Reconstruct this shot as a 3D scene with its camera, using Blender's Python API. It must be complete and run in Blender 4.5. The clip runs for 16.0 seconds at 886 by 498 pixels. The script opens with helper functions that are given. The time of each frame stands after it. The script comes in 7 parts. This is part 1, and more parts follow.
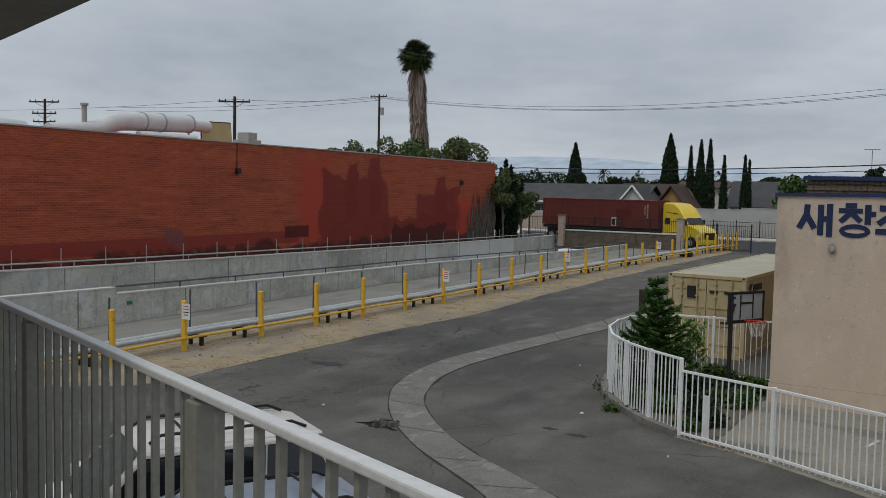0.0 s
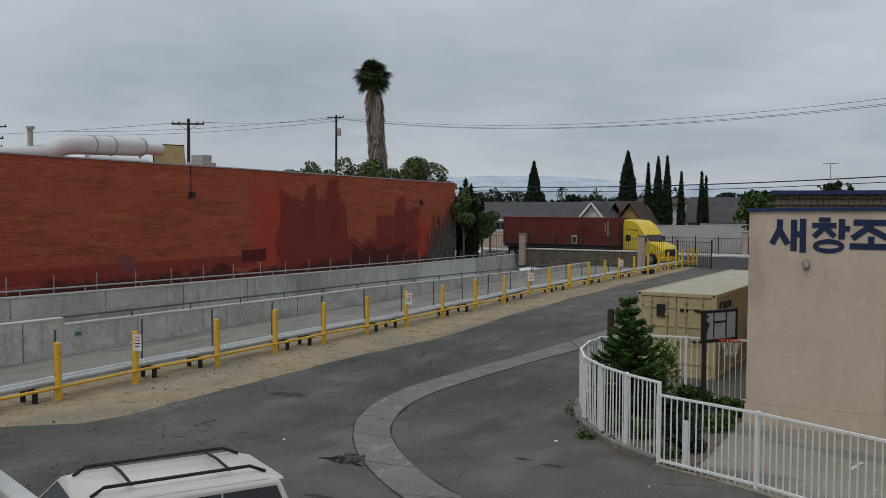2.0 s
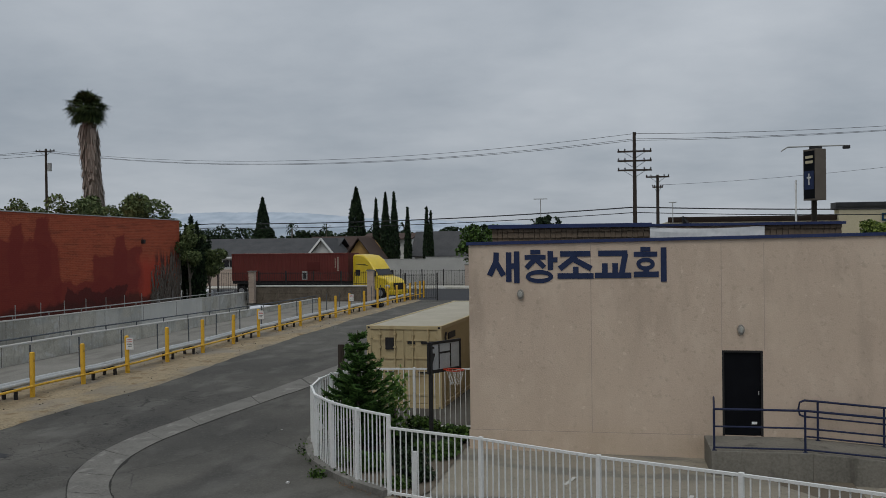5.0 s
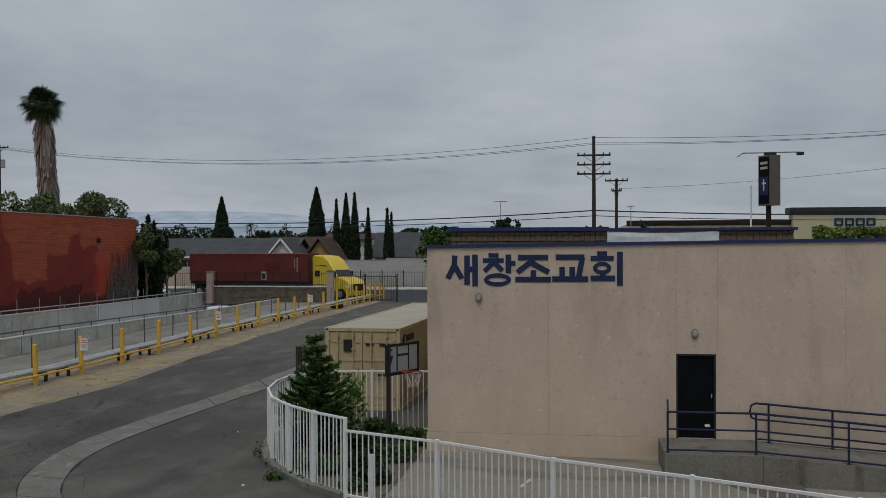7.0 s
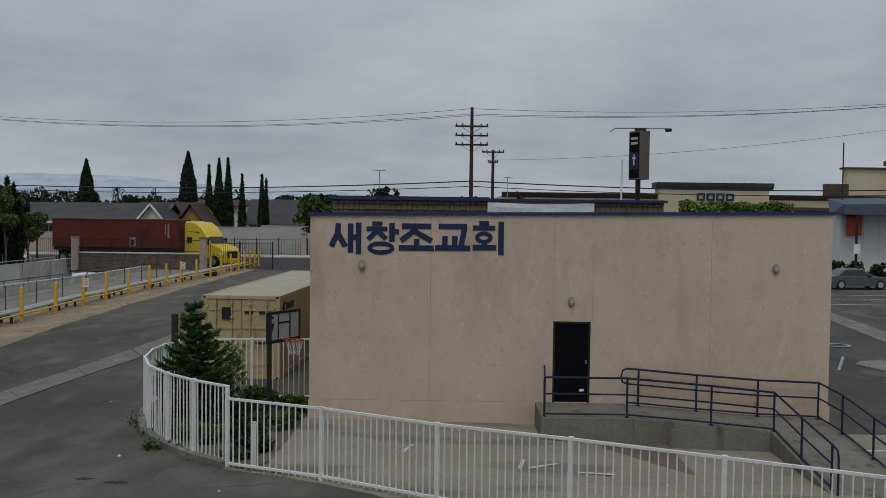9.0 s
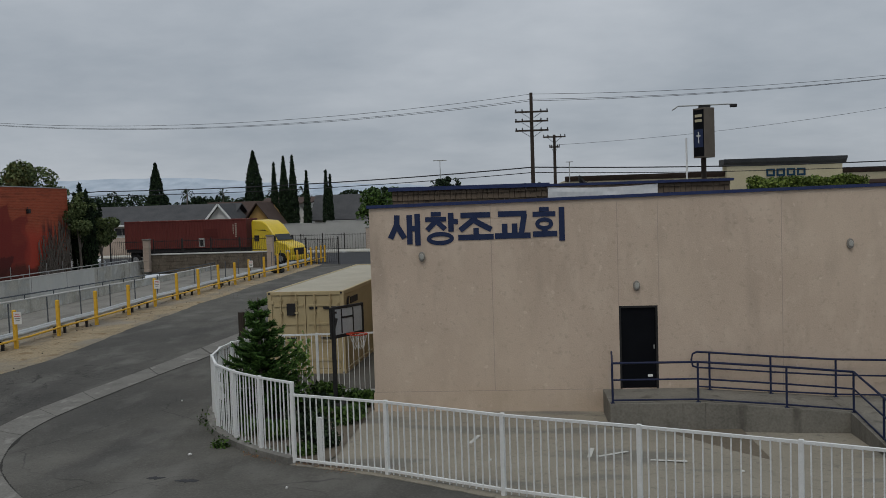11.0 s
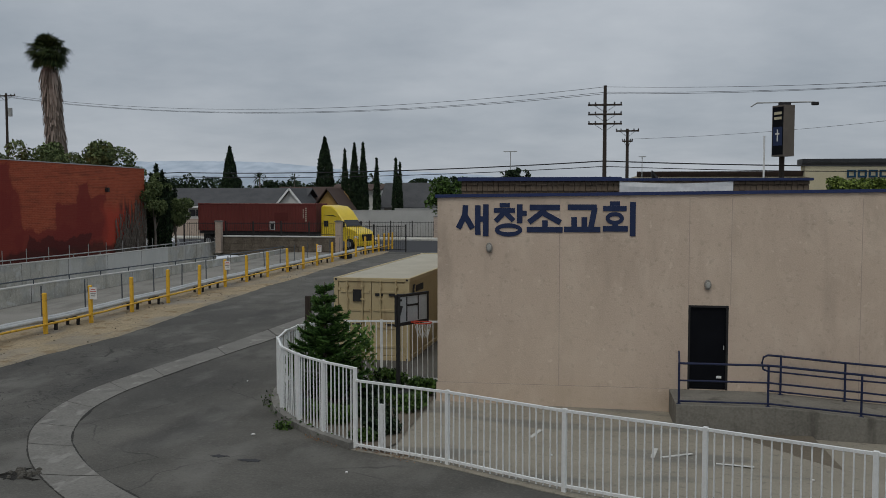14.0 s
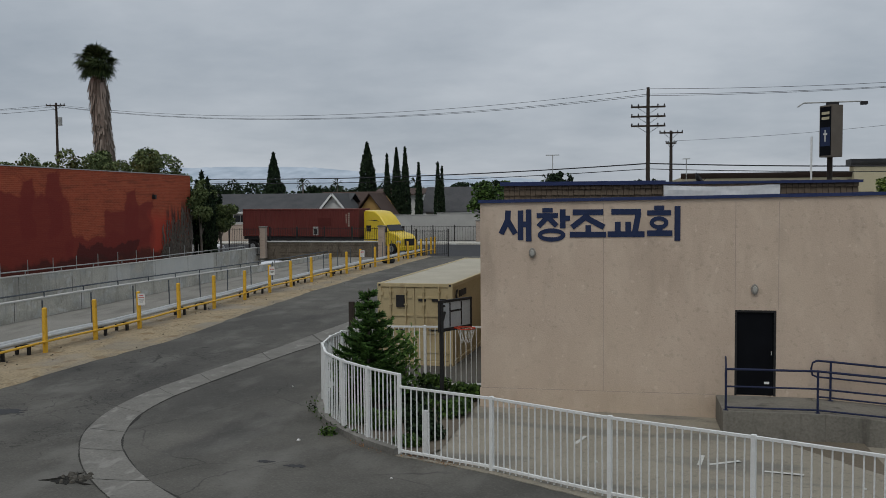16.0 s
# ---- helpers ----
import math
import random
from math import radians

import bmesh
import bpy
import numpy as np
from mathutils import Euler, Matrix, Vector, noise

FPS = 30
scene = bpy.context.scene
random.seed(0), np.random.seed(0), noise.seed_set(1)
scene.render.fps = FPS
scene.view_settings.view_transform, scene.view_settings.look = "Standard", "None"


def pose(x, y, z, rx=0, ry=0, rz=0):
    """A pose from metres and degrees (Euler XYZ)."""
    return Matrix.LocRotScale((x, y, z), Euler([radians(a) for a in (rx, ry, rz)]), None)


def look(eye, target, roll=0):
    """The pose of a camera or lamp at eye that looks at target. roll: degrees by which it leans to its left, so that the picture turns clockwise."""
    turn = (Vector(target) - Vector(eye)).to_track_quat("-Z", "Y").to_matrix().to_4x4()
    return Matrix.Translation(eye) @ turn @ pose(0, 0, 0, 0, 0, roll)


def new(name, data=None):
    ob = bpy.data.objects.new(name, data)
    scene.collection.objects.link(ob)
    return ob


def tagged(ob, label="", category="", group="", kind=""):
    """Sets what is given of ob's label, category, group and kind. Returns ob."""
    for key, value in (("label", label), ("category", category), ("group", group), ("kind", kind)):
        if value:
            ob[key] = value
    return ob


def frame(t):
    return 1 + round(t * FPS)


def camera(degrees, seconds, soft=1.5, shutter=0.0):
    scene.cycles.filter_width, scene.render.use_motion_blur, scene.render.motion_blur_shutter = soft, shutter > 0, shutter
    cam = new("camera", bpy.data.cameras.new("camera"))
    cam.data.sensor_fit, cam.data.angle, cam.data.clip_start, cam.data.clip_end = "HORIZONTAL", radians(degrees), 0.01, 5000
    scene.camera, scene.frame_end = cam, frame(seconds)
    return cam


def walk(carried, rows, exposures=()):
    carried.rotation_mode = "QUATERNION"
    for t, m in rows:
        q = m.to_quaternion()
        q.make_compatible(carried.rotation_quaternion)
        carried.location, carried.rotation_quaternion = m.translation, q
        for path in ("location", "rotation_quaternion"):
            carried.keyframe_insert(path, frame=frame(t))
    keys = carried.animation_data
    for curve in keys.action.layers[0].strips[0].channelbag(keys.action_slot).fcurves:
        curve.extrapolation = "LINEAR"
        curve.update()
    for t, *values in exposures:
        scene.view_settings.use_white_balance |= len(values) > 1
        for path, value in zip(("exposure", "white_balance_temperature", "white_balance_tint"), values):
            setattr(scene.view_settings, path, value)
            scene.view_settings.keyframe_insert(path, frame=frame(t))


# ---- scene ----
cam = camera(50.7, 16.0, 0.65)
PATH = [
    (0, (0.525, -0.278, 4.999), (-0.454, 1.46, 4.865), 1.2),
    (0.5, (0.386, -0.044, 4.992), (-0.606, 1.69, 4.892), 1.9),
    (1, (0.3, 0.112, 4.978), (-0.67, 1.858, 4.866), 1.5),
    (1.5, (0.136, 0.383, 4.972), (-0.918, 2.079, 4.859), 1.2),
    (2, (-0.032, 0.472, 5.0), (-0.936, 2.254, 4.91), 0.3),
    (2.5, (-0.059, 0.56, 5.002), (-0.817, 2.409, 4.935), 0.1),
    (3, (-0.009, 0.596, 5.004), (-0.642, 2.492, 4.954), -0.0),
    (3.5, (0.001, 0.582, 4.998), (-0.461, 2.527, 4.97), -0.2),
    (4, (0.038, 0.549, 5.007), (-0.356, 2.509, 4.983), -0.9),
    (4.2, (0.036, 0.561, 5.012), (-0.365, 2.52, 4.983), -1.1),
    (6.3, (0.097, 0.522, 5.061), (-0.195, 2.5, 5.074), 0.2),
    (6.5, (0.112, 0.546, 5.065), (-0.193, 2.523, 5.073), -0.1),
    (7, (0.102, 0.502, 5.075), (-0.181, 2.482, 5.061), -0.2),
    (7.5, (0.03, 0.386, 5.099), (-0.127, 2.38, 5.081), -0.6),
    (8, (-0.03, 0.391, 5.085), (-0.056, 2.391, 5.079), 0.6),
    (8.5, (-0.05, 0.37, 5.075), (0.022, 2.368, 5.077), 1.0),
    (9, (-0.113, 0.383, 5.057), (-0.129, 2.382, 4.978), 0.7),
    (9.2, (-0.121, 0.391, 5.048), (-0.218, 2.385, 4.93), 0.2),
    (11.3, (0.044, 0.653, 5.051), (-0.111, 2.644, 4.951), -1.9),
    (11.5, (0.039, 0.659, 5.055), (-0.094, 2.652, 4.952), -1.8),
    (12, (0.039, 0.669, 5.045), (-0.156, 2.656, 4.92), -1.1),
    (12.5, (0.041, 0.709, 5.036), (-0.219, 2.688, 4.917), -0.7),
    (13, (0.04, 0.703, 5.041), (-0.233, 2.681, 4.919), -0.4),
    (13.5, (0.021, 0.724, 5.039), (-0.268, 2.7, 4.925), -0.2),
    (14, (0.012, 0.75, 5.041), (-0.288, 2.723, 4.922), 0.0),
    (14.5, (0.016, 0.754, 5.036), (-0.294, 2.725, 4.909), 0.2),
    (15, (0.014, 0.778, 5.032), (-0.306, 2.747, 4.89), -0.2),
    (15.5, (0.003, 0.832, 5.075), (-0.397, 2.788, 4.944), -1.0),
    (16, (0.0, 0.731, 5.095), (-0.389, 2.689, 4.984), -0.5),
]
walk(cam, [(t, look(*view)) for t, *view in PATH], [(0, 0.08), (0.5, 0.2), (1.5, 0.06), (2.5, 0.06), (3.5, -0.02), (6.5, -0.20), (7, -0.22), (9, -0.22), (12, -0.12), (14, -0.14), (15.5, -0.03), (16, 0.0)])

# ---- world and light ----
world = bpy.data.worlds.new("overcast")
scene.world = world
world.use_nodes = True
wn, wl = world.node_tree.nodes, world.node_tree.links
wn.clear()


def wnode(kind, **inputs):
    n = wn.new(kind)
    for key, value in inputs.items():
        n.inputs[int(key[1:])].default_value = value
    return n


def wmath(op, a, b=None):
    n = wn.new("ShaderNodeMath")
    n.operation = op
    for i, v in enumerate((a, b)):
        if v is None:
            continue
        if isinstance(v, (int, float)):
            n.inputs[i].default_value = v
        else:
            wl.new(v, n.inputs[i])
    return n.outputs[0]


coord = wn.new("ShaderNodeTexCoord")
sep = wn.new("ShaderNodeSeparateXYZ")
wl.new(coord.outputs["Generated"], sep.inputs[0])
up = wmath("MAXIMUM", sep.outputs[2], 0.0)
flat = wmath("ADD", up, 0.20)
comb = wn.new("ShaderNodeCombineXYZ")
wl.new(wmath("DIVIDE", sep.outputs[0], flat), comb.inputs[0])
wl.new(wmath("DIVIDE", sep.outputs[1], flat), comb.inputs[1])
big = wnode("ShaderNodeTexNoise", _2=0.6, _3=5.0, _4=0.5)
wl.new(comb.outputs[0], big.inputs[0])
fine = wnode("ShaderNodeTexNoise", _2=2.6, _3=6.0, _4=0.6)
wl.new(comb.outputs[0], fine.inputs[0])
cloud = wmath("ADD", wmath("MULTIPLY", big.outputs[0], 0.8), wmath("MULTIPLY", fine.outputs[0], 0.2))
ramp = wn.new("ShaderNodeValToRGB")
ramp.color_ramp.elements[0].position, ramp.color_ramp.elements[0].color = 0.34, (0.330, 0.380, 0.440, 1)
ramp.color_ramp.elements[1].position, ramp.color_ramp.elements[1].color = 0.66, (0.605, 0.648, 0.700, 1)
wl.new(cloud, ramp.inputs[0])
gain = wmath("ADD", 0.89, wmath("MULTIPLY", up, 0.30))
mul = wn.new("ShaderNodeVectorMath")
mul.operation = "SCALE"
wl.new(ramp.outputs[0], mul.inputs[0])
wl.new(gain, mul.inputs["Scale"])
sky = wn.new("ShaderNodeTexSky")
sky.sky_type, sky.sun_disc = "NISHITA", False
sky.sun_elevation, sky.sun_rotation = radians(55), radians(20)
sky_bg, cloud_bg = wn.new("ShaderNodeBackground"), wn.new("ShaderNodeBackground")
sky_bg.inputs[1].default_value, cloud_bg.inputs[1].default_value = 0.05, 1.0
wl.new(sky.outputs[0], sky_bg.inputs[0])
wl.new(mul.outputs[0], cloud_bg.inputs[0])
blend = wn.new("ShaderNodeMixShader")
blend.inputs[0].default_value = 0.95
wl.new(sky_bg.outputs[0], blend.inputs[1])
wl.new(cloud_bg.outputs[0], blend.inputs[2])
wout = wn.new("ShaderNodeOutputWorld")
wl.new(blend.outputs[0], wout.inputs[0])

sun_data = bpy.data.lights.new("sun", "SUN")
sun_data.energy, sun_data.angle, sun_data.color = 0.9, radians(25), (1.0, 0.94, 0.85)
sun = new("sun", sun_data)
sun.matrix_world = look((0, 0, 60), (8, 34, 0))


# ---- materials ----
def material(name, low, high, rough=0.8, scale=3.0, fine=40.0, bump=0.15, metal=0.0, islands=0.0, stretch=(1, 1, 1), spec=0.22, blotch=0.5, depth=0.01):
    """A surface between two colours, by a broad stain and a fine grain."""
    m = bpy.data.materials.new(name)
    m.use_nodes = True
    n, l = m.node_tree.nodes, m.node_tree.links
    b = n["Principled BSDF"]
    b.inputs["Roughness"].default_value, b.inputs["Metallic"].default_value = rough, metal
    b.inputs["Specular IOR Level"].default_value = spec
    tc, mp = n.new("ShaderNodeTexCoord"), n.new("ShaderNodeMapping")
    mp.inputs["Scale"].default_value = stretch
    l.new(tc.outputs["Object"], mp.inputs[0])
    a, c = n.new("ShaderNodeTexNoise"), n.new("ShaderNodeTexNoise")
    a.inputs["Scale"].default_value, a.inputs["Detail"].default_value, a.inputs["Roughness"].default_value = scale, 6, 0.6
    c.inputs["Scale"].default_value, c.inputs["Detail"].default_value = fine, 4
    l.new(mp.outputs[0], a.inputs[0])
    l.new(mp.outputs[0], c.inputs[0])
    mix = n.new("ShaderNodeMix")
    mix.inputs[0].default_value = 1 - blotch
    l.new(a.outputs[0], mix.inputs[2])
    l.new(c.outputs[0], mix.inputs[3])
    rampm = n.new("ShaderNodeMapRange")
    rampm.inputs[1].default_value, rampm.inputs[2].default_value = 0.33, 0.67
    fac = mix.outputs[0]
    if islands:
        g = n.new("ShaderNodeNewGeometry")
        mi = n.new("ShaderNodeMix")
        mi.inputs[0].default_value = islands
        l.new(fac, mi.inputs[2])
        l.new(g.outputs["Random Per Island"], mi.inputs[3])
        fac = mi.outputs[0]
    l.new(fac, rampm.inputs[0])
    col = n.new("ShaderNodeMix")
    col.data_type = "RGBA"
    col.inputs[6].default_value, col.inputs[7].default_value = (*low, 1), (*high, 1)
    l.new(rampm.outputs[0], col.inputs[0])
    l.new(col.outputs[2], b.inputs["Base Color"])
    if bump:
        bp = n.new("ShaderNodeBump")
        bp.inputs["Strength"].default_value, bp.inputs["Distance"].default_value = bump, depth
        l.new(c.outputs[0], bp.inputs["Height"])
        l.new(bp.outputs[0], b.inputs["Normal"])
    m["colour"] = col.name
    return m


def over(m, factor_socket, colour, strength=1.0):
    """Lays another colour over a material's base colour where the factor is high."""
    n, l = m.node_tree.nodes, m.node_tree.links
    b = n["Principled BSDF"]
    old = b.inputs["Base Color"].links[0].from_socket
    mx = n.new("ShaderNodeMix")
    mx.data_type = "RGBA"
    l.new(old, mx.inputs[6])
    mx.inputs[7].default_value = (*colour, 1)
    if strength != 1.0:
        k = n.new("ShaderNodeMath")
        k.operation = "MULTIPLY"
        k.inputs[1].default_value = strength
        l.new(factor_socket, k.inputs[0])
        factor_socket = k.outputs[0]
    l.new(factor_socket, mx.inputs[0])
    l.new(mx.outputs[2], b.inputs["Base Color"])


def mnode(m, op, a, b=None, c=None):
    n, l = m.node_tree.nodes, m.node_tree.links
    k = n.new("ShaderNodeMath")
    k.operation = op
    for i, v in enumerate((a, b, c)):
        if v is None:
            continue
        if isinstance(v, (int, float)):
            k.inputs[i].default_value = v
        else:
            l.new(v, k.inputs[i])
    return k.outputs[0]


def axis_sockets(m, wobble=0.0, scale=1.0, detail=5):
    """x, y, z in metres, shaken by a noise."""
    n, l = m.node_tree.nodes, m.node_tree.links
    tc, s = n.new("ShaderNodeTexCoord"), n.new("ShaderNodeSeparateXYZ")
    src = tc.outputs["Object"]
    if wobble:
        t, v, w = n.new("ShaderNodeTexNoise"), n.new("ShaderNodeVectorMath"), n.new("ShaderNodeVectorMath")
        t.inputs["Scale"].default_value, t.inputs["Detail"].default_value = scale, detail
        l.new(src, t.inputs[0])
        v.operation, w.operation = "SUBTRACT", "MULTIPLY_ADD"
        v.inputs[1].default_value = (0.5, 0.5, 0.5)
        l.new(t.outputs["Color"], v.inputs[0])
        l.new(v.outputs[0], w.inputs[0])
        w.inputs[1].default_value = (wobble, wobble, wobble)
        l.new(src, w.inputs[2])
        src = w.outputs[0]
    l.new(src, s.inputs[0])
    return s.outputs


def box_mask(m, u, v, u0, u1, v0, v1, soft, slant=0.0):
    """1 inside the rectangle, falling off over soft metres; slant leans its top edge."""
    cu, cv = (u0 + u1) / 2, (v0 + v1) / 2
    du = mnode(m, "SUBTRACT", mnode(m, "ABSOLUTE", mnode(m, "SUBTRACT", u, cu)), (u1 - u0) / 2)
    vv = mnode(m, "SUBTRACT", v, cv)
    if slant:
        vv = mnode(m, "SUBTRACT", vv, mnode(m, "MULTIPLY", mnode(m, "SUBTRACT", u, cu), slant))
    dv = mnode(m, "SUBTRACT", mnode(m, "ABSOLUTE", vv), (v1 - v0) / 2)
    d = mnode(m, "MAXIMUM", du, dv)
    r = m.node_tree.nodes.new("ShaderNodeMapRange")
    r.inputs[1].default_value, r.inputs[2].default_value = soft, -soft
    m.node_tree.links.new(d, r.inputs[0])
    return r.outputs[0]


def noise_mask(m, scale, low, high, stretch=(1, 1, 1), detail=6):
    n, l = m.node_tree.nodes, m.node_tree.links
    tc, mp, t, r = n.new("ShaderNodeTexCoord"), n.new("ShaderNodeMapping"), n.new("ShaderNodeTexNoise"), n.new("ShaderNodeMapRange")
    mp.inputs["Scale"].default_value = stretch
    l.new(tc.outputs["Object"], mp.inputs[0])
    l.new(mp.outputs[0], t.inputs[0])
    t.inputs["Scale"].default_value, t.inputs["Detail"].default_value = scale, detail
    r.inputs[1].default_value, r.inputs[2].default_value = low, high
    l.new(t.outputs[0], r.inputs[0])
    return r.outputs[0]


def crack_mask(m, scale, width, wobble=0.4):
    """Thin lines along the borders of shaken cells."""
    n, l = m.node_tree.nodes, m.node_tree.links
    s = axis_sockets(m, wobble, scale * 2.0)
    cb, v, r = n.new("ShaderNodeCombineXYZ"), n.new("ShaderNodeTexVoronoi"), n.new("ShaderNodeMapRange")
    l.new(s[0], cb.inputs[0])
    l.new(s[1], cb.inputs[1])
    v.feature = "DISTANCE_TO_EDGE"
    v.inputs["Scale"].default_value = scale
    l.new(cb.outputs[0], v.inputs["Vector"])
    r.inputs[1].default_value, r.inputs[2].default_value = width, 0.0
    l.new(v.outputs["Distance"], r.inputs[0])
    return r.outputs[0]


ASPHALT = material("asphalt", (0.062, 0.060, 0.053), (0.138, 0.132, 0.117), 0.9, 0.45, 22, 0.4, blotch=0.65, depth=0.015)
over(ASPHALT, noise_mask(ASPHALT, 0.10, 0.46, 0.60), (0.052, 0.051, 0.048), 0.60)
over(ASPHALT, noise_mask(ASPHALT, 0.8, 0.52, 0.68, (1, 0.45, 1)), (0.165, 0.160, 0.146), 0.60)
over(ASPHALT, noise_mask(ASPHALT, 0.5, 0.58, 0.68, (1, 0.35, 1)), (0.045, 0.044, 0.042), 0.55)
over(ASPHALT, noise_mask(ASPHALT, 9.0, 0.58, 0.66), (0.170, 0.165, 0.150), 0.22)
over(ASPHALT, noise_mask(ASPHALT, 11.0, 0.60, 0.68), (0.030, 0.030, 0.029), 0.30)
over(ASPHALT, noise_mask(ASPHALT, 26.0, 0.58, 0.64), (0.19, 0.185, 0.17), 0.18)
ax_, ay_, az_ = axis_sockets(ASPHALT, 2.5, 0.4)
old_side = box_mask(ASPHALT, ax_, ay_, -30, -11.6, -40, 33, 1.2)
craze = mnode(ASPHALT, "MULTIPLY", crack_mask(ASPHALT, 3.2, 0.045, 0.5), mnode(ASPHALT, "MULTIPLY", noise_mask(ASPHALT, 0.5, 0.48, 0.58), old_side))
over(ASPHALT, craze, (0.020, 0.020, 0.019), 0.8)
over(ASPHALT, mnode(ASPHALT, "MULTIPLY", crack_mask(ASPHALT, 0.9, 0.016, 0.9), mnode(ASPHALT, "MULTIPLY", noise_mask(ASPHALT, 0.3, 0.46, 0.54), old_side)), (0.020, 0.020, 0.019), 0.8)
over(ASPHALT, mnode(ASPHALT, "MULTIPLY", crack_mask(ASPHALT, 0.22, 0.006, 2.0), noise_mask(ASPHALT, 0.16, 0.52, 0.57)), (0.028, 0.028, 0.027), 0.6)
FRESH = material("dark asphalt", (0.036, 0.037, 0.040), (0.055, 0.056, 0.060), 0.9, 0.8, 60, 0.3)
DIRT = material("packed sand", (0.21, 0.165, 0.100), (0.40, 0.325, 0.215), 0.95, 0.9, 14, 0.8, blotch=0.45, depth=0.04)
over(DIRT, noise_mask(DIRT, 1.6, 0.58, 0.66), (0.17, 0.105, 0.045), 0.6)
over(DIRT, noise_mask(DIRT, 8.0, 0.58, 0.66), (0.12, 0.095, 0.065), 0.55)
over(DIRT, noise_mask(DIRT, 0.7, 0.50, 0.60, (1, 0.4, 1)), (0.20, 0.185, 0.155), 0.55)
over(DIRT, noise_mask(DIRT, 0.35, 0.55, 0.68), (0.24, 0.225, 0.20), 0.6)
SOIL = material("bare soil", (0.10, 0.085, 0.065), (0.17, 0.145, 0.11), 0.95, 0.5, 20, 0.4)
CONCRETE = material("weathered concrete", (0.36, 0.345, 0.298), (0.60, 0.582, 0.515), 0.85, 0.6, 12, 0.25)
over(CONCRETE, noise_mask(CONCRETE, 0.55, 0.50, 0.62, (1, 1, 1.6)), (0.42, 0.43, 0.42), 0.65)
over(CONCRETE, noise_mask(CONCRETE, 1.4, 0.56, 0.62, (1, 1, 1.3)), (0.60, 0.61, 0.60), 0.55)
over(CONCRETE, noise_mask(CONCRETE, 2.6, 0.54, 0.68, (1, 1, 0.10)), (0.19, 0.18, 0.152), 0.38)
over(CONCRETE, noise_mask(CONCRETE, 0.45, 0.54, 0.62, (1, 0.5, 1)), (0.22, 0.215, 0.185), 0.5)
over(CONCRETE, noise_mask(CONCRETE, 5.0, 0.57, 0.66, (1, 1, 0.4)), (0.19, 0.18, 0.155), 0.32)
over(CONCRETE, noise_mask(CONCRETE, 7.0, 0.62, 0.68), (0.64, 0.63, 0.60), 0.5)
cwx, cwy, cwz = axis_sockets(CONCRETE, 0.10, 2.0)
over(CONCRETE, box_mask(CONCRETE, cwy, cwx, 59.7, 69.2, -33.0, -31.5, 0.06), (0.62, 0.625, 0.60), 0.72)
over(CONCRETE, box_mask(CONCRETE, cwy, cwx, 54.0, 56.6, -33.0, -31.5, 0.10), (0.58, 0.585, 0.56), 0.5)
FLOORCON = material("grey channel slab", (0.165, 0.158, 0.140), (0.275, 0.265, 0.238), 0.9, 0.4, 16, 0.2)
over(FLOORCON, noise_mask(FLOORCON, 0.8, 0.52, 0.64, (1.6, 0.3, 1)), (0.13, 0.124, 0.108), 0.6)
GUTTER = material("gutter concrete", (0.130, 0.126, 0.114), (0.222, 0.215, 0.195), 0.9, 0.9, 18, 0.3)
over(GUTTER, noise_mask(GUTTER, 9.0, 0.60, 0.68), (0.09, 0.088, 0.08), 0.5)
over(GUTTER, noise_mask(GUTTER, 3.0, 0.58, 0.66, (1, 0.4, 1)), (0.30, 0.292, 0.27), 0.5)
over(GUTTER, noise_mask(GUTTER, 1.2, 0.58, 0.70), (0.11, 0.108, 0.10), 0.6)
LOT = material("pale lot concrete", (0.215, 0.197, 0.158), (0.31, 0.283, 0.228), 0.9, 0.5, 40, 0.2)
over(LOT, noise_mask(LOT, 0.45, 0.54, 0.62, (0.6, 1.6, 1)), (0.15, 0.145, 0.13), 0.75)
over(LOT, noise_mask(LOT, 2.5, 0.66, 0.72), (0.12, 0.115, 0.10), 0.6)
over(LOT, noise_mask(LOT, 7.0, 0.58, 0.67), (0.13, 0.12, 0.10), 0.5)
over(LOT, noise_mask(LOT, 18.0, 0.60, 0.68), (0.36, 0.34, 0.29), 0.5)
STUCCO = material("tan stucco", (0.505, 0.404, 0.320), (0.59, 0.478, 0.382), 0.9, 0.7, 35, 0.3, blotch=0.6, depth=0.02)
over(STUCCO, noise_mask(STUCCO, 1.3, 0.54, 0.70, (1, 1, 0.3)), (0.40, 0.322, 0.255), 0.70)
over(STUCCO, noise_mask(STUCCO, 2.8, 0.52, 0.66, (1, 1, 0.55)), (0.62, 0.515, 0.415), 0.55)
over(STUCCO, noise_mask(STUCCO, 4.5, 0.60, 0.70), (0.35, 0.285, 0.22), 0.42)
over(STUCCO, noise_mask(STUCCO, 11.0, 0.60, 0.70), (0.30, 0.245, 0.19), 0.28)
over(STUCCO, noise_mask(STUCCO, 0.4, 0.48, 0.66, (1, 1, 0.7)), (0.60, 0.49, 0.385), 0.5)
over(STUCCO, noise_mask(STUCCO, 6.0, 0.66, 0.72), (0.70, 0.60, 0.50), 0.5)
sx_, sy_, sz_ = axis_sockets(STUCCO, 0.25, 2.0)
over(STUCCO, mnode(STUCCO, "MULTIPLY", box_mask(STUCCO, sx_, sz_, -6, 12, -1.0, 0.42, 0.10), noise_mask(STUCCO, 1.2, 0.35, 0.6)), (0.54, 0.43, 0.315), 0.35)
NAVY = material("navy paint", (0.014, 0.024, 0.066), (0.026, 0.040, 0.096), 0.75, 4, 60, 0.05)
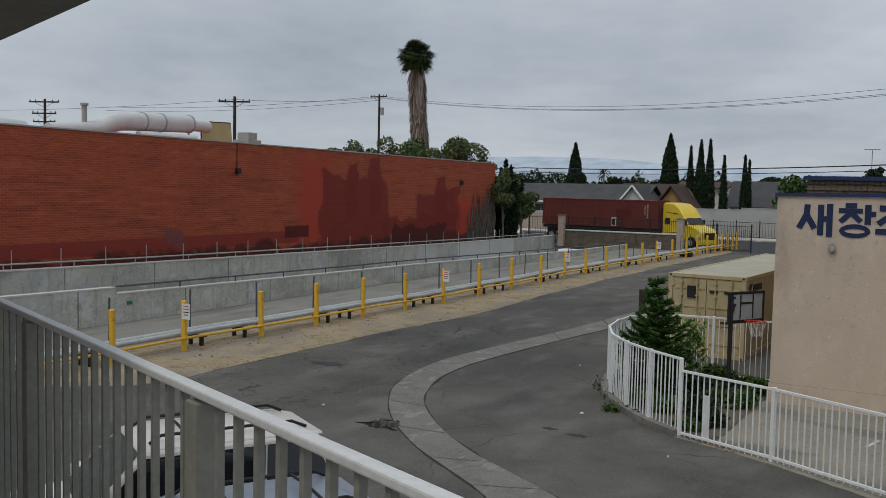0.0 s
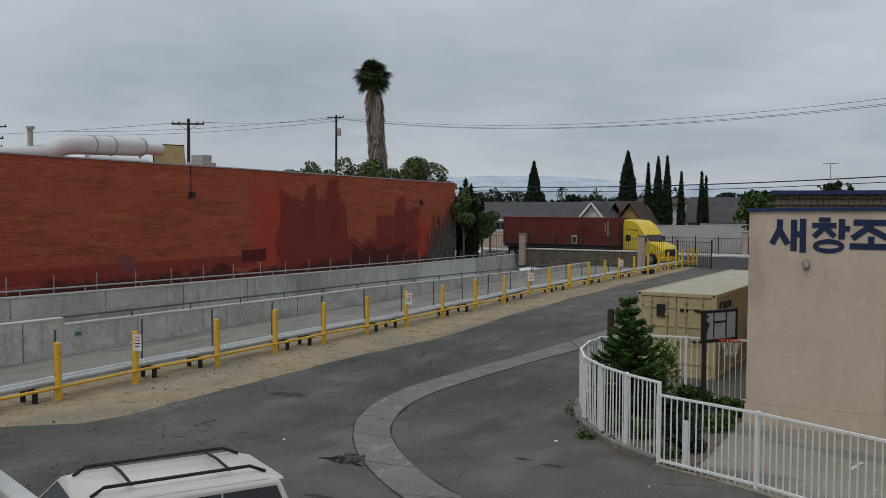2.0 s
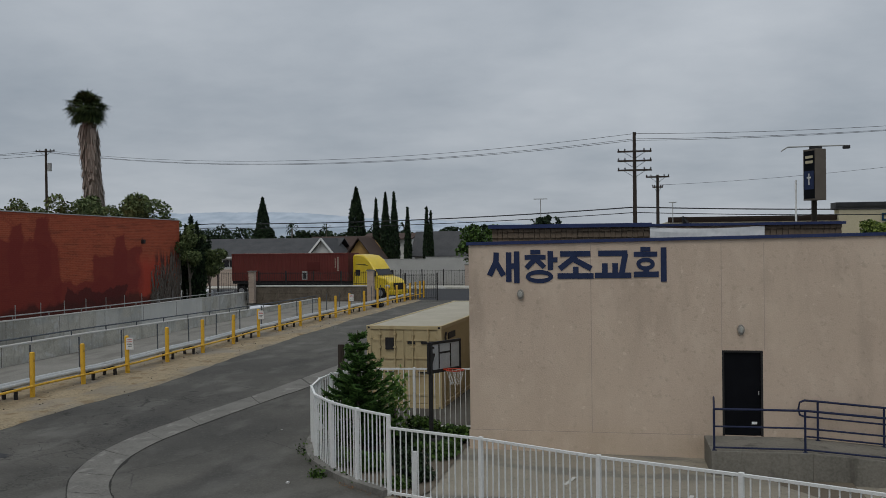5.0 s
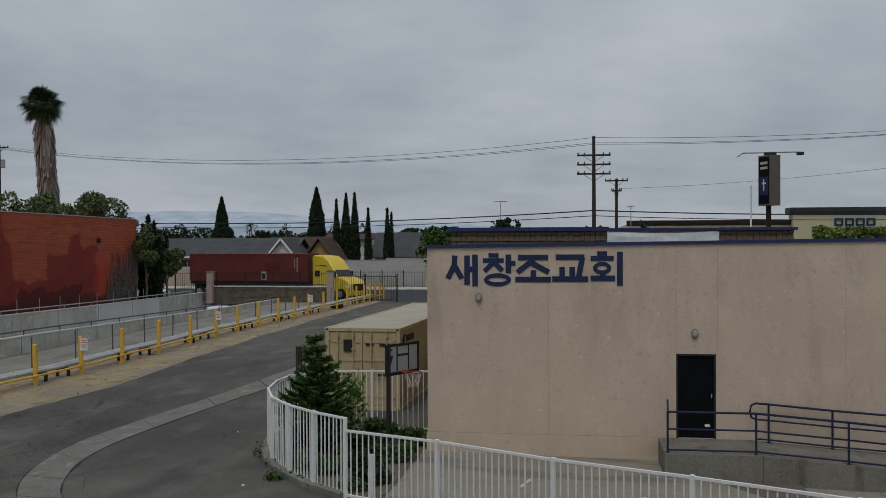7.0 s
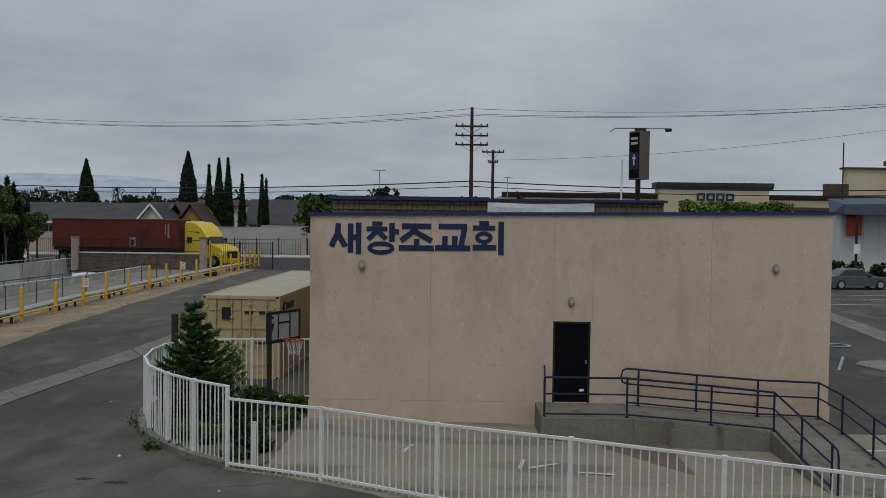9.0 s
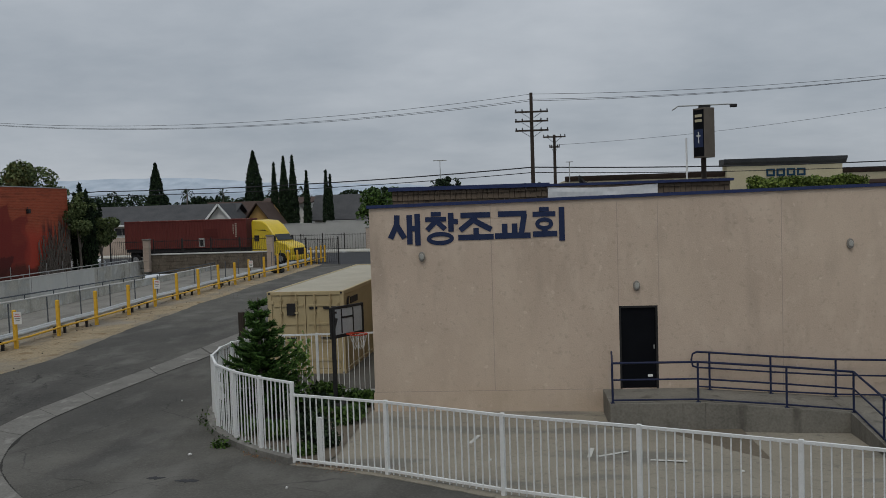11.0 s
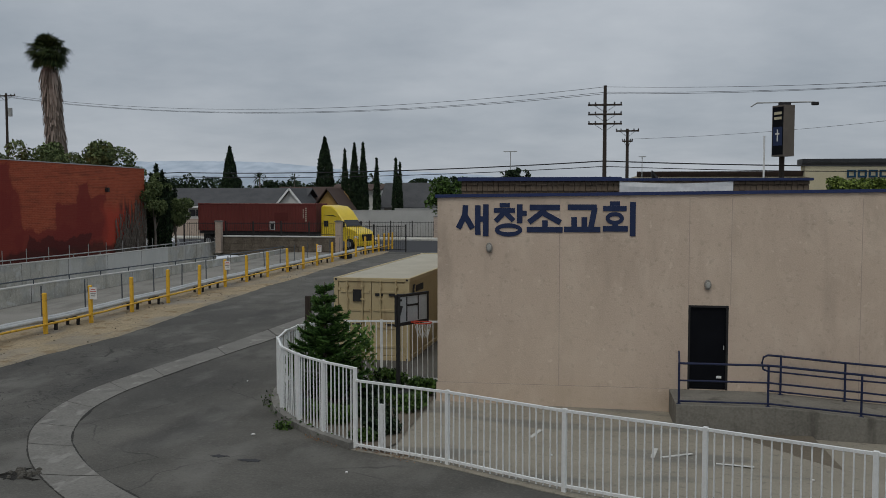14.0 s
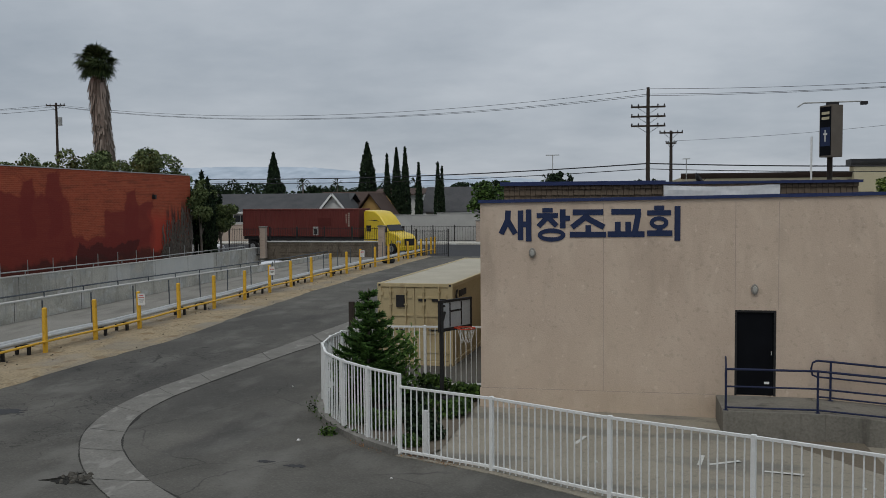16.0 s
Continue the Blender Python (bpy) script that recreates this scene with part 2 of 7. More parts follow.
NAVYTRIM = material("navy metal trim", (0.012, 0.018, 0.050), (0.022, 0.030, 0.072), 0.55, 4, 60, 0.05)
NAVYCAP = material("navy parapet metal", (0.018, 0.028, 0.085), (0.034, 0.050, 0.135), 0.5, 4, 60, 0.05)
BLACKDOOR = material("black steel door", (0.003, 0.0035, 0.005), (0.007, 0.008, 0.011), 0.7, 2, 60, 0.05, spec=0.08)
WHITEPAINT = material("white painted steel", (0.67, 0.68, 0.67), (0.83, 0.85, 0.84), 0.55, 5, 60, 0.05)
GREYPAINT = material("grey painted steel", (0.30, 0.31, 0.30), (0.40, 0.41, 0.40), 0.55, 3, 50, 0.08)
YELLOW = material("yellow bollard paint", (0.60, 0.33, 0.03), (0.76, 0.47, 0.06), 0.55, 4, 40, 0.08)
over(YELLOW, noise_mask(YELLOW, 7, 0.60, 0.68), (0.34, 0.20, 0.06), 0.6)
GALV = material("galvanised pipe", (0.33, 0.345, 0.35), (0.53, 0.545, 0.54), 0.5, 1.2, 9, 0.05, metal=0.2)
DARKSTEEL = material("dark steel", (0.015, 0.015, 0.017), (0.035, 0.034, 0.033), 0.6, 4, 50, 0.1)
POSTGREY = material("weathered steel post", (0.055, 0.065, 0.075), (0.11, 0.12, 0.13), 0.6, 4, 50, 0.05)
WOODPOLE = material("dark creosoted wood", (0.030, 0.024, 0.020), (0.065, 0.052, 0.043), 0.9, 3, 30, 0.3, stretch=(1, 1, 0.1))
WIRE = material("black cable", (0.02, 0.02, 0.022), (0.03, 0.03, 0.032), 0.6, 3, 30, 0)
ROOFGREY = material("grey shingle roof", (0.052, 0.054, 0.058), (0.098, 0.099, 0.102), 0.95, 0.6, 12, 0.4)
ROOFBROWN = material("brown shingle roof", (0.058, 0.040, 0.034), (0.095, 0.068, 0.058), 0.95, 0.6, 12, 0.4)
SHINGLE = material("brown wood shingle", (0.060, 0.045, 0.032), (0.135, 0.105, 0.078), 0.9, 2, 20, 0.3, islands=0.6)
HOUSEWHITE = material("white house stucco", (0.58, 0.58, 0.56), (0.70, 0.70, 0.67), 0.9, 0.5, 20, 0.2)
BLOCKPINK = material("pinkish block wall", (0.36, 0.29, 0.24), (0.47, 0.39, 0.33), 0.9, 0.8, 12, 0.2)
BLOCKGREY = material("grey block wall", (0.33, 0.33, 0.32), (0.45, 0.45, 0.43), 0.9, 0.8, 12, 0.2)
CREAM = material("cream stucco", (0.47, 0.42, 0.28), (0.57, 0.51, 0.36), 0.9, 0.3, 12, 0.2)
TARP = material("white tarpaulin", (0.60, 0.62, 0.64), (0.76, 0.77, 0.78), 0.6, 1.2, 8, 0.3)
STONE = material("weathered stone wall", (0.070, 0.058, 0.045), (0.19, 0.162, 0.128), 0.95, 1.5, 10, 0.5)
PANEL = material("white panelled siding", (0.60, 0.63, 0.62), (0.72, 0.74, 0.72), 0.8, 0.8, 20, 0.1)
BARK = material("grey bark", (0.10, 0.085, 0.07), (0.22, 0.19, 0.165), 0.95, 3, 18, 0.8, stretch=(1, 1, 0.25), depth=0.05)
LEAF = material("green leaves", (0.020, 0.042, 0.010), (0.080, 0.145, 0.030), 0.6, 1.2, 10, 0, islands=0.7)
LEAFDARK = material("dark conifer leaves", (0.008, 0.017, 0.009), (0.030, 0.052, 0.022), 0.8, 1.2, 10, 0, islands=0.7)
LEAFGREY = material("dusty olive leaves", (0.040, 0.060, 0.020), (0.135, 0.175, 0.070), 0.7, 1.2, 10, 0, islands=0.7)
PALMLEAF = material("palm fronds", (0.012, 0.024, 0.008), (0.050, 0.070, 0.022), 1.0, 1.2, 10, 0, islands=0.7)
DEADFROND = material("dry palm skirt", (0.13, 0.105, 0.085), (0.30, 0.25, 0.215), 0.95, 2, 10, 0.3, islands=0.6, stretch=(1, 1, 0.2))

BRICK = material("red painted brick", (0.325, 0.068, 0.034), (0.45, 0.098, 0.046), 0.85, 0.5, 14, 0.1)
bn, bl = BRICK.node_tree.nodes, BRICK.node_tree.links
btc, bmp, bsw = bn.new("ShaderNodeTexCoord"), bn.new("ShaderNodeSeparateXYZ"), bn.new("ShaderNodeCombineXYZ")
bl.new(btc.outputs["Object"], bmp.inputs[0])
bl.new(bmp.outputs[1], bsw.inputs[0])
bl.new(bmp.outputs[2], bsw.inputs[1])
brick_tex = bn.new("ShaderNodeTexBrick")
brick_tex.inputs["Scale"].default_value = 1.0
brick_tex.inputs["Brick Width"].default_value, brick_tex.inputs["Row Height"].default_value = 0.33, 0.108
brick_tex.inputs["Mortar Size"].default_value, brick_tex.inputs["Mortar Smooth"].default_value = 0.012, 0.3
brick_tex.inputs["Color1"].default_value, brick_tex.inputs["Color2"].default_value = (0, 0, 0, 1), (1, 1, 1, 1)
brick_tex.inputs["Mortar"].default_value = (0.5, 0.5, 0.5, 1)
bl.new(bsw.outputs[0], brick_tex.inputs["Vector"])
over(BRICK, brick_tex.outputs["Color"], (0.20, 0.043, 0.022), 0.45)
over(BRICK, noise_mask(BRICK, 3.0, 0.52, 0.66, (1, 0.18, 1.8)), (0.14, 0.034, 0.020), 0.5)
over(BRICK, noise_mask(BRICK, 2.4, 0.58, 0.68, (1, 0.25, 1.6)), (0.50, 0.135, 0.060), 0.4)
over(BRICK, noise_mask(BRICK, 1.1, 0.55, 0.72, (1, 0.25, 1)), (0.16, 0.040, 0.027), 0.55)
over(BRICK, brick_tex.outputs["Fac"], (0.46, 0.15, 0.085), 0.55)
_, by, bz = axis_sockets(BRICK, 1.7, 0.8, 8)
_, cy, cz = axis_sockets(BRICK, 0.12, 3.0, 4)
MAROON, BRIGHT = (0.200, 0.030, 0.023), (0.42, 0.055, 0.032)
for (u0, u1, v0, v1, colour, soft, slant, sharp) in (
    (-30, 43.0, 1.55, 2.25, (0.25, 0.040, 0.030), 0.05, 0.0, 1),
    (42.9, 45.6, 1.3, 6.2, BRIGHT, 0.7, 0.0, 0),
    (45.0, 52.5, 1.2, 5.4, MAROON, 0.12, -0.10, 0),
    (47.6, 48.8, 3.0, 6.4, MAROON, 0.10, 0.0, 0),
    (50.2, 51.6, 3.0, 6.9, MAROON, 0.10, 0.0, 0),
    (52.0, 63.6, 1.2, 2.9, MAROON, 0.10, 0.06, 0),
    (56.0, 62.6, 1.6, 4.6, MAROON, 0.12, 0.14, 0),
    (58.8, 60.4, 3.0, 5.6, MAROON, 0.10, 0.0, 0),
    (62.4, 66.0, 1.3, 4.0, BRIGHT, 0.5, 0.0, 0),
    (53.0, 60.5, 1.2, 2.2, (0.085, 0.018, 0.016), 0.06, 0.0, 0),
    (41.7, 43.9, 1.85, 2.55, (0.075, 0.016, 0.015), 0.04, 0.0, 1),
    (20.0, 23.3, 1.75, 2.55, (0.06, 0.014, 0.014), 0.04, 0.0, 1),
    (32.5, 34.2, 1.75, 2.45, (0.20, 0.065, 0.065), 0.08, 0.0, 0),
    (-30, 68.5, 0.2, 1.5, (0.075, 0.022, 0.018), 0.15, 0.0, 0),
):
    over(BRICK, box_mask(BRICK, cy if sharp else by, cz if sharp else bz, u0, u1, v0, v1, soft, slant), colour, 0.88)
over(BRICK, mnode(BRICK, "MULTIPLY", box_mask(BRICK, by, bz, 64.6, 70, 0.5, 4.6, 0.5, 0.15), noise_mask(BRICK, 1.3, 0.42, 0.55, (1, 2.2, 0.35))), (0.030, 0.026, 0.024), 0.85)
bbump = bn.new("ShaderNodeBump")
bbump.inputs["Strength"].default_value, bbump.inputs["Distance"].default_value = 0.5, 0.01
bbump.invert = True
bl.new(brick_tex.outputs["Fac"], bbump.inputs["Height"])
bl.new(bbump.outputs[0], bn["Principled BSDF"].inputs["Normal"])


def glass(name, tint, rough=0.05):
    m = material(name, tint, tuple(c * 1.25 for c in tint), rough, 1, 5, 0, spec=0.6)
    return m


TINT = glass("tinted car glass", (0.010, 0.011, 0.013))
# lighter blue-green puts the mirrored sky into the windscreen's colour
SCREEN = glass("windscreen glass with painted sky reflection", (0.055, 0.095, 0.105))
WINDOW = glass("dark window glass", (0.03, 0.035, 0.04), 0.08)


# ---- mesh helpers ----
class Geo:
    """Collects vertices and faces of one mesh."""

    def __init__(self):
        self.v, self.f = [], []

    def poly(self, pts):
        k = len(self.v)
        self.v += [tuple(p) for p in pts]
        self.f.append(tuple(range(k, k + len(pts))))
        return self

    def hexa(self, p):
        """Eight corners: four below counterclockwise, four above."""
        k = len(self.v)
        self.v += [tuple(q) for q in p]
        for f in ((3, 2, 1, 0), (4, 5, 6, 7), (0, 1, 5, 4), (1, 2, 6, 5), (2, 3, 7, 6), (3, 0, 4, 7)):
            self.f.append(tuple(k + i for i in f))
        return self

    def box(self, x0, x1, y0, y1, z0, z1):
        return self.hexa([(x0, y0, z0), (x1, y0, z0), (x1, y1, z0), (x0, y1, z0), (x0, y0, z1), (x1, y0, z1), (x1, y1, z1), (x0, y1, z1)])

    def beam(self, a, b, wide, high, upward=(0, 0, 1)):
        """A bar of rectangular section from a to b, its centre line between them."""
        a, b = Vector(a), Vector(b)
        d = (b - a).normalized()
        side = d.cross(Vector(upward))
        side = side.normalized() if side.length > 1e-4 else Vector((1, 0, 0))
        top = side.cross(d).normalized()
        s, t = side * wide / 2, top * high / 2
        return self.hexa([a - s - t, a + s - t, b + s - t, b - s - t, a - s + t, a + s + t, b + s + t, b - s + t])

    def tube(self, pts, radius, n=8, taper=None, caps=True):
        """A round bar along points; taper gives a radius a point."""
        pts = [Vector(p) for p in pts]
        k, rings = len(self.v), len(pts)
        for i, p in enumerate(pts):
            d = (pts[min(i + 1, rings - 1)] - pts[max(i - 1, 0)]).normalized()
            s = d.orthogonal().normalized() if abs(d.z) > 0.95 else d.cross(Vector((0, 0, 1))).normalized()
            t = s.cross(d).normalized()
            r = taper[i] if taper else radius
            for j in range(n):
                a = 2 * math.pi * j / n
                self.v.append(tuple(p + (s * math.cos(a) + t * math.sin(a)) * r))
        for i in range(rings - 1):
            for j in range(n):
                self.f.append((k + i * n + j, k + i * n + (j + 1) % n, k + (i + 1) * n + (j + 1) % n, k + (i + 1) * n + j))
        if caps:
            self.f.append(tuple(k + j for j in reversed(range(n))))
            self.f.append(tuple(k + (rings - 1) * n + j for j in range(n)))
        return self

    def prism(self, outline, low, high, place):
        """An outline of (a, b) drawn out from low to high; place(a, b, c) gives the point."""
        k, n = len(self.v), len(outline)
        for c in (low, high):
            self.v += [tuple(place(a, b, c)) for a, b in outline]
        self.f.append(tuple(k + i for i in range(n)))
        self.f.append(tuple(k + n + i for i in reversed(range(n))))
        for i in range(n):
            self.f.append((k + i, k + n + i, k + n + (i + 1) % n, k + (i + 1) % n))
        return self

    def mesh(self, name, mat, smooth=False):
        me = bpy.data.meshes.new(name)
        me.from_pydata(self.v, [], self.f)
        me.materials.append(mat)
        me.update()
        bm = bmesh.new()
        bm.from_mesh(me)
        if len(bm.faces) < 4000:
            bmesh.ops.recalc_face_normals(bm, faces=bm.faces[:])
        bm.to_mesh(me)
        bm.free()
        if smooth:
            for p in me.polygons:
                p.use_smooth = True
            me.set_sharp_from_angle(angle=radians(40))
        return me


def part(name, geo, mat, parent=None, label="", bevel=0.0, smooth=False, at=None):
    ob = new(name, geo if isinstance(geo, bpy.types.Mesh) else geo.mesh(name, mat, smooth))
    if parent is not None:
        ob.parent = parent
    if at is not None:
        ob.matrix_basis = at
    if bevel:
        b = ob.modifiers.new("bevel", "BEVEL")
        b.width, b.segments, b.limit_method = bevel, 2, "ANGLE"
    if label:
        tagged(ob, label)
    return ob


def thing(name, label, category, at=None, group=""):
    ob = new(name)
    ob.empty_display_size = 0.2
    if at is not None:
        ob.matrix_basis = at
    return tagged(ob, label, category, group)


def structure(name, geo, mat, label, category, smooth=False, bevel=0.0):
    return tagged(part(name, geo, mat, None, "", bevel, smooth), label, category, "", "structure")


def lerp(points, x):
    """Straight lines through (x, y) points."""
    xs, ys = zip(*points)
    return float(np.interp(x, xs, ys))


# ---- ground, road and channel ----
CH0, CH1 = -32.0, -25.2


def lot_z(x, y):
    """The yard falls from the fence towards the church and the ramp's foot."""
    deep = float(np.interp(x, (-3.6, 2, 7, 12), (0.17, 0.25, 0.43, 0.46)))
    y0, y1 = float(np.interp(x, (-3.6, 2, 8), (16.5, 16.0, 13.5))), float(np.interp(x, (-3.6, 2, 7), (23.8, 23.0, 18.8)))
    t = min(max((y - y0) / (y1 - y0), 0), 1)
    return -0.02 - t * deep


def park_z(x, y):
    """The parking lot rises again away from the church."""
    if y < 24:
        return lot_z(x, y)
    t = min((y - 24) / 36, 1)
    return lot_z(x, 24) * (1 - t) - 0.01 * t


g = Geo()
for x0, x1, y0, y1 in ((-4000, CH0 - 0.4, -400, 4500), (CH0 - 0.4, CH1 + 0.25, 79.4, 4500), (CH0 - 0.4, CH1 + 0.25, -400, -60), (CH1 + 0.25, 5, -400, 4500), (60, 4000, -400, 4500), (5, 60, -400, 5), (5, 60, 60, 4500)):
    g.poly([(x0, y0, -0.30), (x1, y0, -0.30), (x1, y1, -0.30), (x0, y1, -0.30)])
structure("ground", g, SOIL, "dry bare soil reaching to the horizon", "ground")

fence_line = [(-7.40, 25.6), (-7.62, 24.9), (-7.65, 24.0), (-7.40, 22.6), (-6.85, 21.2), (-6.1, 20.1), (-5.3, 19.25), (-4.45, 18.55), (-2.48, 17.69), (-0.30, 16.39), (1.88, 15.45), (4.07, 14.41), (6.30, 13.35), (8.5, 12.3), (14, 9.7)]
g = Geo()
road_edge = [(-18.9, -30), (-18.9, 13.9), (-18.1, 14.75), (-17.06, 15.5), (-16.6, 16.9), (-16.7, 20), (-16.75, 25), (-16.2, 31), (-16.9, 45), (-17.0, 60), (-16.6, 79.6)]
for (xa, ya), (xb, yb) in zip(road_edge, road_edge[1:]):
    g.poly([(xa - 0.9, ya, 0), (-8.75, ya, 0), (-8.75, yb, 0), (xb - 0.9, yb, 0)])
g.poly([(-8.75, -30, 0), (40, -30, 0), (40, 5, 0), (-8.75, 5, 0)])
inner = [(-8.75, 27.6), (-8.1, 25.4)] + [(x - 0.12, y - 0.12) for x, y in fence_line[2:]] + [(40, -5.0)]
for (xa, ya), (xb, yb) in zip(inner, inner[1:]):
    g.poly([(xa, 5, 0) if xa < 20 else (xa, -6, 0), (xb, 5, 0) if xb < 20 else (xb, -6, 0), (xb, yb, 0), (xa, ya, 0)])
structure("road", g, ASPHALT, "worn grey asphalt driveway with cracks", "road")

g = Geo()
g.box(-200, 120, 79.6, 99.0, -0.28, 0.0)
structure("street", g, FRESH, "dark asphalt street crossing behind the channel", "road")
g = Geo()
g.box(-200, 120, 99.0, 103.6, -0.28, 0.13)
structure("pavement", g, CONCRETE, "pale concrete pavement along the far kerb", "pavement")

g = Geo()
rng = random.Random(3)
ys = [-30 + i * 0.4 for i in range(275)]
xs_frac = [0, 0.06, 0.2, 0.4, 0.6, 0.8, 1.0]
rows = []
for y in ys:
    e = lerp([(b, a) for a, b in road_edge], y) + rng.uniform(-0.03, 0.03) + 0.07 * math.sin(y * 0.6) + 0.10 * noise.noise((y * 0.9, 0, 4))
    rows.append([(e + (-20.5 - e) * f, y, 0.006 if f == 0 else 0.02 + 0.05 * noise.noise((y * 0.5, f * 3, 0)) + 0.03) for f in xs_frac])
for a, b in zip(rows, rows[1:]):
    for i in range(len(xs_frac) - 1):
        g.poly([a[i], b[i], b[i + 1], a[i + 1]])
structure("dirt_strip", g, DIRT, "strip of packed sandy dirt along the bollards", "ground", smooth=True)

g = Geo()
g.box(CH1, -20.45, -30, 79, -0.28, 0.0)
structure("service_strip", g, FLOORCON, "grey concrete strip beside the channel wall", "ground")

# drainage gutter sweeping round the bend
g = Geo()
outer = [(-1.0, 8.3), (-3.4, 10.4), (-6.04, 12.96), (-7.3, 13.95), (-8.6, 14.95), (-10.1, 16.5), (-11.2, 18.1), (-11.84, 19.42), (-12.32, 21.2), (-12.5, 23.2), (-12.38, 25.0), (-12.16, 27.05), (-11.73, 31.0), (-11.44, 35.07), (-10.2, 52)]
inside = [(-0.1, 9.1), (-2.6, 11.4), (-4.89, 13.45), (-6.22, 14.36), (-7.5, 15.2), (-8.94, 16.5), (-10.2, 18.05), (-10.81, 19.23), (-11.31, 20.71), (-11.52, 22.4), (-11.47, 23.9), (-11.3, 26.0), (-10.9, 29.6), (-10.5, 33.5), (-9.6, 52)]


def resample(points, n):
    p = [Vector((*q, 0)) for q in points]
    out = []
    for i in range(n):
        t = i * (len(p) - 1) / (n - 1)
        k = min(int(t), len(p) - 2)
        a, b, c, d = p[max(k - 1, 0)], p[k], p[k + 1], p[min(k + 2, len(p) - 1)]
        u = t - k
        out.append(0.5 * (2 * b + (c - a) * u + (2 * a - 5 * b + 4 * c - d) * u * u + (3 * b - a - 3 * c + d) * u ** 3))
    return out


oo, ii = resample(outer, 85), resample(inside, 85)
for k in range(84):
    gap = 0.10 if k % 7 == 0 else 0.0
    a, b, c, d = oo[k], oo[k + 1], ii[k + 1], ii[k]
    a, d = a + (b - a) * gap, d + (c - d) * gap
    ma, mb = (a + d) / 2, (b + c) / 2
    up_edge, low_edge = Vector((0, 0, 0.014)), Vector((0, 0, 0.006))
    g.poly([a + up_edge, b + up_edge, mb + low_edge, ma + low_edge])
    g.poly([ma + low_edge, mb + low_edge, c + up_edge, d + up_edge])
structure("gutter", g, GUTTER, "pale concrete drainage gutter curving through the asphalt", "gutter", smooth=True)
# crumbled dark seams where the asphalt meets the gutter
SEAM = material("crumbled tar seam", (0.026, 0.025, 0.023), (0.060, 0.058, 0.053), 0.95, 3, 30, 0.4)
srnd = random.Random(31)
for line, other in ((oo, ii), (ii, oo)):
    g = Geo()
    prev = None
    for k, p in enumerate(resample([(q.x, q.y) for q in line], 420)):
        q = other[min(k // 5, 84)]
        out = (p - q).normalized()
        w = 0.004 + 0.09 * max(0, noise.noise((k * 0.045, 3 if line is oo else 9, 0)) + 0.12) + srnd.uniform(0, 0.02)
        cur = (p - out * 0.012 + Vector((0, 0, 0.017)), p + out * w + Vector((0, 0, 0.005)))
        if prev:
            g.poly([prev[0], cur[0], cur[1], prev[1]])
        prev = cur
    structure("gutter_seam", g, SEAM, "dark crumbled seam along the gutter's edge", "gutter")

# church lot
g = Geo()
lot_x = [-8.0, -7.4, -6.7, -6.0, -5.3, -4.45, -2.48, -0.30, 1.88, 4.07, 6.3, 8.5, 14, 22, 32, 60]
edge_y = [25.4, 22.5, 20.95, 20.0, 19.25, 18.55, 17.69, 16.39, 15.45, 14.41, 13.35, 12.3, 9.7, 6, 0, 0]
for i in range(len(lot_x) - 1):
    for j in range(8):
        q = []
        for ii_, jj_ in ((i, j), (i + 1, j), (i + 1, j + 1), (i, j + 1)):
            x, e = lot_x[ii_], edge_y[ii_]
            y = e + (24.0 - e) * jj_ / 8
            q.append((x, y, lot_z(x, y) + 0.01))
        g.poly(q)
structure("church_lot", g, LOT, "stained pale concrete yard in front of the church", "pavement", smooth=True)
g = Geo()
stops_x = [-8.8, -3.6, 2.0, 7.0, 12.0, 20.0, 60.0]
for xa, xb in zip(stops_x, stops_x[1:]):
    for ya, yb in ((24.0, 42.0), (42.0, 60.0), (60.0, 90.0)):
        g.poly([(px, py, park_z(px, py) + (0.01 if py < 25 else 0.0)) for px, py in ((xa, ya), (xb, ya), (xb, yb), (xa, yb))])
structure("parking_lot", g, ASPHALT, "cracked asphalt parking lot beside the church", "road")

# channel
TOP_NEAR = [(-60, 1.6), (16.7, 1.30), (22.3, 1.22), (22.31, 1.00), (36, 0.82), (42, 0.77), (65, 0.37), (79, 0.25)]
TOP_FAR = [(-60, 1.9), (21, 1.35), (29, 1.22), (41, 1.08), (58, 0.88), (78, 0.76), (80, 0.75)]


COPE = material("pale coping concrete", (0.44, 0.44, 0.42), (0.60, 0.60, 0.57), 0.85, 1.5, 30, 0.15)
JOINT = material("dark joint filler", (0.09, 0.088, 0.08), (0.14, 0.135, 0.125), 0.9, 3, 30, 0.1)


def sloped_wall(name, x0, x1, tops, base, mat, label, y_from, y_to, cope=0.05):
    stops = sorted({y_from, y_to, *[y for y, _ in tops if y_from < y < y_to]})
    outline = [(y_from, base), (y_to, base)] + [(y, lerp(tops, y)) for y in reversed(stops)]
    g = Geo().prism(outline, x0, x1, lambda a, b, c: (c, a, b))
    wall = structure(name, g, mat, label, "wall")
    front = x1
    for a, b in zip(stops, stops[1:]):
        za, zb = lerp(tops, a + 1e-4), lerp(tops, b - 1e-4)
        part("coping", Geo().hexa([(x0 - 0.03, a, za), (x1 + 0.03, a, za), (x1 + 0.03, b, zb), (x0 - 0.03, b, zb), (x0 - 0.03, a, za + cope), (x1 + 0.03, a, za + cope), (x1 + 0.03, b, zb + cope), (x0 - 0.03, b, zb + cope)]), COPE, wall, "pale concrete coping")
    y = y_from + 1.7
    while y < y_to:
        part("joint", Geo().box(front - 0.01, front + 0.004, y, y + 0.035, -0.2, lerp(tops, y) - 0.01), JOINT, wall)
        y += 4.9
    return wall


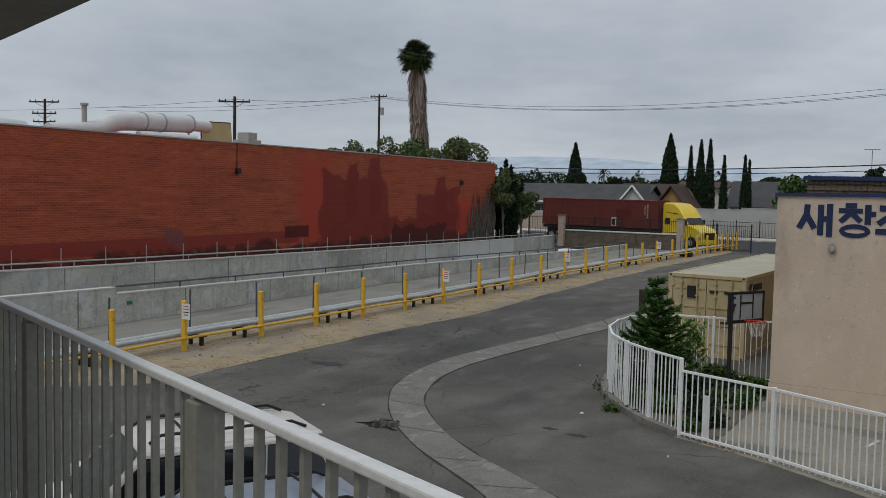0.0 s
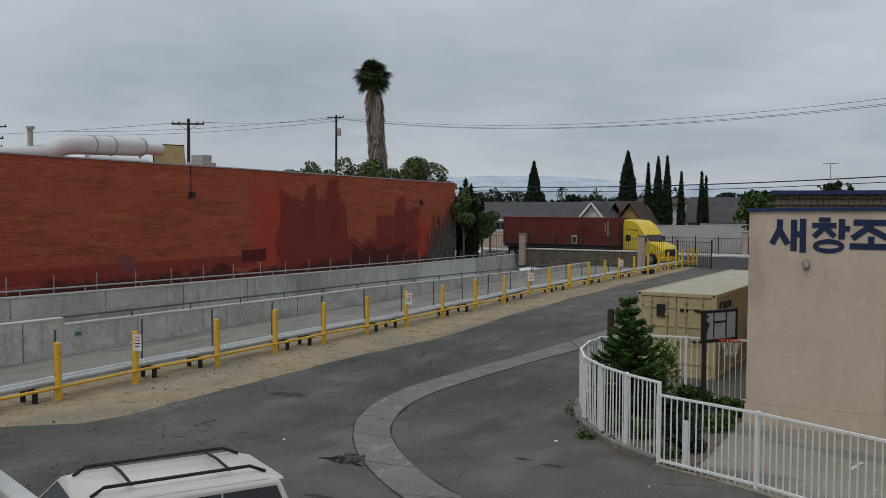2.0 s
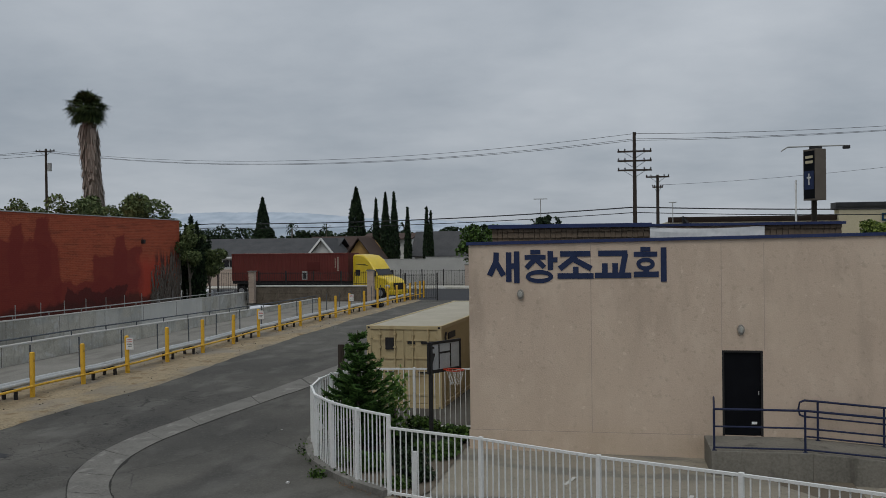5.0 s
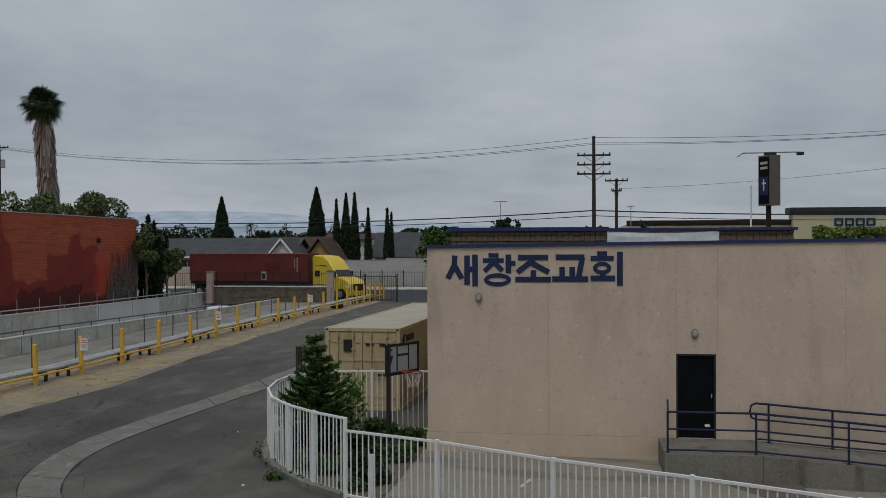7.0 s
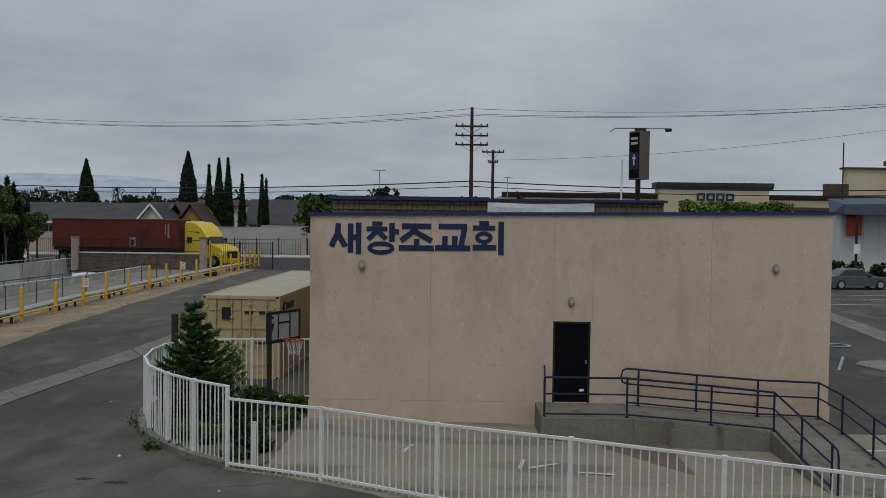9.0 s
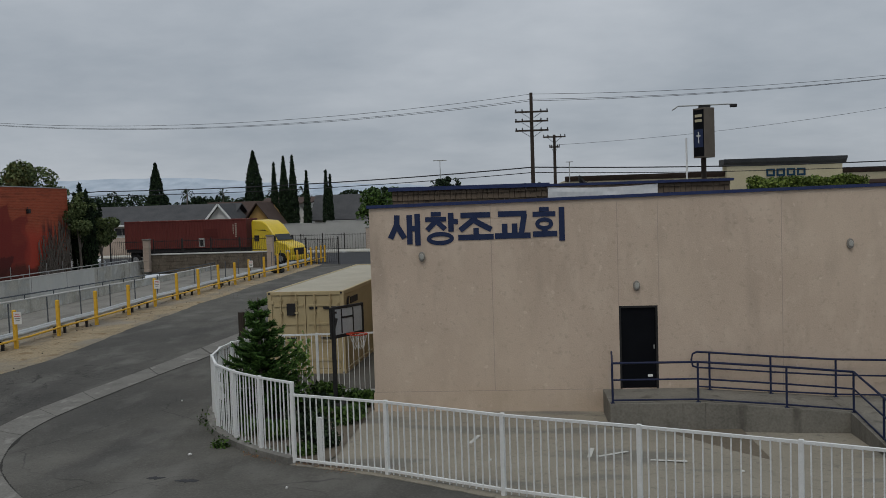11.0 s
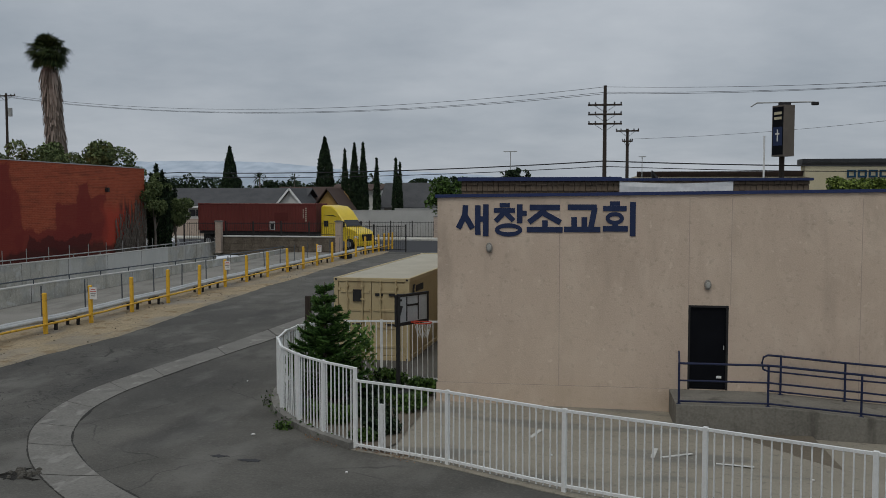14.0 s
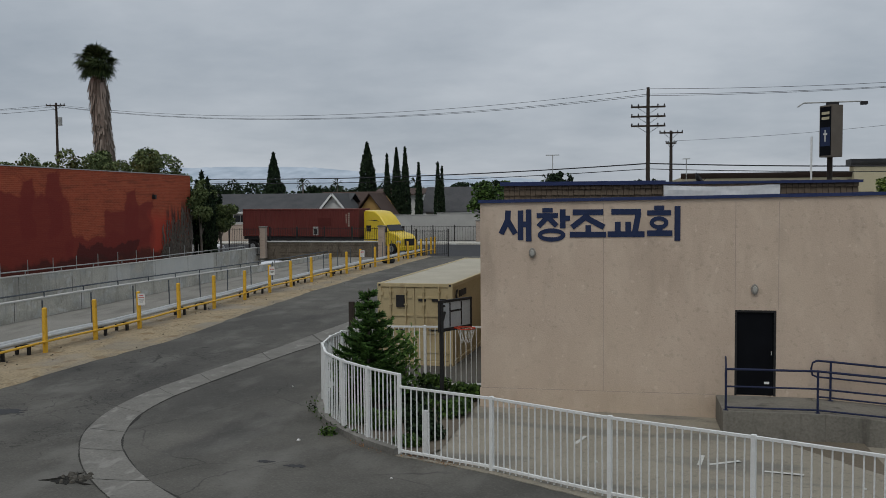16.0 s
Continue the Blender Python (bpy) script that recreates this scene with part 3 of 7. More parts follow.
sloped_wall("wall_channel_near", CH1 - 0.25, CH1, TOP_NEAR, -2.6, CONCRETE, "grey stained concrete wall of the flood channel", -30, 78.4)
sloped_wall("wall_channel_far", CH0 - 0.35, CH0, TOP_FAR, -2.6, CONCRETE, "grey streaked concrete far wall of the flood channel", -30, 78.8)
g = Geo()
g.box(CH0, CH1 - 0.25, -60, 79, -2.7, -2.5)
structure("channel_floor", g, FLOORCON, "bare concrete floor of the flood channel", "ground")
g = Geo()
g.poly([(CH0 - 0.35, -30, 1.0), (-33.6, -30, 1.0), (-33.6, 79, 0.62), (CH0 - 0.35, 79, 0.62)])
structure("channel_bank", g, SOIL, "narrow strip of dark soil at the brick wall's foot", "ground")

# ---- red brick building ----
g = Geo()
RX = -33.5
g.hexa([(-72, -20, -0.3), (RX, -20, -0.3), (RX, 68.5, -0.3), (-72, 68.5, -0.3), (-72, -20, 7.05), (RX, -20, 7.30), (RX, 68.5, 6.92), (-72, 68.5, 6.7)])
brick_building = thing("brick_building", "long red brick warehouse with patched maroon paint", "building")
part("wall", g, BRICK, brick_building)
g = Geo()
g.hexa([(RX - 0.3, -20, 7.29), (RX + 0.05, -20, 7.29), (RX + 0.05, 68.5, 6.91), (RX - 0.3, 68.5, 6.91), (RX - 0.3, -20, 7.35), (RX + 0.05, -20, 7.35), (RX + 0.05, 68.5, 6.97), (RX - 0.3, 68.5, 6.97)])
part("coping", g, GREYPAINT, brick_building, "pale metal coping strip")

# ---- church ----
FY = 23.79
church = thing("church", "tan stucco church building with flat navy-edged roof", "building")
g = Geo()
# front wall with its door opening
for x0, x1, z0, z1 in ((-3.63, 2.49, -0.8, None), (3.43, 9.42, -0.8, None), (2.49, 3.43, 2.35, None), (2.49, 3.43, -0.8, 0.30)):
    za = z1 if z1 is not None else 4.93 + (x0 + 3.63) * 0.0127
    zb = z1 if z1 is not None else 4.93 + (x1 + 3.63) * 0.0127
    g.hexa([(x0, FY, z0), (x1, FY, z0), (x1, FY + 0.25, z0), (x0, FY + 0.25, z0), (x0, FY, za), (x1, FY, zb), (x1, FY + 0.25, zb), (x0, FY + 0.25, za)])
part("front_wall", g, STUCCO, church)
g = Geo()
g.box(-3.63, -3.38, FY + 0.25, 40, -0.8, 4.93).box(9.17, 9.42, FY + 0.25, 40, -0.8, 5.08).box(-3.63, 9.42, 40, 40.25, -0.5, 5.0)
part("side_wall", g, STUCCO, church)
g = Geo()
g.box(-3.4, 9.2, FY + 0.2, 40, 4.45, 4.6)
part("roof", g, ROOFGREY, church)
g = Geo()
g.hexa([(-3.68, FY - 0.05, 4.93), (9.47, FY - 0.05, 5.096), (9.47, FY + 0.3, 5.096), (-3.68, FY + 0.3, 4.93), (-3.68, FY - 0.05, 5.01), (9.47, FY - 0.05, 5.175), (9.47, FY + 0.3, 5.175), (-3.68, FY + 0.3, 5.01)])
part("parapet_cap", g, NAVYCAP, church, "navy metal parapet cap")
for x in (-0.60, 2.49, 3.47, 6.42):
    z0 = 2.36 if 2.4 < x < 3.6 else 0.2
    part("control_joint", Geo().box(x - 0.008, x + 0.008, FY - 0.003, FY + 0.01, z0, 4.92), BLOCKPINK, church)
for x0, x1 in ((-3.66, 2.1), (8.95, 9.46)):
    part("plinth_joint", Geo().box(x0 + 0.04, x1 - 0.04, FY - 0.003, FY + 0.01, 0.295, 0.312), BLOCKPINK, church, "thin joint over the plinth")
    part("plinth", Geo().prism([(FY - 0.006, -0.8), (FY + 0.02, -0.8), (FY + 0.02, 0.295), (FY - 0.006, 0.295)], x0, x1, lambda a, b, c: (c, a, b)), STUCCO, church, "tan stucco plinth with a worn edge")
# upper roof screen with shingles and tarpaulin
SY = 30.0
shingle_mesh = Geo().hexa([(0, -0.075, 0), (0.155, -0.075, 0), (0.155, 0.02, 0), (0, 0.02, 0), (0, -0.02, 0.2), (0.155, -0.02, 0.2), (0.155, 0.02, 0.2), (0, 0.02, 0.2)]).mesh("shingle", SHINGLE)
for x0, x1 in ((-3.84, 1.02), (4.42, 6.6)):
    n = int((x1 - x0) / 0.165)
    for r in range(5):
        for k in range(n):
            x = x0 + (x1 - x0) * k / n
            part("shingle", shingle_mesh, SHINGLE, church, at=pose(x + (0.0 if r % 2 else 0.01), SY - rng.uniform(0, 0.015), 4.55 + r * 0.19 + rng.uniform(-0.012, 0.006)))
g = Geo()
g.box(-3.84, 6.6, SY + 0.03, SY + 0.2, 4.55, 5.5).box(-3.84, -3.6, SY + 0.2, 39, 4.55, 5.45).box(6.4, 6.6, SY + 0.2, 39, 4.55, 5.45)
part("screen_wall", g, STUCCO, church)
g = Geo()
g.box(-3.95, 1.1, SY - 0.15, SY + 0.25, 5.42, 5.54).box(1.1, 6.7, SY - 0.15, SY + 0.25, 5.42, 5.50)
part("screen_cap", g, NAVYCAP, church, "navy cap of the roof screen")
g = Geo()
nx, nz = 24, 6
grid = [[(1.04 + 3.36 * i / nx, SY - 0.12 - 0.04 * noise.noise((i * 0.35, j * 0.5, 7)), 4.6 + (0.80 - 0.06 * math.sin(math.pi * i / nx)) * j / nz) for i in range(nx + 1)] for j in range(nz + 1)]
for j in range(nz):
    for i in range(nx):
        g.poly([grid[j][i], grid[j][i + 1], grid[j + 1][i + 1], grid[j + 1][i]])
tagged(part("tarpaulin", g, TARP, None, "", 0, True), "white tarpaulin stretched over the church roof screen", "tarpaulin")

# ---- church details ----
door = thing("church_door", "closed black steel door in the stucco wall", "door", pose(2.49, FY, 0.30))
part("leaf", Geo().box(0.05, 0.89, 0.05, 0.10, 0.02, 2.0), BLACKDOOR, door, "", 0.006)
part("frame", Geo().box(0.0, 0.05, 0.0, 0.15, 0, 2.05).box(0.89, 0.94, 0.0, 0.15, 0, 2.05).box(0.05, 0.89, 0.0, 0.15, 2.0, 2.05), DARKSTEEL, door)
part("handle", Geo().tube([(0.84, 0.02, 0.98), (0.84, 0.02, 1.08)], 0.012), GREYPAINT, door, "steel pull handle")
part("kick_label", Geo().box(0.68, 0.80, 0.043, 0.05, 0.28, 0.34), WHITEPAINT, door, "small white label")
part("backing", Geo().box(0.0, 0.94, 0.12, 0.2, 0, 2.05), DARKSTEEL, door)

LAMPBODY = material("dusty grey lamp casing", (0.20, 0.19, 0.17), (0.33, 0.31, 0.28), 0.6, 8, 60, 0.1)
LAMPGLASS = material("frosted lamp glass", (0.30, 0.30, 0.28), (0.42, 0.42, 0.39), 0.3, 8, 60, 0)


def wall_lamp(x, z):
    lamp = thing("wall_lamp", "small oval bulkhead lamp on the stucco wall", "wall lamp", pose(x, FY, z), "church wall lamps")
    ring = [(math.cos(a) * 0.085, math.sin(a) * 0.125) for a in np.linspace(0, 2 * math.pi, 20, endpoint=False)]
    part("casing", Geo().prism(ring, -0.06, 0.0, lambda a, b, c: (a, c, b)), LAMPBODY, lamp, "", 0.015)
    part("lens", Geo().prism([(a * 0.65, b * 0.65) for a, b in ring], -0.10, -0.06, lambda a, b, c: (a, c, b)), LAMPGLASS, lamp, "frosted glass lens", 0.02)
    return lamp


for x, z in ((-2.33, 3.70), (2.93, 2.85), (8.02, 3.74)):
    wall_lamp(x, z)

# painted lettering of the church, five syllables
SIGN = thing("church_lettering", "large navy painted Korean lettering on tan stucco", "lettering", pose(0, FY - 0.012, 0))


def depth_of(g):
    """Each new stroke of paint lies a hair over the one before."""
    return -0.004 - 0.00002 * len(g.f)


def stroke_box(g, x0, x1, z0, z1):
    g.box(x0, x1, depth_of(g), 0.010, z0, z1)


def stroke_line(g, a, b, w):
    a, b = Vector((a[0], 0, a[1])), Vector((b[0], 0, b[1]))
    s = (b - a).normalized().cross(Vector((0, 1, 0))) * w / 2
    g.prism([((a - s).x, (a - s).z), ((b - s).x, (b - s).z), ((b + s).x, (b + s).z), ((a + s).x, (a + s).z)], depth_of(g), 0.010, lambda p, q, c: (p, c, q))


def stroke_ring(g, cx, cz, rx, rz, w):
    n, low = 28, depth_of(g)
    for i in range(n):
        a, b = 2 * math.pi * i / n, 2 * math.pi * (i + 1) / n
        q = [(cx + (rx - k) * math.cos(t), cz + (rz - k) * math.sin(t)) for k, t in ((0, a), (0, b), (w, b), (w, a))]
        g.prism(q, low, 0.010, lambda p, r, c: (p, c, r))


def syllable(x0, x1, z0, z1, draw):
    g = Geo()
    w, h = x1 - x0, z1 - z0
    draw(g, lambda u: x0 + w * u, lambda v: z0 + h * v)
    part("letter", g, NAVY, SIGN)


T = 0.138


def draw_sae(g, X, Z):
    stroke_line(g, (X(0.29), Z(0.97)), (X(0.27), Z(0.62)), T)
    stroke_line(g, (X(0.29), Z(0.70)), (X(0.06), Z(0.24)), T)
    stroke_line(g, (X(0.27), Z(0.66)), (X(0.52), Z(0.24)), T)
    stroke_box(g, X(0.60), X(0.60) + T, Z(0.04), Z(0.97))
    stroke_box(g, X(0.70), X(0.86), Z(0.45), Z(0.45) + T)
    stroke_box(g, X(0.86), X(0.86) + T, Z(0.0), Z(1.0))


def draw_chang(g, X, Z):
    stroke_box(g, X(0.18), X(0.50), Z(0.90), Z(0.90) + T * 0.8)
    stroke_box(g, X(0.0), X(0.66), Z(0.73), Z(0.73) + T * 0.85)
    stroke_line(g, (X(0.34), Z(0.76)), (X(0.05), Z(0.46)), T * 0.9)
    stroke_line(g, (X(0.34), Z(0.76)), (X(0.62), Z(0.48)), T * 0.9)
    stroke_box(g, X(0.72), X(0.72) + T, Z(0.40), Z(1.0))
    stroke_box(g, X(0.86), X(1.03), Z(0.64), Z(0.64) + T * 0.9)
    stroke_ring(g, X(0.46), Z(0.19), 0.34, 0.165, 0.11)


def draw_jo(g, X, Z):
    stroke_box(g, X(0.08), X(0.92), Z(0.84), Z(0.84) + T)
    stroke_line(g, (X(0.52), Z(0.86)), (X(0.06), Z(0.38)), T)
    stroke_line(g, (X(0.48), Z(0.72)), (X(0.94), Z(0.38)), T)
    stroke_box(g, X(0.43), X(0.43) + T, Z(0.10), Z(0.46))
    stroke_box(g, X(0.0), X(1.0), Z(0.0), Z(0.0) + T)


def draw_gyo(g, X, Z):
    stroke_box(g, X(0.10), X(0.90), Z(0.82), Z(0.82) + T)
    stroke_line(g, (X(0.84), Z(0.90)), (X(0.74), Z(0.18)), T)
    stroke_box(g, X(0.20), X(0.20) + T, Z(0.12), Z(0.56))
    stroke_box(g, X(0.48), X(0.48) + T, Z(0.12), Z(0.56))
    stroke_box(g, X(0.0), X(1.0), Z(0.0), Z(0.0) + T)


def draw_hoe(g, X, Z):
    stroke_box(g, X(0.20), X(0.50), Z(0.92), Z(0.92) + T * 0.8)
    stroke_box(g, X(0.0), X(0.70), Z(0.76), Z(0.76) + T * 0.9)
    stroke_ring(g, X(0.35), Z(0.54), 0.22, 0.155, 0.10)
    stroke_box(g, X(0.28), X(0.28) + T, Z(0.22), Z(0.38))
    stroke_box(g, X(0.0), X(0.74), Z(0.14), Z(0.14) + T)
    stroke_box(g, X(0.80), X(0.80) + T, Z(0.0), Z(1.04))


syllable(-3.15, -2.38, 3.98, 4.77, draw_sae)
syllable(-2.22, -1.43, 3.99, 4.77, draw_chang)
syllable(-1.41, -0.53, 4.08, 4.73, draw_jo)
syllable(-0.50, 0.38, 4.09, 4.75, draw_gyo)
syllable(0.44, 1.24, 4.00, 4.80, draw_hoe)

# ---- access ramp and its blue rails ----
RAMPCON = material("stained ramp concrete", (0.135, 0.128, 0.110), (0.235, 0.222, 0.192), 0.9, 1.2, 20, 0.25)
over(RAMPCON, noise_mask(RAMPCON, 2.5, 0.55, 0.68, (1, 1, 0.15)), (0.070, 0.065, 0.055), 0.65)
ramp_thing = thing("access_ramp", "grey stained concrete access ramp at the church door", "ramp")
def deck(name, x0, x1, y0, y1, z00, z10, z11, z01):
    """A block of the ramp; its top corners run round from (x0, y0)."""
    part(name, Geo().hexa([(x0, y0, -0.8), (x1, y0, -0.8), (x1, y1, -0.8), (x0, y1, -0.8), (x0, y0, z00), (x1, y0, z10), (x1, y1, z11), (x0, y1, z01)]), RAMPCON, ramp_thing, "", 0.012)


WALLY = FY - 0.012
deck("landing", 2.06, 4.20, 22.03, WALLY, 0.31, 0.31, 0.30, 0.30)
deck("upper_slope", 4.202, 7.40, 22.03, WALLY, 0.31, 0.04, 0.06, 0.30)
deck("turning_deck", 7.402, 9.22, 22.03, WALLY, 0.04, -0.03, 0.01, 0.06)
deck("lower_slope", 7.402, 9.22, 17.9, 22.028, -0.46, -0.46, -0.03, 0.04)


def blue_rail(name, pts, posts, high, label):
    """Pipe rail with two more bars below, on posts; pts are feet on the ramp."""
    rail = thing(name, label, "railing", None, "ramp railings")
    for k, h in enumerate((high, high * 0.58, high * 0.07)):
        part(("top_rail", "middle_rail", "bottom_rail")[k], Geo().tube([(x, y, z + h) for x, y, z in pts], 0.026 if k == 0 else 0.021), NAVYTRIM, rail, smooth=True)
    for x, y, z in posts:
        part("post", Geo().tube([(x, y, z - 0.02), (x, y, z + high)], 0.026), NAVYTRIM, rail, smooth=True)
        part("foot_plate", Geo().box(x - 0.05, x + 0.05, y - 0.05, y + 0.05, z - 0.005, z + 0.012), NAVYTRIM, rail)
    return rail


front_feet = [(2.13, 22.12, 0.31), (4.06, 22.12, 0.31), (6.02, 22.10, 0.16), (7.48, 22.08, 0.03), (7.50, 20.40, -0.20), (7.50, 18.80, -0.37)]
front_rail = blue_rail("ramp_railing", front_feet, front_feet, 0.92, "blue painted pipe railing along the ramp's edge")
for h in (0.92, 0.53):
    part("return_rail", Geo().tube([(2.13, 22.12, 0.31 + h), (2.24, 23.3, 0.31 + h), (2.28, 23.74, 0.31 + h)], 0.023), NAVYTRIM, front_rail, smooth=True)
part("end_bend", Geo().tube([(7.50, 18.80, 0.55), (7.50, 18.55, 0.50), (7.50, 18.48, 0.35), (7.50, 18.48, -0.40)], 0.025), NAVYTRIM, front_rail, smooth=True)
back_feet = [(4.62, 23.62, 0.28), (6.07, 23.62, 0.16), (7.60, 23.62, 0.055), (9.10, 23.60, 0.01), (9.10, 22.16, -0.02), (9.10, 20.53, -0.19), (9.10, 18.75, -0.37)]
back_rail = blue_rail("ramp_railing", [(4.32, 23.62, 0.30)] + back_feet, back_feet, 0.91, "blue painted pipe railing on the church wall side")
part("end_bend", Geo().tube([(4.32, 23.62, 1.21), (4.22, 23.62, 1.16), (4.19, 23.62, 1.02), (4.22, 23.62, 0.87), (4.32, 23.62, 0.83)], 0.025), NAVYTRIM, back_rail, smooth=True)
part("end_bend", Geo().tube([(9.10, 18.75, 0.54), (9.10, 18.5, 0.49), (9.10, 18.43, 0.35), (9.10, 18.43, -0.42)], 0.025), NAVYTRIM, back_rail, smooth=True)

# ---- white yard fence ----
def fence(name, pts, heights, label, pitch=0.125, wide_post=0.075, big=()):
    fen = thing(name, label, "fence", None, "white yard fences")
    picket, k = None, 0
    for i in range(len(pts) - 1):
        a, b, h = Vector((*pts[i], 0)), Vector((*pts[i + 1], 0)), heights[i]
        za, zb = lot_z(*pts[i]) + 0.02, lot_z(*pts[i + 1]) + 0.02
        d = (b - a)
        length, ang = d.length, math.atan2(d.y, d.x)
        for zz, nm in ((h - 0.02, "top_rail"), (0.12, "bottom_rail")):
            part(nm, Geo().beam((a.x, a.y, za + zz), (b.x, b.y, zb + zz), 0.05, 0.045), WHITEPAINT, fen)
        n = int(length / pitch)
        if picket is None:
            picket = Geo().box(-0.0105, 0.0105, -0.0105, 0.0105, 0.0, 1.0).mesh("picket", WHITEPAINT)
        for j in range(1, n):
            q = a + d * j / n
            z = za + (zb - za) * j / n
            ob = part("picket", picket, WHITEPAINT, fen, at=Matrix.LocRotScale((q.x, q.y, z + 0.05), Euler((rng.uniform(-0.01, 0.01), 0, ang)), (1, 1, h - 0.07)))
        ph = h + 0.02 if i not in big else h + 0.05
        part("post", Geo().box(-wide_post / 2, wide_post / 2, -wide_post / 2, wide_post / 2, -0.05, ph), WHITEPAINT, fen, at=pose(a.x, a.y, za, 0, 0, math.degrees(ang)), bevel=0.006)
    a = pts[-1]
    part("post", Geo().box(-wide_post / 2, wide_post / 2, -wide_post / 2, wide_post / 2, -0.05, heights[-1] + 0.02), WHITEPAINT, fen, at=pose(a[0], a[1], lot_z(*a), 0, 0, 0), bevel=0.006)
    return fen


fence("yard_fence", fence_line[:8], [1.66] * 7, "tall white steel picket fence curving round the planter", 0.13)
fence("yard_fence", fence_line[7:], [1.42, 1.42, 1.42, 1.42, 1.42, 1.42, 1.42, 1.42], "low white steel picket fence along the church yard", 0.135)
fence("yard_fence", [(-7.40, 25.6), (-5.5, 25.75), (-3.66, 25.9)], [1.72, 1.72], "white steel picket fence behind the basketball hoop", 0.14)
g = Geo()
cl = resample(fence_line[:8], 40)
for a, b in zip(cl, cl[1:]):
    s = (b - a).normalized().cross(Vector((0, 0, 1)))
    s = -s if s.dot(Vector((-1, -1, 0))) < 0 else s
    p = [a - s * 0.08, b - s * 0.08, b + s * 0.16, a + s * 0.16]
    g.hexa([(q.x, q.y, -0.2) for q in p] + [(q.x, q.y, 0.13) for q in p])
structure("kerb", g, GUTTER, "old concrete kerb under the curved fence", "kerb")
g = Geo()
cl = resample(fence_line[7:], 80)
for k, (a, b) in enumerate(zip(cl, cl[1:])):
    s = (b - a).normalized().cross(Vector((0, 0, 1)))
    wa, wb = (0.17 + 0.05 * noise.noise((i_ * 0.7, 2, 0)) for i_ in (k, k + 1))
    p = [a - s * 0.10, b - s * 0.10, b + s * wb, a + s * wa]
    g.hexa([(q.x, q.y, -0.2) for q in p] + [(q.x, q.y, 0.012) for q in p])
structure("fence_footing", g, LOT, "broken concrete footing under the low fence", "kerb")
# white utility stake inside the fence
stake = tagged(part("stake", Geo().box(-0.05, 0.05, -0.03, 0.03, -0.1, 0.88), WHITEPAINT, None, "", 0.01, at=pose(-3.95, 18.65, 0)), "weathered white stake beside the fence", "stake")

# ---- basketball hoop ----
hoop = thing("basketball_hoop", "black basketball hoop with a small grey backboard", "basketball hoop", pose(-4.72, 24.2, -0.2))
part("pole", Geo().beam((0, 0, 0), (0, 0, 2.6), 0.10, 0.10), DARKSTEEL, hoop, "", 0.01)
turn_b = pose(-0.03, -0.06, 2.23, 0, 0, 60)
BW, BH = 1.22, 0.41
board = part("backboard", Geo().box(0.0, BW, -0.015, 0.015, -BH + 0.03, BH - 0.03), material("cloudy acrylic board", (0.34, 0.37, 0.39), (0.46, 0.49, 0.51), 0.2, 2, 30, 0), hoop, "cloudy acrylic backboard", at=turn_b)
fr = Geo()
fr.box(-0.05, 0.02, -0.03, 0.03, -BH, BH).box(BW - 0.02, BW + 0.05, -0.03, 0.03, -BH, BH).box(0.02, BW - 0.02, -0.03, 0.03, BH - 0.07, BH).box(0.02, BW - 0.02, -0.03, 0.03, -BH, -BH + 0.09)
part("board_frame", fr, DARKSTEEL, hoop, "", 0.008, at=turn_b)
sq = Geo()
sq.box(0.36, 0.40, -0.024, -0.016, -0.30, 0.33).box(0.82, 0.86, -0.024, -0.016, -0.30, 0.33).box(0.40, 0.82, -0.024, -0.016, 0.08, 0.13)
part("target_square", sq, DARKSTEEL, hoop, "black painted target lines", at=turn_b)
RED = material("red rim paint", (0.42, 0.05, 0.03), (0.55, 0.08, 0.04), 0.5, 4, 40, 0)
ring = [(0.62 + 0.23 * math.cos(a), -0.36 + 0.23 * math.sin(a), -0.34) for a in np.linspace(0, 2 * math.pi, 25)]
part("rim", Geo().tube(ring, 0.016, 6).beam((0.55, -0.01, -0.34), (0.55, -0.14, -0.34), 0.04, 0.04).beam((0.69, -0.01, -0.34), (0.69, -0.14, -0.34), 0.04, 0.04), RED, hoop, "red steel rim", at=turn_b)
nt = Geo()
for i in range(12):
    a, b = 2 * math.pi * i / 12, 2 * math.pi * (i + 1) / 12
    for da, db in ((a, b), (b, a)):
        nt.tube([(0.62 + 0.23 * math.cos(da), -0.36 + 0.23 * math.sin(da), -0.35), (0.62 + 0.13 * math.cos(db), -0.36 + 0.13 * math.sin(db), -0.72)], 0.004, 4)
part("net", nt, WHITEPAINT, hoop, "white cord net", at=turn_b)
part("brace", Geo().beam((0, 0, 2.0), (0.1, -0.03, 2.35), 0.05, 0.05).beam((0, 0, 2.5), (0.1, -0.03, 2.5), 0.05, 0.05), DARKSTEEL, hoop)
part("base", Geo().box(-0.35, 0.35, -0.25, 0.45, 0.0, 0.16), DARKSTEEL, hoop, "", 0.04)

# ---- shipping containers ----
TANPAINT = material("tan container paint", (0.40, 0.325, 0.185), (0.52, 0.43, 0.255), 0.6, 1.0, 30, 0.1)
over(TANPAINT, noise_mask(TANPAINT, 2.0, 0.62, 0.70, (1, 1, 0.3)), (0.28, 0.20, 0.11), 0.5)
TANTOP = material("dusty container roof", (0.36, 0.335, 0.265), (0.50, 0.47, 0.385), 0.8, 0.8, 30, 0.1)
MAROONPAINT = material("maroon container paint", (0.110, 0.026, 0.022), (0.150, 0.036, 0.030), 0.6, 0.6, 30, 0.1)
over(MAROONPAINT, noise_mask(MAROONPAINT, 1.5, 0.64, 0.72), (0.07, 0.03, 0.025), 0.5)


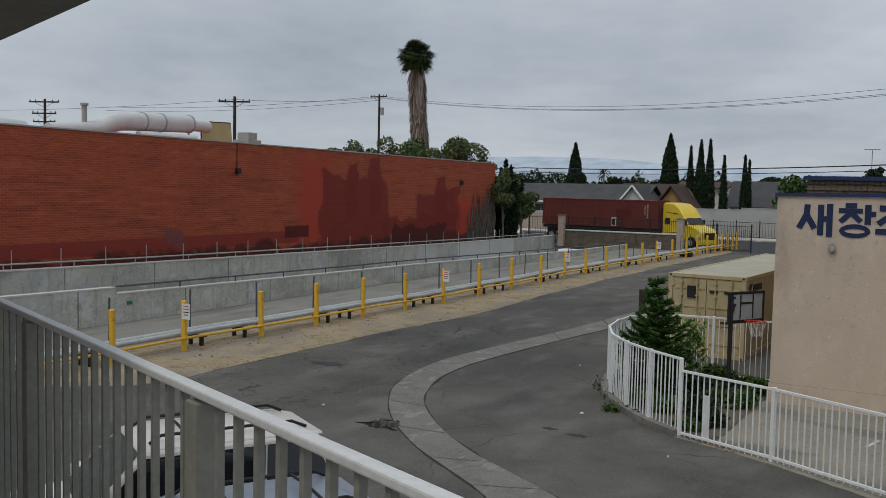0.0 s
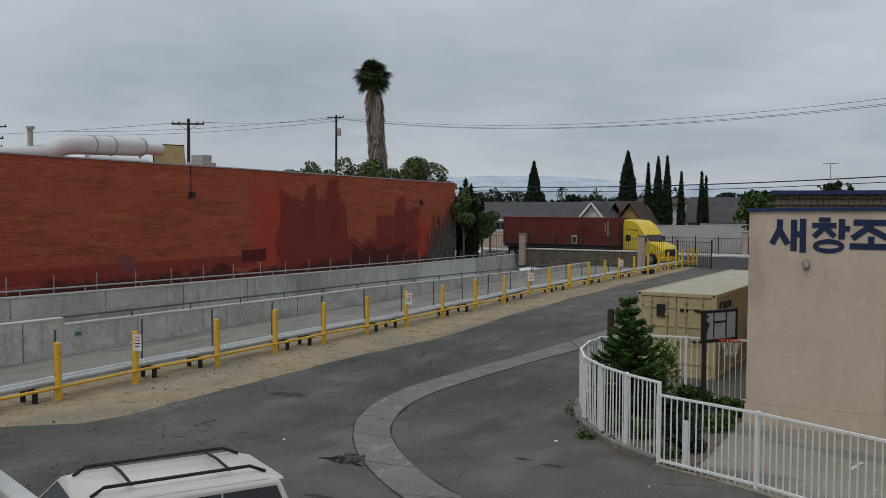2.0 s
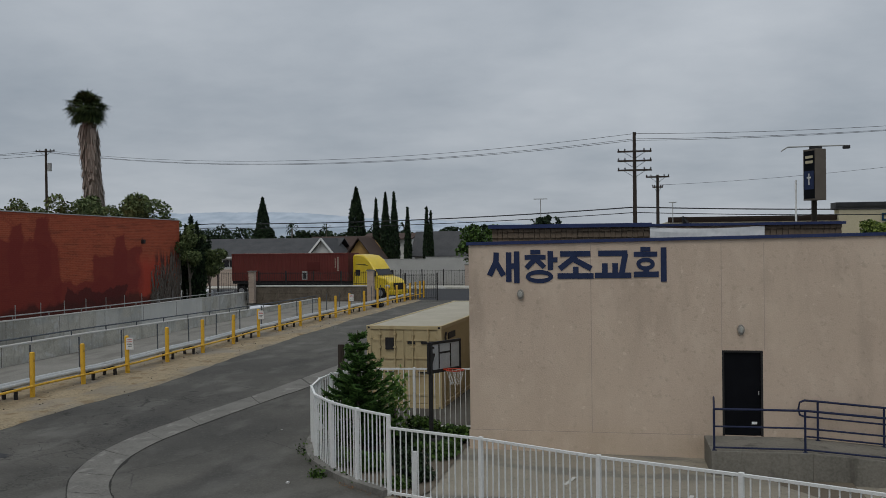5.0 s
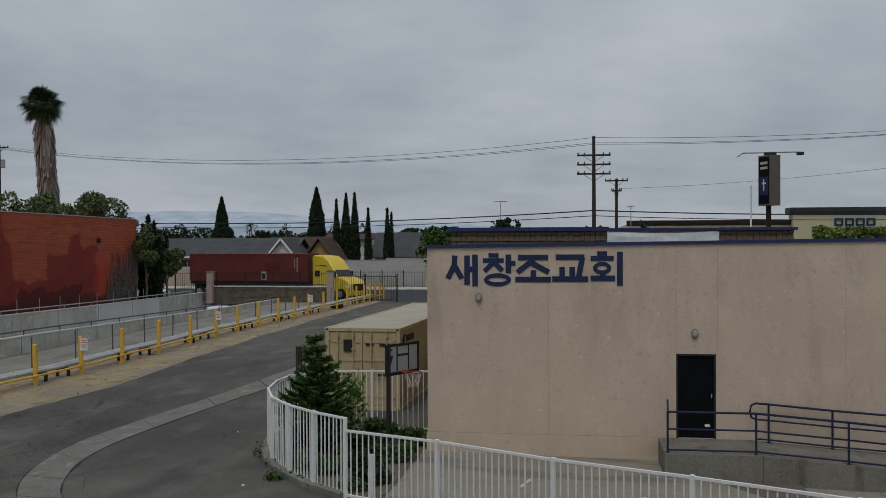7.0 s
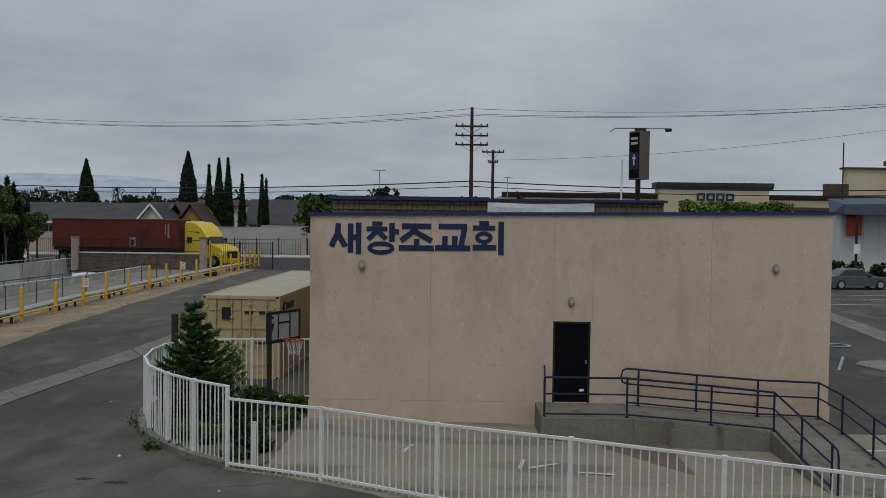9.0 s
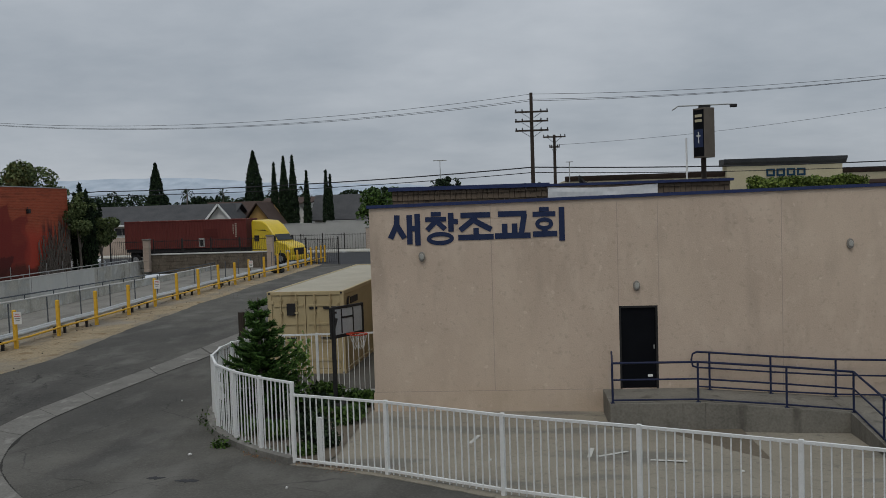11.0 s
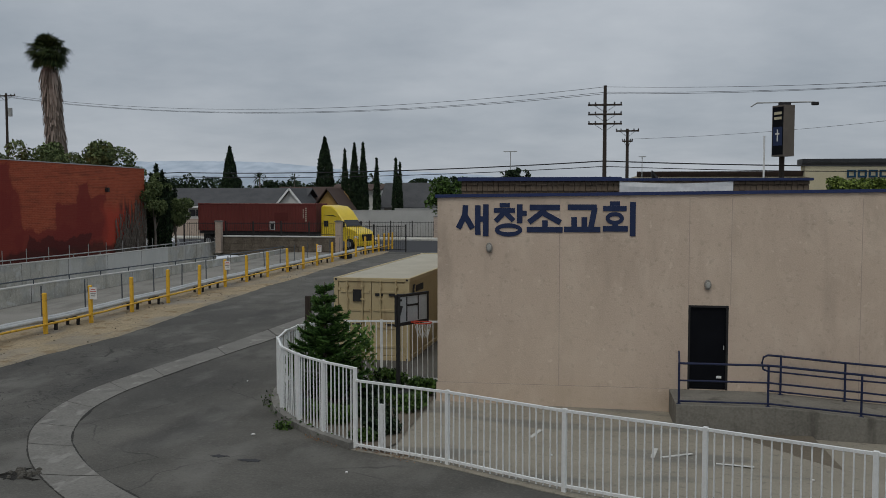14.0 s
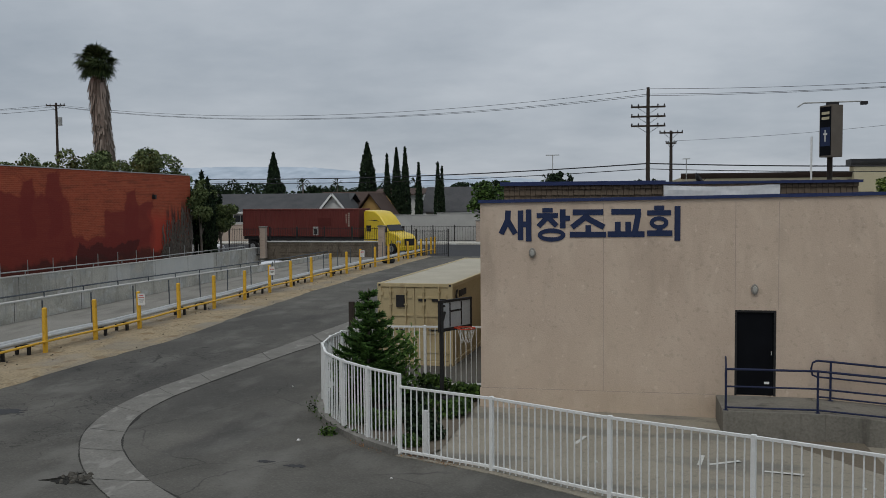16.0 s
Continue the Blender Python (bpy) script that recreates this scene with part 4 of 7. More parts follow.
BRICKDARK = material("dark maroon repaint", (0.085, 0.018, 0.015), (0.115, 0.026, 0.022), 0.7, 2, 30, 0.05)


def container(length, paint, top, label, at):
    """Long axis along local x; the doors close its low-x end."""
    w, h = 2.44, 2.59
    c = thing("shipping_container", label, "container", at)
    n = int(length / 0.14)
    for side in (0, 1):
        core = Geo()
        pts = [(0.08 + (length - 0.16) * i / n, 0.036 if i % 2 else 0.0) for i in range(n + 1)]
        for (xa, oa), (xb, ob_) in zip(pts, pts[1:]):
            ya, yb = (0.02 + oa, 0.02 + ob_) if side == 0 else (w - 0.02 - oa, w - 0.02 - ob_)
            core.poly([(xa, ya, 0.15), (xb, yb, 0.15), (xb, yb, h - 0.1), (xa, ya, h - 0.1)])
        part("side_panel", core, paint, c, "corrugated steel side")
    part("roof", Geo().box(0.06, length - 0.06, 0.06, w - 0.06, h - 0.06, h - 0.02), top, c, "dusty flat roof")
    part("floor", Geo().box(0.05, length - 0.05, 0.05, w - 0.05, 0.1, 0.2), DARKSTEEL, c)
    f = Geo()
    for x in (0, length - 0.14):
        for y in (0, w - 0.14):
            f.box(x, x + 0.14, y, y + 0.14, 0, h)
    for y in (0, w - 0.1):
        f.box(0.14, length - 0.14, y, y + 0.1, h - 0.12, h).box(0.14, length - 0.14, y, y + 0.1, 0, 0.16)
    for x in (0, length - 0.1):
        f.box(x, x + 0.1, 0.14, w - 0.14, h - 0.12, h).box(x, x + 0.1, 0.14, w - 0.14, 0, 0.16)
    part("frame", f, paint, c, "", 0.012)
    part("end_wall", Geo().box(length - 0.08, length - 0.04, 0.14, w - 0.14, 0.16, h - 0.12), paint, c)
    for k, (y0, y1) in enumerate(((0.15, w / 2 - 0.01), (w / 2 + 0.01, w - 0.15))):
        d = part("door", Geo().box(0.03, 0.08, y0, y1, 0.17, h - 0.13), paint, c, "", 0.008)
        for y in (y0 + 0.28, y1 - 0.28):
            part("locking_bar", Geo().tube([(-0.015, y, 0.12), (-0.015, y, h - 0.08)], 0.024), paint, d)
            for z in (0.5, 1.2, 1.9, 2.3):
                part("bar_guide", Geo().box(-0.045, 0.03, y - 0.05, y + 0.05, z, z + 0.05), paint, d)
        for z in (0.42, 1.02, 1.55, 2.12):
            part("rib", Geo().box(0.005, 0.03, y0 + 0.06, y1 - 0.06, z, z + 0.06), paint, d)
        part("gasket", Geo().box(0.022, 0.03, y0, y0 + 0.03, 0.17, h - 0.13).box(0.022, 0.03, y1 - 0.03, y1, 0.17, h - 0.13), paint, d)
        for z in (0.4, 1.3, 2.2):
            y = y0 if k == 0 else y1
            part("hinge", Geo().box(-0.005, 0.03, y - 0.05, y + 0.05, z, z + 0.10), paint, d)
        part("handle", Geo().box(-0.02, 0.01, y0 + 0.3, y0 + 0.62, 1.12, 1.16), DARKSTEEL, d)
    for x in (-0.006, length - 0.16):
        for y in (-0.006, w - 0.16):
            for z in (-0.004, h - 0.115):
                cast = part("corner_casting", Geo().box(x, x + 0.17, y, y + 0.17, z, z + 0.12), paint, c, "", 0.01)
                if x < 0:
                    # no real opening: a dark plate paints the hole's shade
                    part("casting_hole_shade", Geo().box(x - 0.004, x + 0.002, y + 0.05, y + 0.12, z + 0.03, z + 0.09), DARKSTEEL, cast, "dark plate painted as a shaded casting hole")
    return c


tan_box = container(12.19, TANPAINT, TANTOP, "tan shipping container with closed doors", pose(-5.33, 29.0, -0.18, 0, 0, 86.8))
part("vent_plate", Geo().box(-0.02, 0.03, 1.55, 1.82, 1.85, 2.22), DARKSTEEL, tan_box, "dark square plate")
part("marking", Geo().box(-0.002, 0.03, 0.86, 1.10, 2.03, 2.11), DARKSTEEL, tan_box, "black stencilled marking bar")
part("marking", Geo().box(-0.002, 0.03, 0.22, 0.66, 2.03, 2.11), DARKSTEEL, tan_box, "black stencilled marking bar")
part("marking", Geo().box(0.9, 1.9, -0.004, 0.018, 2.1, 2.3), DARKSTEEL, tan_box, "black stencilled marking bar")
part("marking", Geo().prism([(0.5, 2.05), (0.7, 2.05), (0.62, 2.2), (0.78, 2.35), (0.58, 2.35), (0.48, 2.2)], -0.004, 0.018, lambda a, b, c: (a, c, b)), DARKSTEEL, tan_box, "black swoosh-shaped marking")

# ---- bollards, pipes and posts ----
BOLL_Y = [10.9, 13.72, 17.05, 19.61, 22.94, 25.76, 28.45, 31.23, 34.08, 37.4, 40.9, 44.45, 47.85, 51.0, 54.2, 57.6, 60.6, 63.3, 66.6, 69.75, 72.35, 75.0, 77.2, 79.0, 80.7, 82.3, 83.6]
BOLL_X = [(10, -19.4), (17, -19.35), (26, -19.15), (34, -18.75), (50, -18.85), (60, -18.5), (80, -17.4), (84, -17.2)]
SIGNWHITE = material("white sign face", (0.62, 0.62, 0.60), (0.74, 0.74, 0.72), 0.5, 6, 50, 0)
SIGNRED = material("red sign print", (0.40, 0.03, 0.03), (0.5, 0.05, 0.04), 0.5, 6, 50, 0)
for k, y in enumerate(BOLL_Y):
    x = lerp(BOLL_X, y)
    b = thing("bollard", "yellow painted steel bollard standing in sandy dirt", "bollard", pose(x, y, 0, rng.uniform(-0.8, 0.8), rng.uniform(-0.8, 0.8), 0), "bollards along the channel")
    h = 1.5 + rng.uniform(-0.03, 0.04)
    part("post", Geo().tube([(0, 0, -0.1), (0, 0, h)], 0.085, 14), YELLOW, b, smooth=True)
    part("cap", Geo().tube([(0, 0, h), (0, 0, h + 0.02), (0, 0, h + 0.035)], 0.085, 14, taper=[0.085, 0.075, 0.03]), YELLOW, b, smooth=True)
    if k in (3, 8, 12, 17):
        s = part("sign", Geo().box(0.03, 0.33, -0.105, -0.095, h - 0.50, h - 0.04), SIGNWHITE, b, "white warning sign with small print")
        for z, wd in ((0.12, 0.18), (0.20, 0.24), (0.29, 0.22), (0.37, 0.16)):
            part("print", Geo().box(0.18 - wd / 2, 0.18 + wd / 2, -0.110, -0.1055, h - z - 0.012, h - z + 0.012), SIGNRED if z < 0.25 else DARKSTEEL, s)


def run(name, dx, z, radius, mat, label, category, y0=8, y1=83.5):
    ys_ = [y for y in np.arange(y0, y1, 3.0)]
    pts = [(lerp(BOLL_X, y) + dx, y, z + 0.02 * math.sin(y * 0.7)) for y in ys_]
    return tagged(part(name, Geo().tube(pts, radius, 10), mat, None, "", 0, True), label, category)


run("yellow_rail", 0.05, 0.40, 0.04, YELLOW, "yellow painted pipe rail joining the bollards", "rail")
run("pipe", -0.30, 0.48, 0.075, GALV, "long grey pipe lying on low black stands", "pipe", 9)
run("pipe", -0.56, 0.49, 0.09, GALV, "long grey pipe lying beside a second one", "pipe", 9)
for k, y in enumerate(BOLL_Y[:-2]):
    yy = y + (0.9 if k % 2 else -0.55)
    x = lerp(BOLL_X, yy)
    st = thing("pipe_stand", "low black steel stand under the pipes", "stand", pose(x - 0.42, yy, 0), "pipe stands")
    part("crossbar", Geo().box(-0.34, 0.40, -0.04, 0.04, 0.33, 0.395), DARKSTEEL, st)
    for dx in (-0.22, 0.22):
        part("leg", Geo().box(dx - 0.045, dx + 0.045, -0.05, 0.05, -0.05, 0.33), DARKSTEEL, st)
tall = thing("channel_fence", "row of thin grey steel fence posts without mesh", "fence")
for k in range(22):
    y = 14.75 + k * 3.13
    part("post", Geo().tube([(-20.45, y, -0.05), (-20.45 + rng.uniform(-0.03, 0.03), y, lerp([(14, 1.72), (40, 1.45), (80, 1.3)], y))], 0.03, 8), POSTGREY, tall, smooth=True)


def low_railing(name, x, tops, lift, y0, y1, step, label, mat):
    r = thing(name, label, "railing")
    ys_ = list(np.arange(y0, y1, step))
    part("rail", Geo().tube([(x, y, lerp(tops, y + 1e-3) + lift) for y in ys_], 0.035, 8), mat, r, smooth=True)
    for y in ys_:
        z = lerp(tops, y + 1e-3)
        part("post", Geo().tube([(x, y, z - 0.02), (x, y, z + lift)], 0.028, 8), mat, r, smooth=True)
    return r


low_railing("channel_railing", CH1 - 0.12, TOP_NEAR, 0.27, 22.4, 78, 3.05, "low grey pipe railing on the near channel wall", POSTGREY)
low_railing("channel_railing", CH0 - 0.15, TOP_FAR, 0.27, -20, 78.5, 3.3, "low grey pipe railing on the far channel wall", GREYPAINT)
far_posts = thing("wall_fence", "thin pale fence posts along the brick wall", "fence")
for k in range(28):
    y = 5 + k * 2.35
    z = lerp(TOP_FAR, y)
    part("post", Geo().tube([(-32.9, y, z - 0.3), (-32.9, y, z + 0.78)], 0.022, 6), GREYPAINT, far_posts)

# ---- balcony where the camera stands ----
RD = Vector((3.0, -1.24, 0)).normalized()
RN = Vector((RD.y, -RD.x, 0))
if RN.y > 0:
    RN = -RN
ROT = math.degrees(math.atan2(RD.y, RD.x))
P0 = Vector((-0.32, 1.17, 0))
balcony = pose(P0.x, P0.y, 0, 0, 0, ROT)
# top rail takes a paler grey than pickets, posts and bottom rail
RAILGREY = material("paler top rail grey", (0.56, 0.57, 0.57), (0.70, 0.71, 0.71), 0.55, 2, 40, 0.08)
PICKETGREY = material("darker olive grey", (0.20, 0.20, 0.175), (0.28, 0.28, 0.25), 0.6, 2, 40, 0.08)
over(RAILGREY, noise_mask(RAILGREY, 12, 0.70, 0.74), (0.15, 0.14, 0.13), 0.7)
brail = thing("balcony_railing", "grey painted steel balcony railing with square pickets", "railing", balcony)
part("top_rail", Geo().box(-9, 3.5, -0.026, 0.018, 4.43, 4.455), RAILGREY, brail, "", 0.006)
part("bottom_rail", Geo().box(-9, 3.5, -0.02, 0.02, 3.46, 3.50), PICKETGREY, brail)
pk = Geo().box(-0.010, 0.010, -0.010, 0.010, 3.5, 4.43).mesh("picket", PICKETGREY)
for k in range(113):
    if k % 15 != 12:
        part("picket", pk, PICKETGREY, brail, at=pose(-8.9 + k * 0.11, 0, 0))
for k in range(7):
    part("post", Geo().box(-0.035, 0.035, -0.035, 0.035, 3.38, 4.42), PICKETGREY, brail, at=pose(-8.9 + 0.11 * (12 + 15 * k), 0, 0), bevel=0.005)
slab = tagged(part("balcony_floor", Geo().box(-10, 8, -2.8, 0.15, 3.2, 3.38), CONCRETE, None, at=balcony), "grey concrete balcony floor slab", "floor", "", "structure")
tagged(part("wall_balcony", Geo().box(-10, 8, -3.0, -2.8, -0.1, 6.2), STUCCO, None, at=balcony), "plain stucco wall behind the balcony", "wall", "", "structure")
# this grey carries the underside's shade in its colour
SOFFIT = material("soffit grey with painted shade", (0.22, 0.21, 0.19), (0.30, 0.29, 0.27), 0.85, 1, 20, 0.2)
tagged(part("balcony_roof", Geo().box(-10, -1.3, -2.8, 0.10, 5.65, 5.95), SOFFIT, None, at=balcony), "balcony roof underside and edge, shade painted into the grey", "ceiling", "", "structure")

# ---- vehicles ----
TYRE = material("black tyre rubber", (0.012, 0.012, 0.012), (0.025, 0.025, 0.025), 0.9, 5, 40, 0.1)
RIM = material("alloy wheel rim", (0.35, 0.36, 0.37), (0.5, 0.5, 0.5), 0.35, 5, 40, 0, metal=0.6)
LIGHTS = material("clear lamp lens", (0.5, 0.5, 0.5), (0.65, 0.65, 0.65), 0.1, 5, 40, 0)
TAIL = material("red lamp lens", (0.25, 0.01, 0.01), (0.35, 0.02, 0.02), 0.15, 5, 40, 0)


def carpaint(name, colour, dirt=0.9):
    return material(name, tuple(c * dirt for c in colour), colour, 0.28, 1.5, 30, 0, spec=0.6)


def car(label, at, paint, length, width, high, belt, hood, cabin, rails=False, group="", category="car"):
    """Nose towards -x. cabin: front foot, front top, rear top, rear foot along x from the middle."""
    c = thing("car", label, category, at, group)
    hl, hw, ground_gap = length / 2, width / 2, 0.24
    f0, f1, r1, r0 = cabin
    low = [(-hl, 0.45), (-hl + 0.06, hood - 0.22), (-hl + 0.35, hood - 0.06), (f0, hood + 0.02), (r0, belt + 0.02), (hl - 0.10, belt - 0.02), (hl, belt - 0.35), (hl, 0.42), (hl - 0.1, ground_gap), (-hl + 0.1, ground_gap)]
    body = Geo()
    n = len(low)
    lay = ((-1.0, 0.93), (-0.97, 1.0), (0.97, 1.0), (1.0, 0.93))
    rows_ = []
    for s, k in lay:
        rows_.append([(x * (1 if k == 1.0 else 0.985), hw * s, z if (k == 1.0 or z < 0.6) else z - 0.05) for x, z in low])
    for a, b in zip(rows_, rows_[1:]):
        for i in range(n):
            body.poly([a[i], a[(i + 1) % n], b[(i + 1) % n], b[i]])
    body.poly(rows_[0]).poly(rows_[-1])
    part("body", body, paint, c, "", 0.04, True)
    cab = Geo()
    wt = hw * 0.80
    foot = [(f0, -hw * 0.95, hood), (r0, -hw * 0.95, belt), (r0, hw * 0.95, belt), (f0, hw * 0.95, hood)]
    roof = [(f1, -wt, high - 0.05), (r1, -wt, high - 0.06), (r1, wt, high - 0.06), (f1, wt, high - 0.05)]
    cab.hexa(foot + roof)
    mid0, mid1 = f1 + (r1 - f1) * 0.08, f1 + (r1 - f1) * 0.92
    cab.hexa([(f1 + 0.02, -wt, high - 0.07), (r1 - 0.02, -wt, high - 0.08), (r1 - 0.02, wt, high - 0.08), (f1 + 0.02, wt, high - 0.07), (mid0, -wt * 0.86, high), (mid1, -wt * 0.86, high - 0.01), (mid1, wt * 0.86, high - 0.01), (mid0, wt * 0.86, high)])
    part("cabin", cab, paint, c, "", 0.05, True)

    def on(a, b, t):
        return Vector(a).lerp(Vector(b), t)

    def pane(name, q, inset, out):
        """A pane set a little proud of a face with corners q (low a, low b, high b, high a)."""
        q = [Vector(p) for p in q]
        mid = sum(q, Vector()) / 4
        nrm = (q[1] - q[0]).cross(q[3] - q[0]).normalized()
        nrm = nrm if nrm.dot(out) > 0 else -nrm
        p = [mid + (v - mid) * inset + nrm * 0.006 for v in q]
        part(name, Geo().hexa([v - nrm * 0.004 for v in p] + list(p)), SCREEN if name == "windshield" else TINT, c)

    pane("windshield", (foot[0], foot[3], roof[3], roof[0]), 0.88, Vector((-1, 0, 0.3)))
    pane("rear_window", (foot[1], foot[2], roof[2], roof[1]), 0.80, Vector((1, 0, 0.3)))
    cuts = (0.03, 0.37, 0.68, 0.97) if rails else (0.03, 0.50, 0.97)
    for k, s in ((0, -1), (1, 1)):
        a, b, d, e = (foot[0], foot[1], roof[1], roof[0]) if s < 0 else (foot[3], foot[2], roof[2], roof[3])
        for t0, t1 in zip(cuts, cuts[1:]):
            q = [on(on(a, b, t0), on(e, d, t0), 0.04), on(on(a, b, t1), on(e, d, t1), 0.04), on(on(a, b, t1), on(e, d, t1), 0.90), on(on(a, b, t0), on(e, d, t0), 0.90)]
            pane("side_window", q, 0.97, Vector((0, s, 0.2)))
        part("mirror", Geo().box(f0 + 0.15, f0 + 0.33, s * hw - 0.02, s * (hw + 0.2), hood + 0.02, hood + 0.2), paint, c, "", 0.04)
        if rails:
            y = s * wt * 0.68
            part("roof_rail", Geo().tube([(f1 + 0.1, y, high - 0.02), (f1 + 0.25, y, high + 0.07), (r1 - 0.3, y, high + 0.07), (r1 - 0.1, y, high - 0.02)], 0.021), DARKSTEEL, c, "black roof rail", smooth=True)
        part("headlight", Geo().box(-hl + 0.02, -hl + 0.28, s * hw * 0.62 - 0.2, s * hw * 0.62 + 0.2, hood - 0.28, hood - 0.12), LIGHTS, c, "", 0.03)
        part("tail_light", Geo().box(hl - 0.13, hl + 0.01, s * hw * 0.82 - 0.1, s * hw * 0.82 + 0.1, belt - 0.32, belt - 0.02), TAIL, c, "", 0.02)
        for x in (-hl * 0.62, hl * 0.60):
            w = part("wheel", Geo().tube([(x, s * (hw - 0.22), 0.34), (x, s * (hw - 0.20), 0.34), (x, s * (hw - 0.01), 0.34), (x, s * (hw + 0.01), 0.34)], 0.34, 20, taper=[0.31, 0.34, 0.34, 0.31]), TYRE, c, smooth=True)
            part("rim", Geo().tube([(x, s * (hw - 0.02), 0.34), (x, s * (hw + 0.018), 0.34)], 0.21, 16), RIM, w)
    if rails:
        for x in (f1 + 0.55, r1 - 0.55):
            part("cross_bar", Geo().tube([(x, -wt * 0.68, high + 0.06), (x, 0, high + 0.085), (x, wt * 0.68, high + 0.06)], 0.018), DARKSTEEL, c, "black roof cross bar", smooth=True)
        part("spoiler", Geo().hexa([(r1 - 0.2, -wt * 0.95, high - 0.06), (r1 + 0.10, -wt * 0.85, high - 0.12), (r1 + 0.10, wt * 0.85, high - 0.12), (r1 - 0.2, wt * 0.95, high - 0.06), (r1 - 0.2, -wt * 0.9, high - 0.02), (r1 + 0.10, -wt * 0.80, high - 0.085), (r1 + 0.10, wt * 0.80, high - 0.085), (r1 - 0.2, wt * 0.9, high - 0.02)]), paint, c, "", 0.02)
    for x0, x1 in ((-hl - 0.02, -hl + 0.02), (hl - 0.02, hl + 0.02)):
        part("number_plate", Geo().box(x0, x1, -0.16, 0.16, 0.62, 0.77), SIGNWHITE, c)
    return c


SUVYAW = 59.0
car("champagne white sport utility car with black roof rails", pose(-8.45, 8.25, 0.0, 0, 0, SUVYAW), carpaint("champagne car paint", (0.62, 0.60, 0.55)), 4.6, 1.80, 1.78, 1.02, 1.0, (-1.05, -0.30, 1.95, 2.22), True, "cars below the balcony")
car("grey-blue sport utility car parked beside the wall", pose(-6.15, 6.5, 0.0, 0, 0, SUVYAW), carpaint("grey blue car paint", (0.20, 0.235, 0.30)), 4.6, 1.84, 1.70, 1.02, 1.0, (-0.9, -0.2, 1.8, 2.15), True, "cars below the balcony")
car("silver grey sedan parked in the lot", pose(28.4, 66.5, 0, 0, 0, 186), carpaint("silver grey car paint", (0.085, 0.092, 0.098)), 4.7, 1.8, 1.45, 0.95, 0.9, (-0.9, -0.2, 1.0, 1.75))
car("white sedan parked beside the brick building", pose(-39.2, 81.4, 0.0, 0, 0, 172), carpaint("white car paint", (0.66, 0.68, 0.70)), 4.6, 1.8, 1.48, 0.95, 0.92, (-0.9, -0.2, 1.0, 1.75))

# truck with its container
TY = material("yellow truck paint", (0.62, 0.44, 0.015), (0.76, 0.56, 0.03), 0.3, 1.5, 20, 0, spec=0.6)
maroon_box = container(12.35, MAROONPAINT, BLOCKPINK, "maroon forty foot container on a truck's trailer", pose(-36.55, 85.6, 1.50, 0, 0, -9))
for k in range(7):
    part("marking", Geo().box(11.25, 11.40, -0.004, 0.02, 0.95 + k * 0.19, 1.07 + k * 0.19), BLOCKPINK, maroon_box, "pale stencilled marking bar")
for k in range(4):
    part("marking", Geo().box(11.02, 11.10, -0.004, 0.02, 1.25 + k * 0.22, 1.42 + k * 0.22), BLOCKPINK, maroon_box, "pale stencilled marking bar")
part("poster", Geo().box(7.6, 8.15, -0.008, 0.02, 0.12, 0.92), BLOCKGREY, maroon_box, "torn pale poster")
part("poster_dark", Geo().box(7.72, 8.02, -0.014, -0.009, 0.2, 0.75), DARKSTEEL, maroon_box, "dark torn patch of the poster")
part("patch", Geo().box(8.1, 9.5, -0.003, 0.02, 1.0, 1.75), BRICKDARK, maroon_box, "repainted darker patch")
truck = thing("truck", "yellow highway truck with a sleeper cab", "truck", pose(-36.55, 85.6, 0, 0, 0, -9) @ pose(18.15, 0.05, 0))
g = Geo()
for y0, y1 in ((0.3, 2.15),):
    outline = [(-5.1, 0.9), (-5.1, 3.75), (-4.9, 3.95), (-3.6, 3.85), (-2.9, 3.45), (-2.25, 2.75), (-1.75, 2.05), (-0.55, 1.75), (-0.12, 1.45), (0.0, 0.75), (-0.1, 0.45), (-1.2, 0.55), (-2.2, 0.75)]
    g.prism(outline, y0, y1 + 0.15, lambda a, b, c: (a, c, b))
part("cab", g, TY, truck, "", 0.10, True)
part("windshield", Geo().hexa([(-2.30, 0.45, 2.68), (-1.78, 0.45, 2.08), (-1.78, 2.2, 2.08), (-2.30, 2.2, 2.68), (-2.26, 0.45, 2.74), (-1.70, 0.45, 2.10), (-1.70, 2.2, 2.10), (-2.26, 2.2, 2.74)]), TINT, truck)
part("side_window", Geo().prism([(-3.05, 1.95), (-2.05, 1.95), (-2.4, 2.6), (-3.05, 2.6)], 0.27, 0.30, lambda a, b, c: (a, c, b)), TINT, truck)
part("sleeper_window", Geo().box(-4.7, -4.05, 0.27, 0.30, 2.0, 2.55), TINT, truck, "", 0.02)
part("stripe", Geo().prism([(-4.8, 3.05), (-3.2, 2.95), (-2.9, 2.9), (-3.3, 3.05)], 0.285, 0.298, lambda a, b, c: (a, c, b)), DARKSTEEL, truck, "thin black side stripe")
part("fuel_tank", Geo().tube([(-4.6, 0.45, 0.75), (-3.1, 0.45, 0.75)], 0.33, 16), GALV, truck, "chrome fuel tank", smooth=True)
part("bumper", Geo().box(-0.35, 0.12, 0.25, 2.35, 0.35, 0.75), TY, truck, "", 0.06)
part("grille", Geo().box(-0.12, 0.04, 0.75, 1.85, 0.8, 1.4), DARKSTEEL, truck, "dark front grille", 0.03)
part("chassis", Geo().box(-18.1, -0.8, 0.85, 1.65, 0.75, 1.15), DARKSTEEL, truck)
part("trailer_bed", Geo().box(-18.1, -5.85, 0.05, 2.40, 1.2, 1.48), DARKSTEEL, truck)
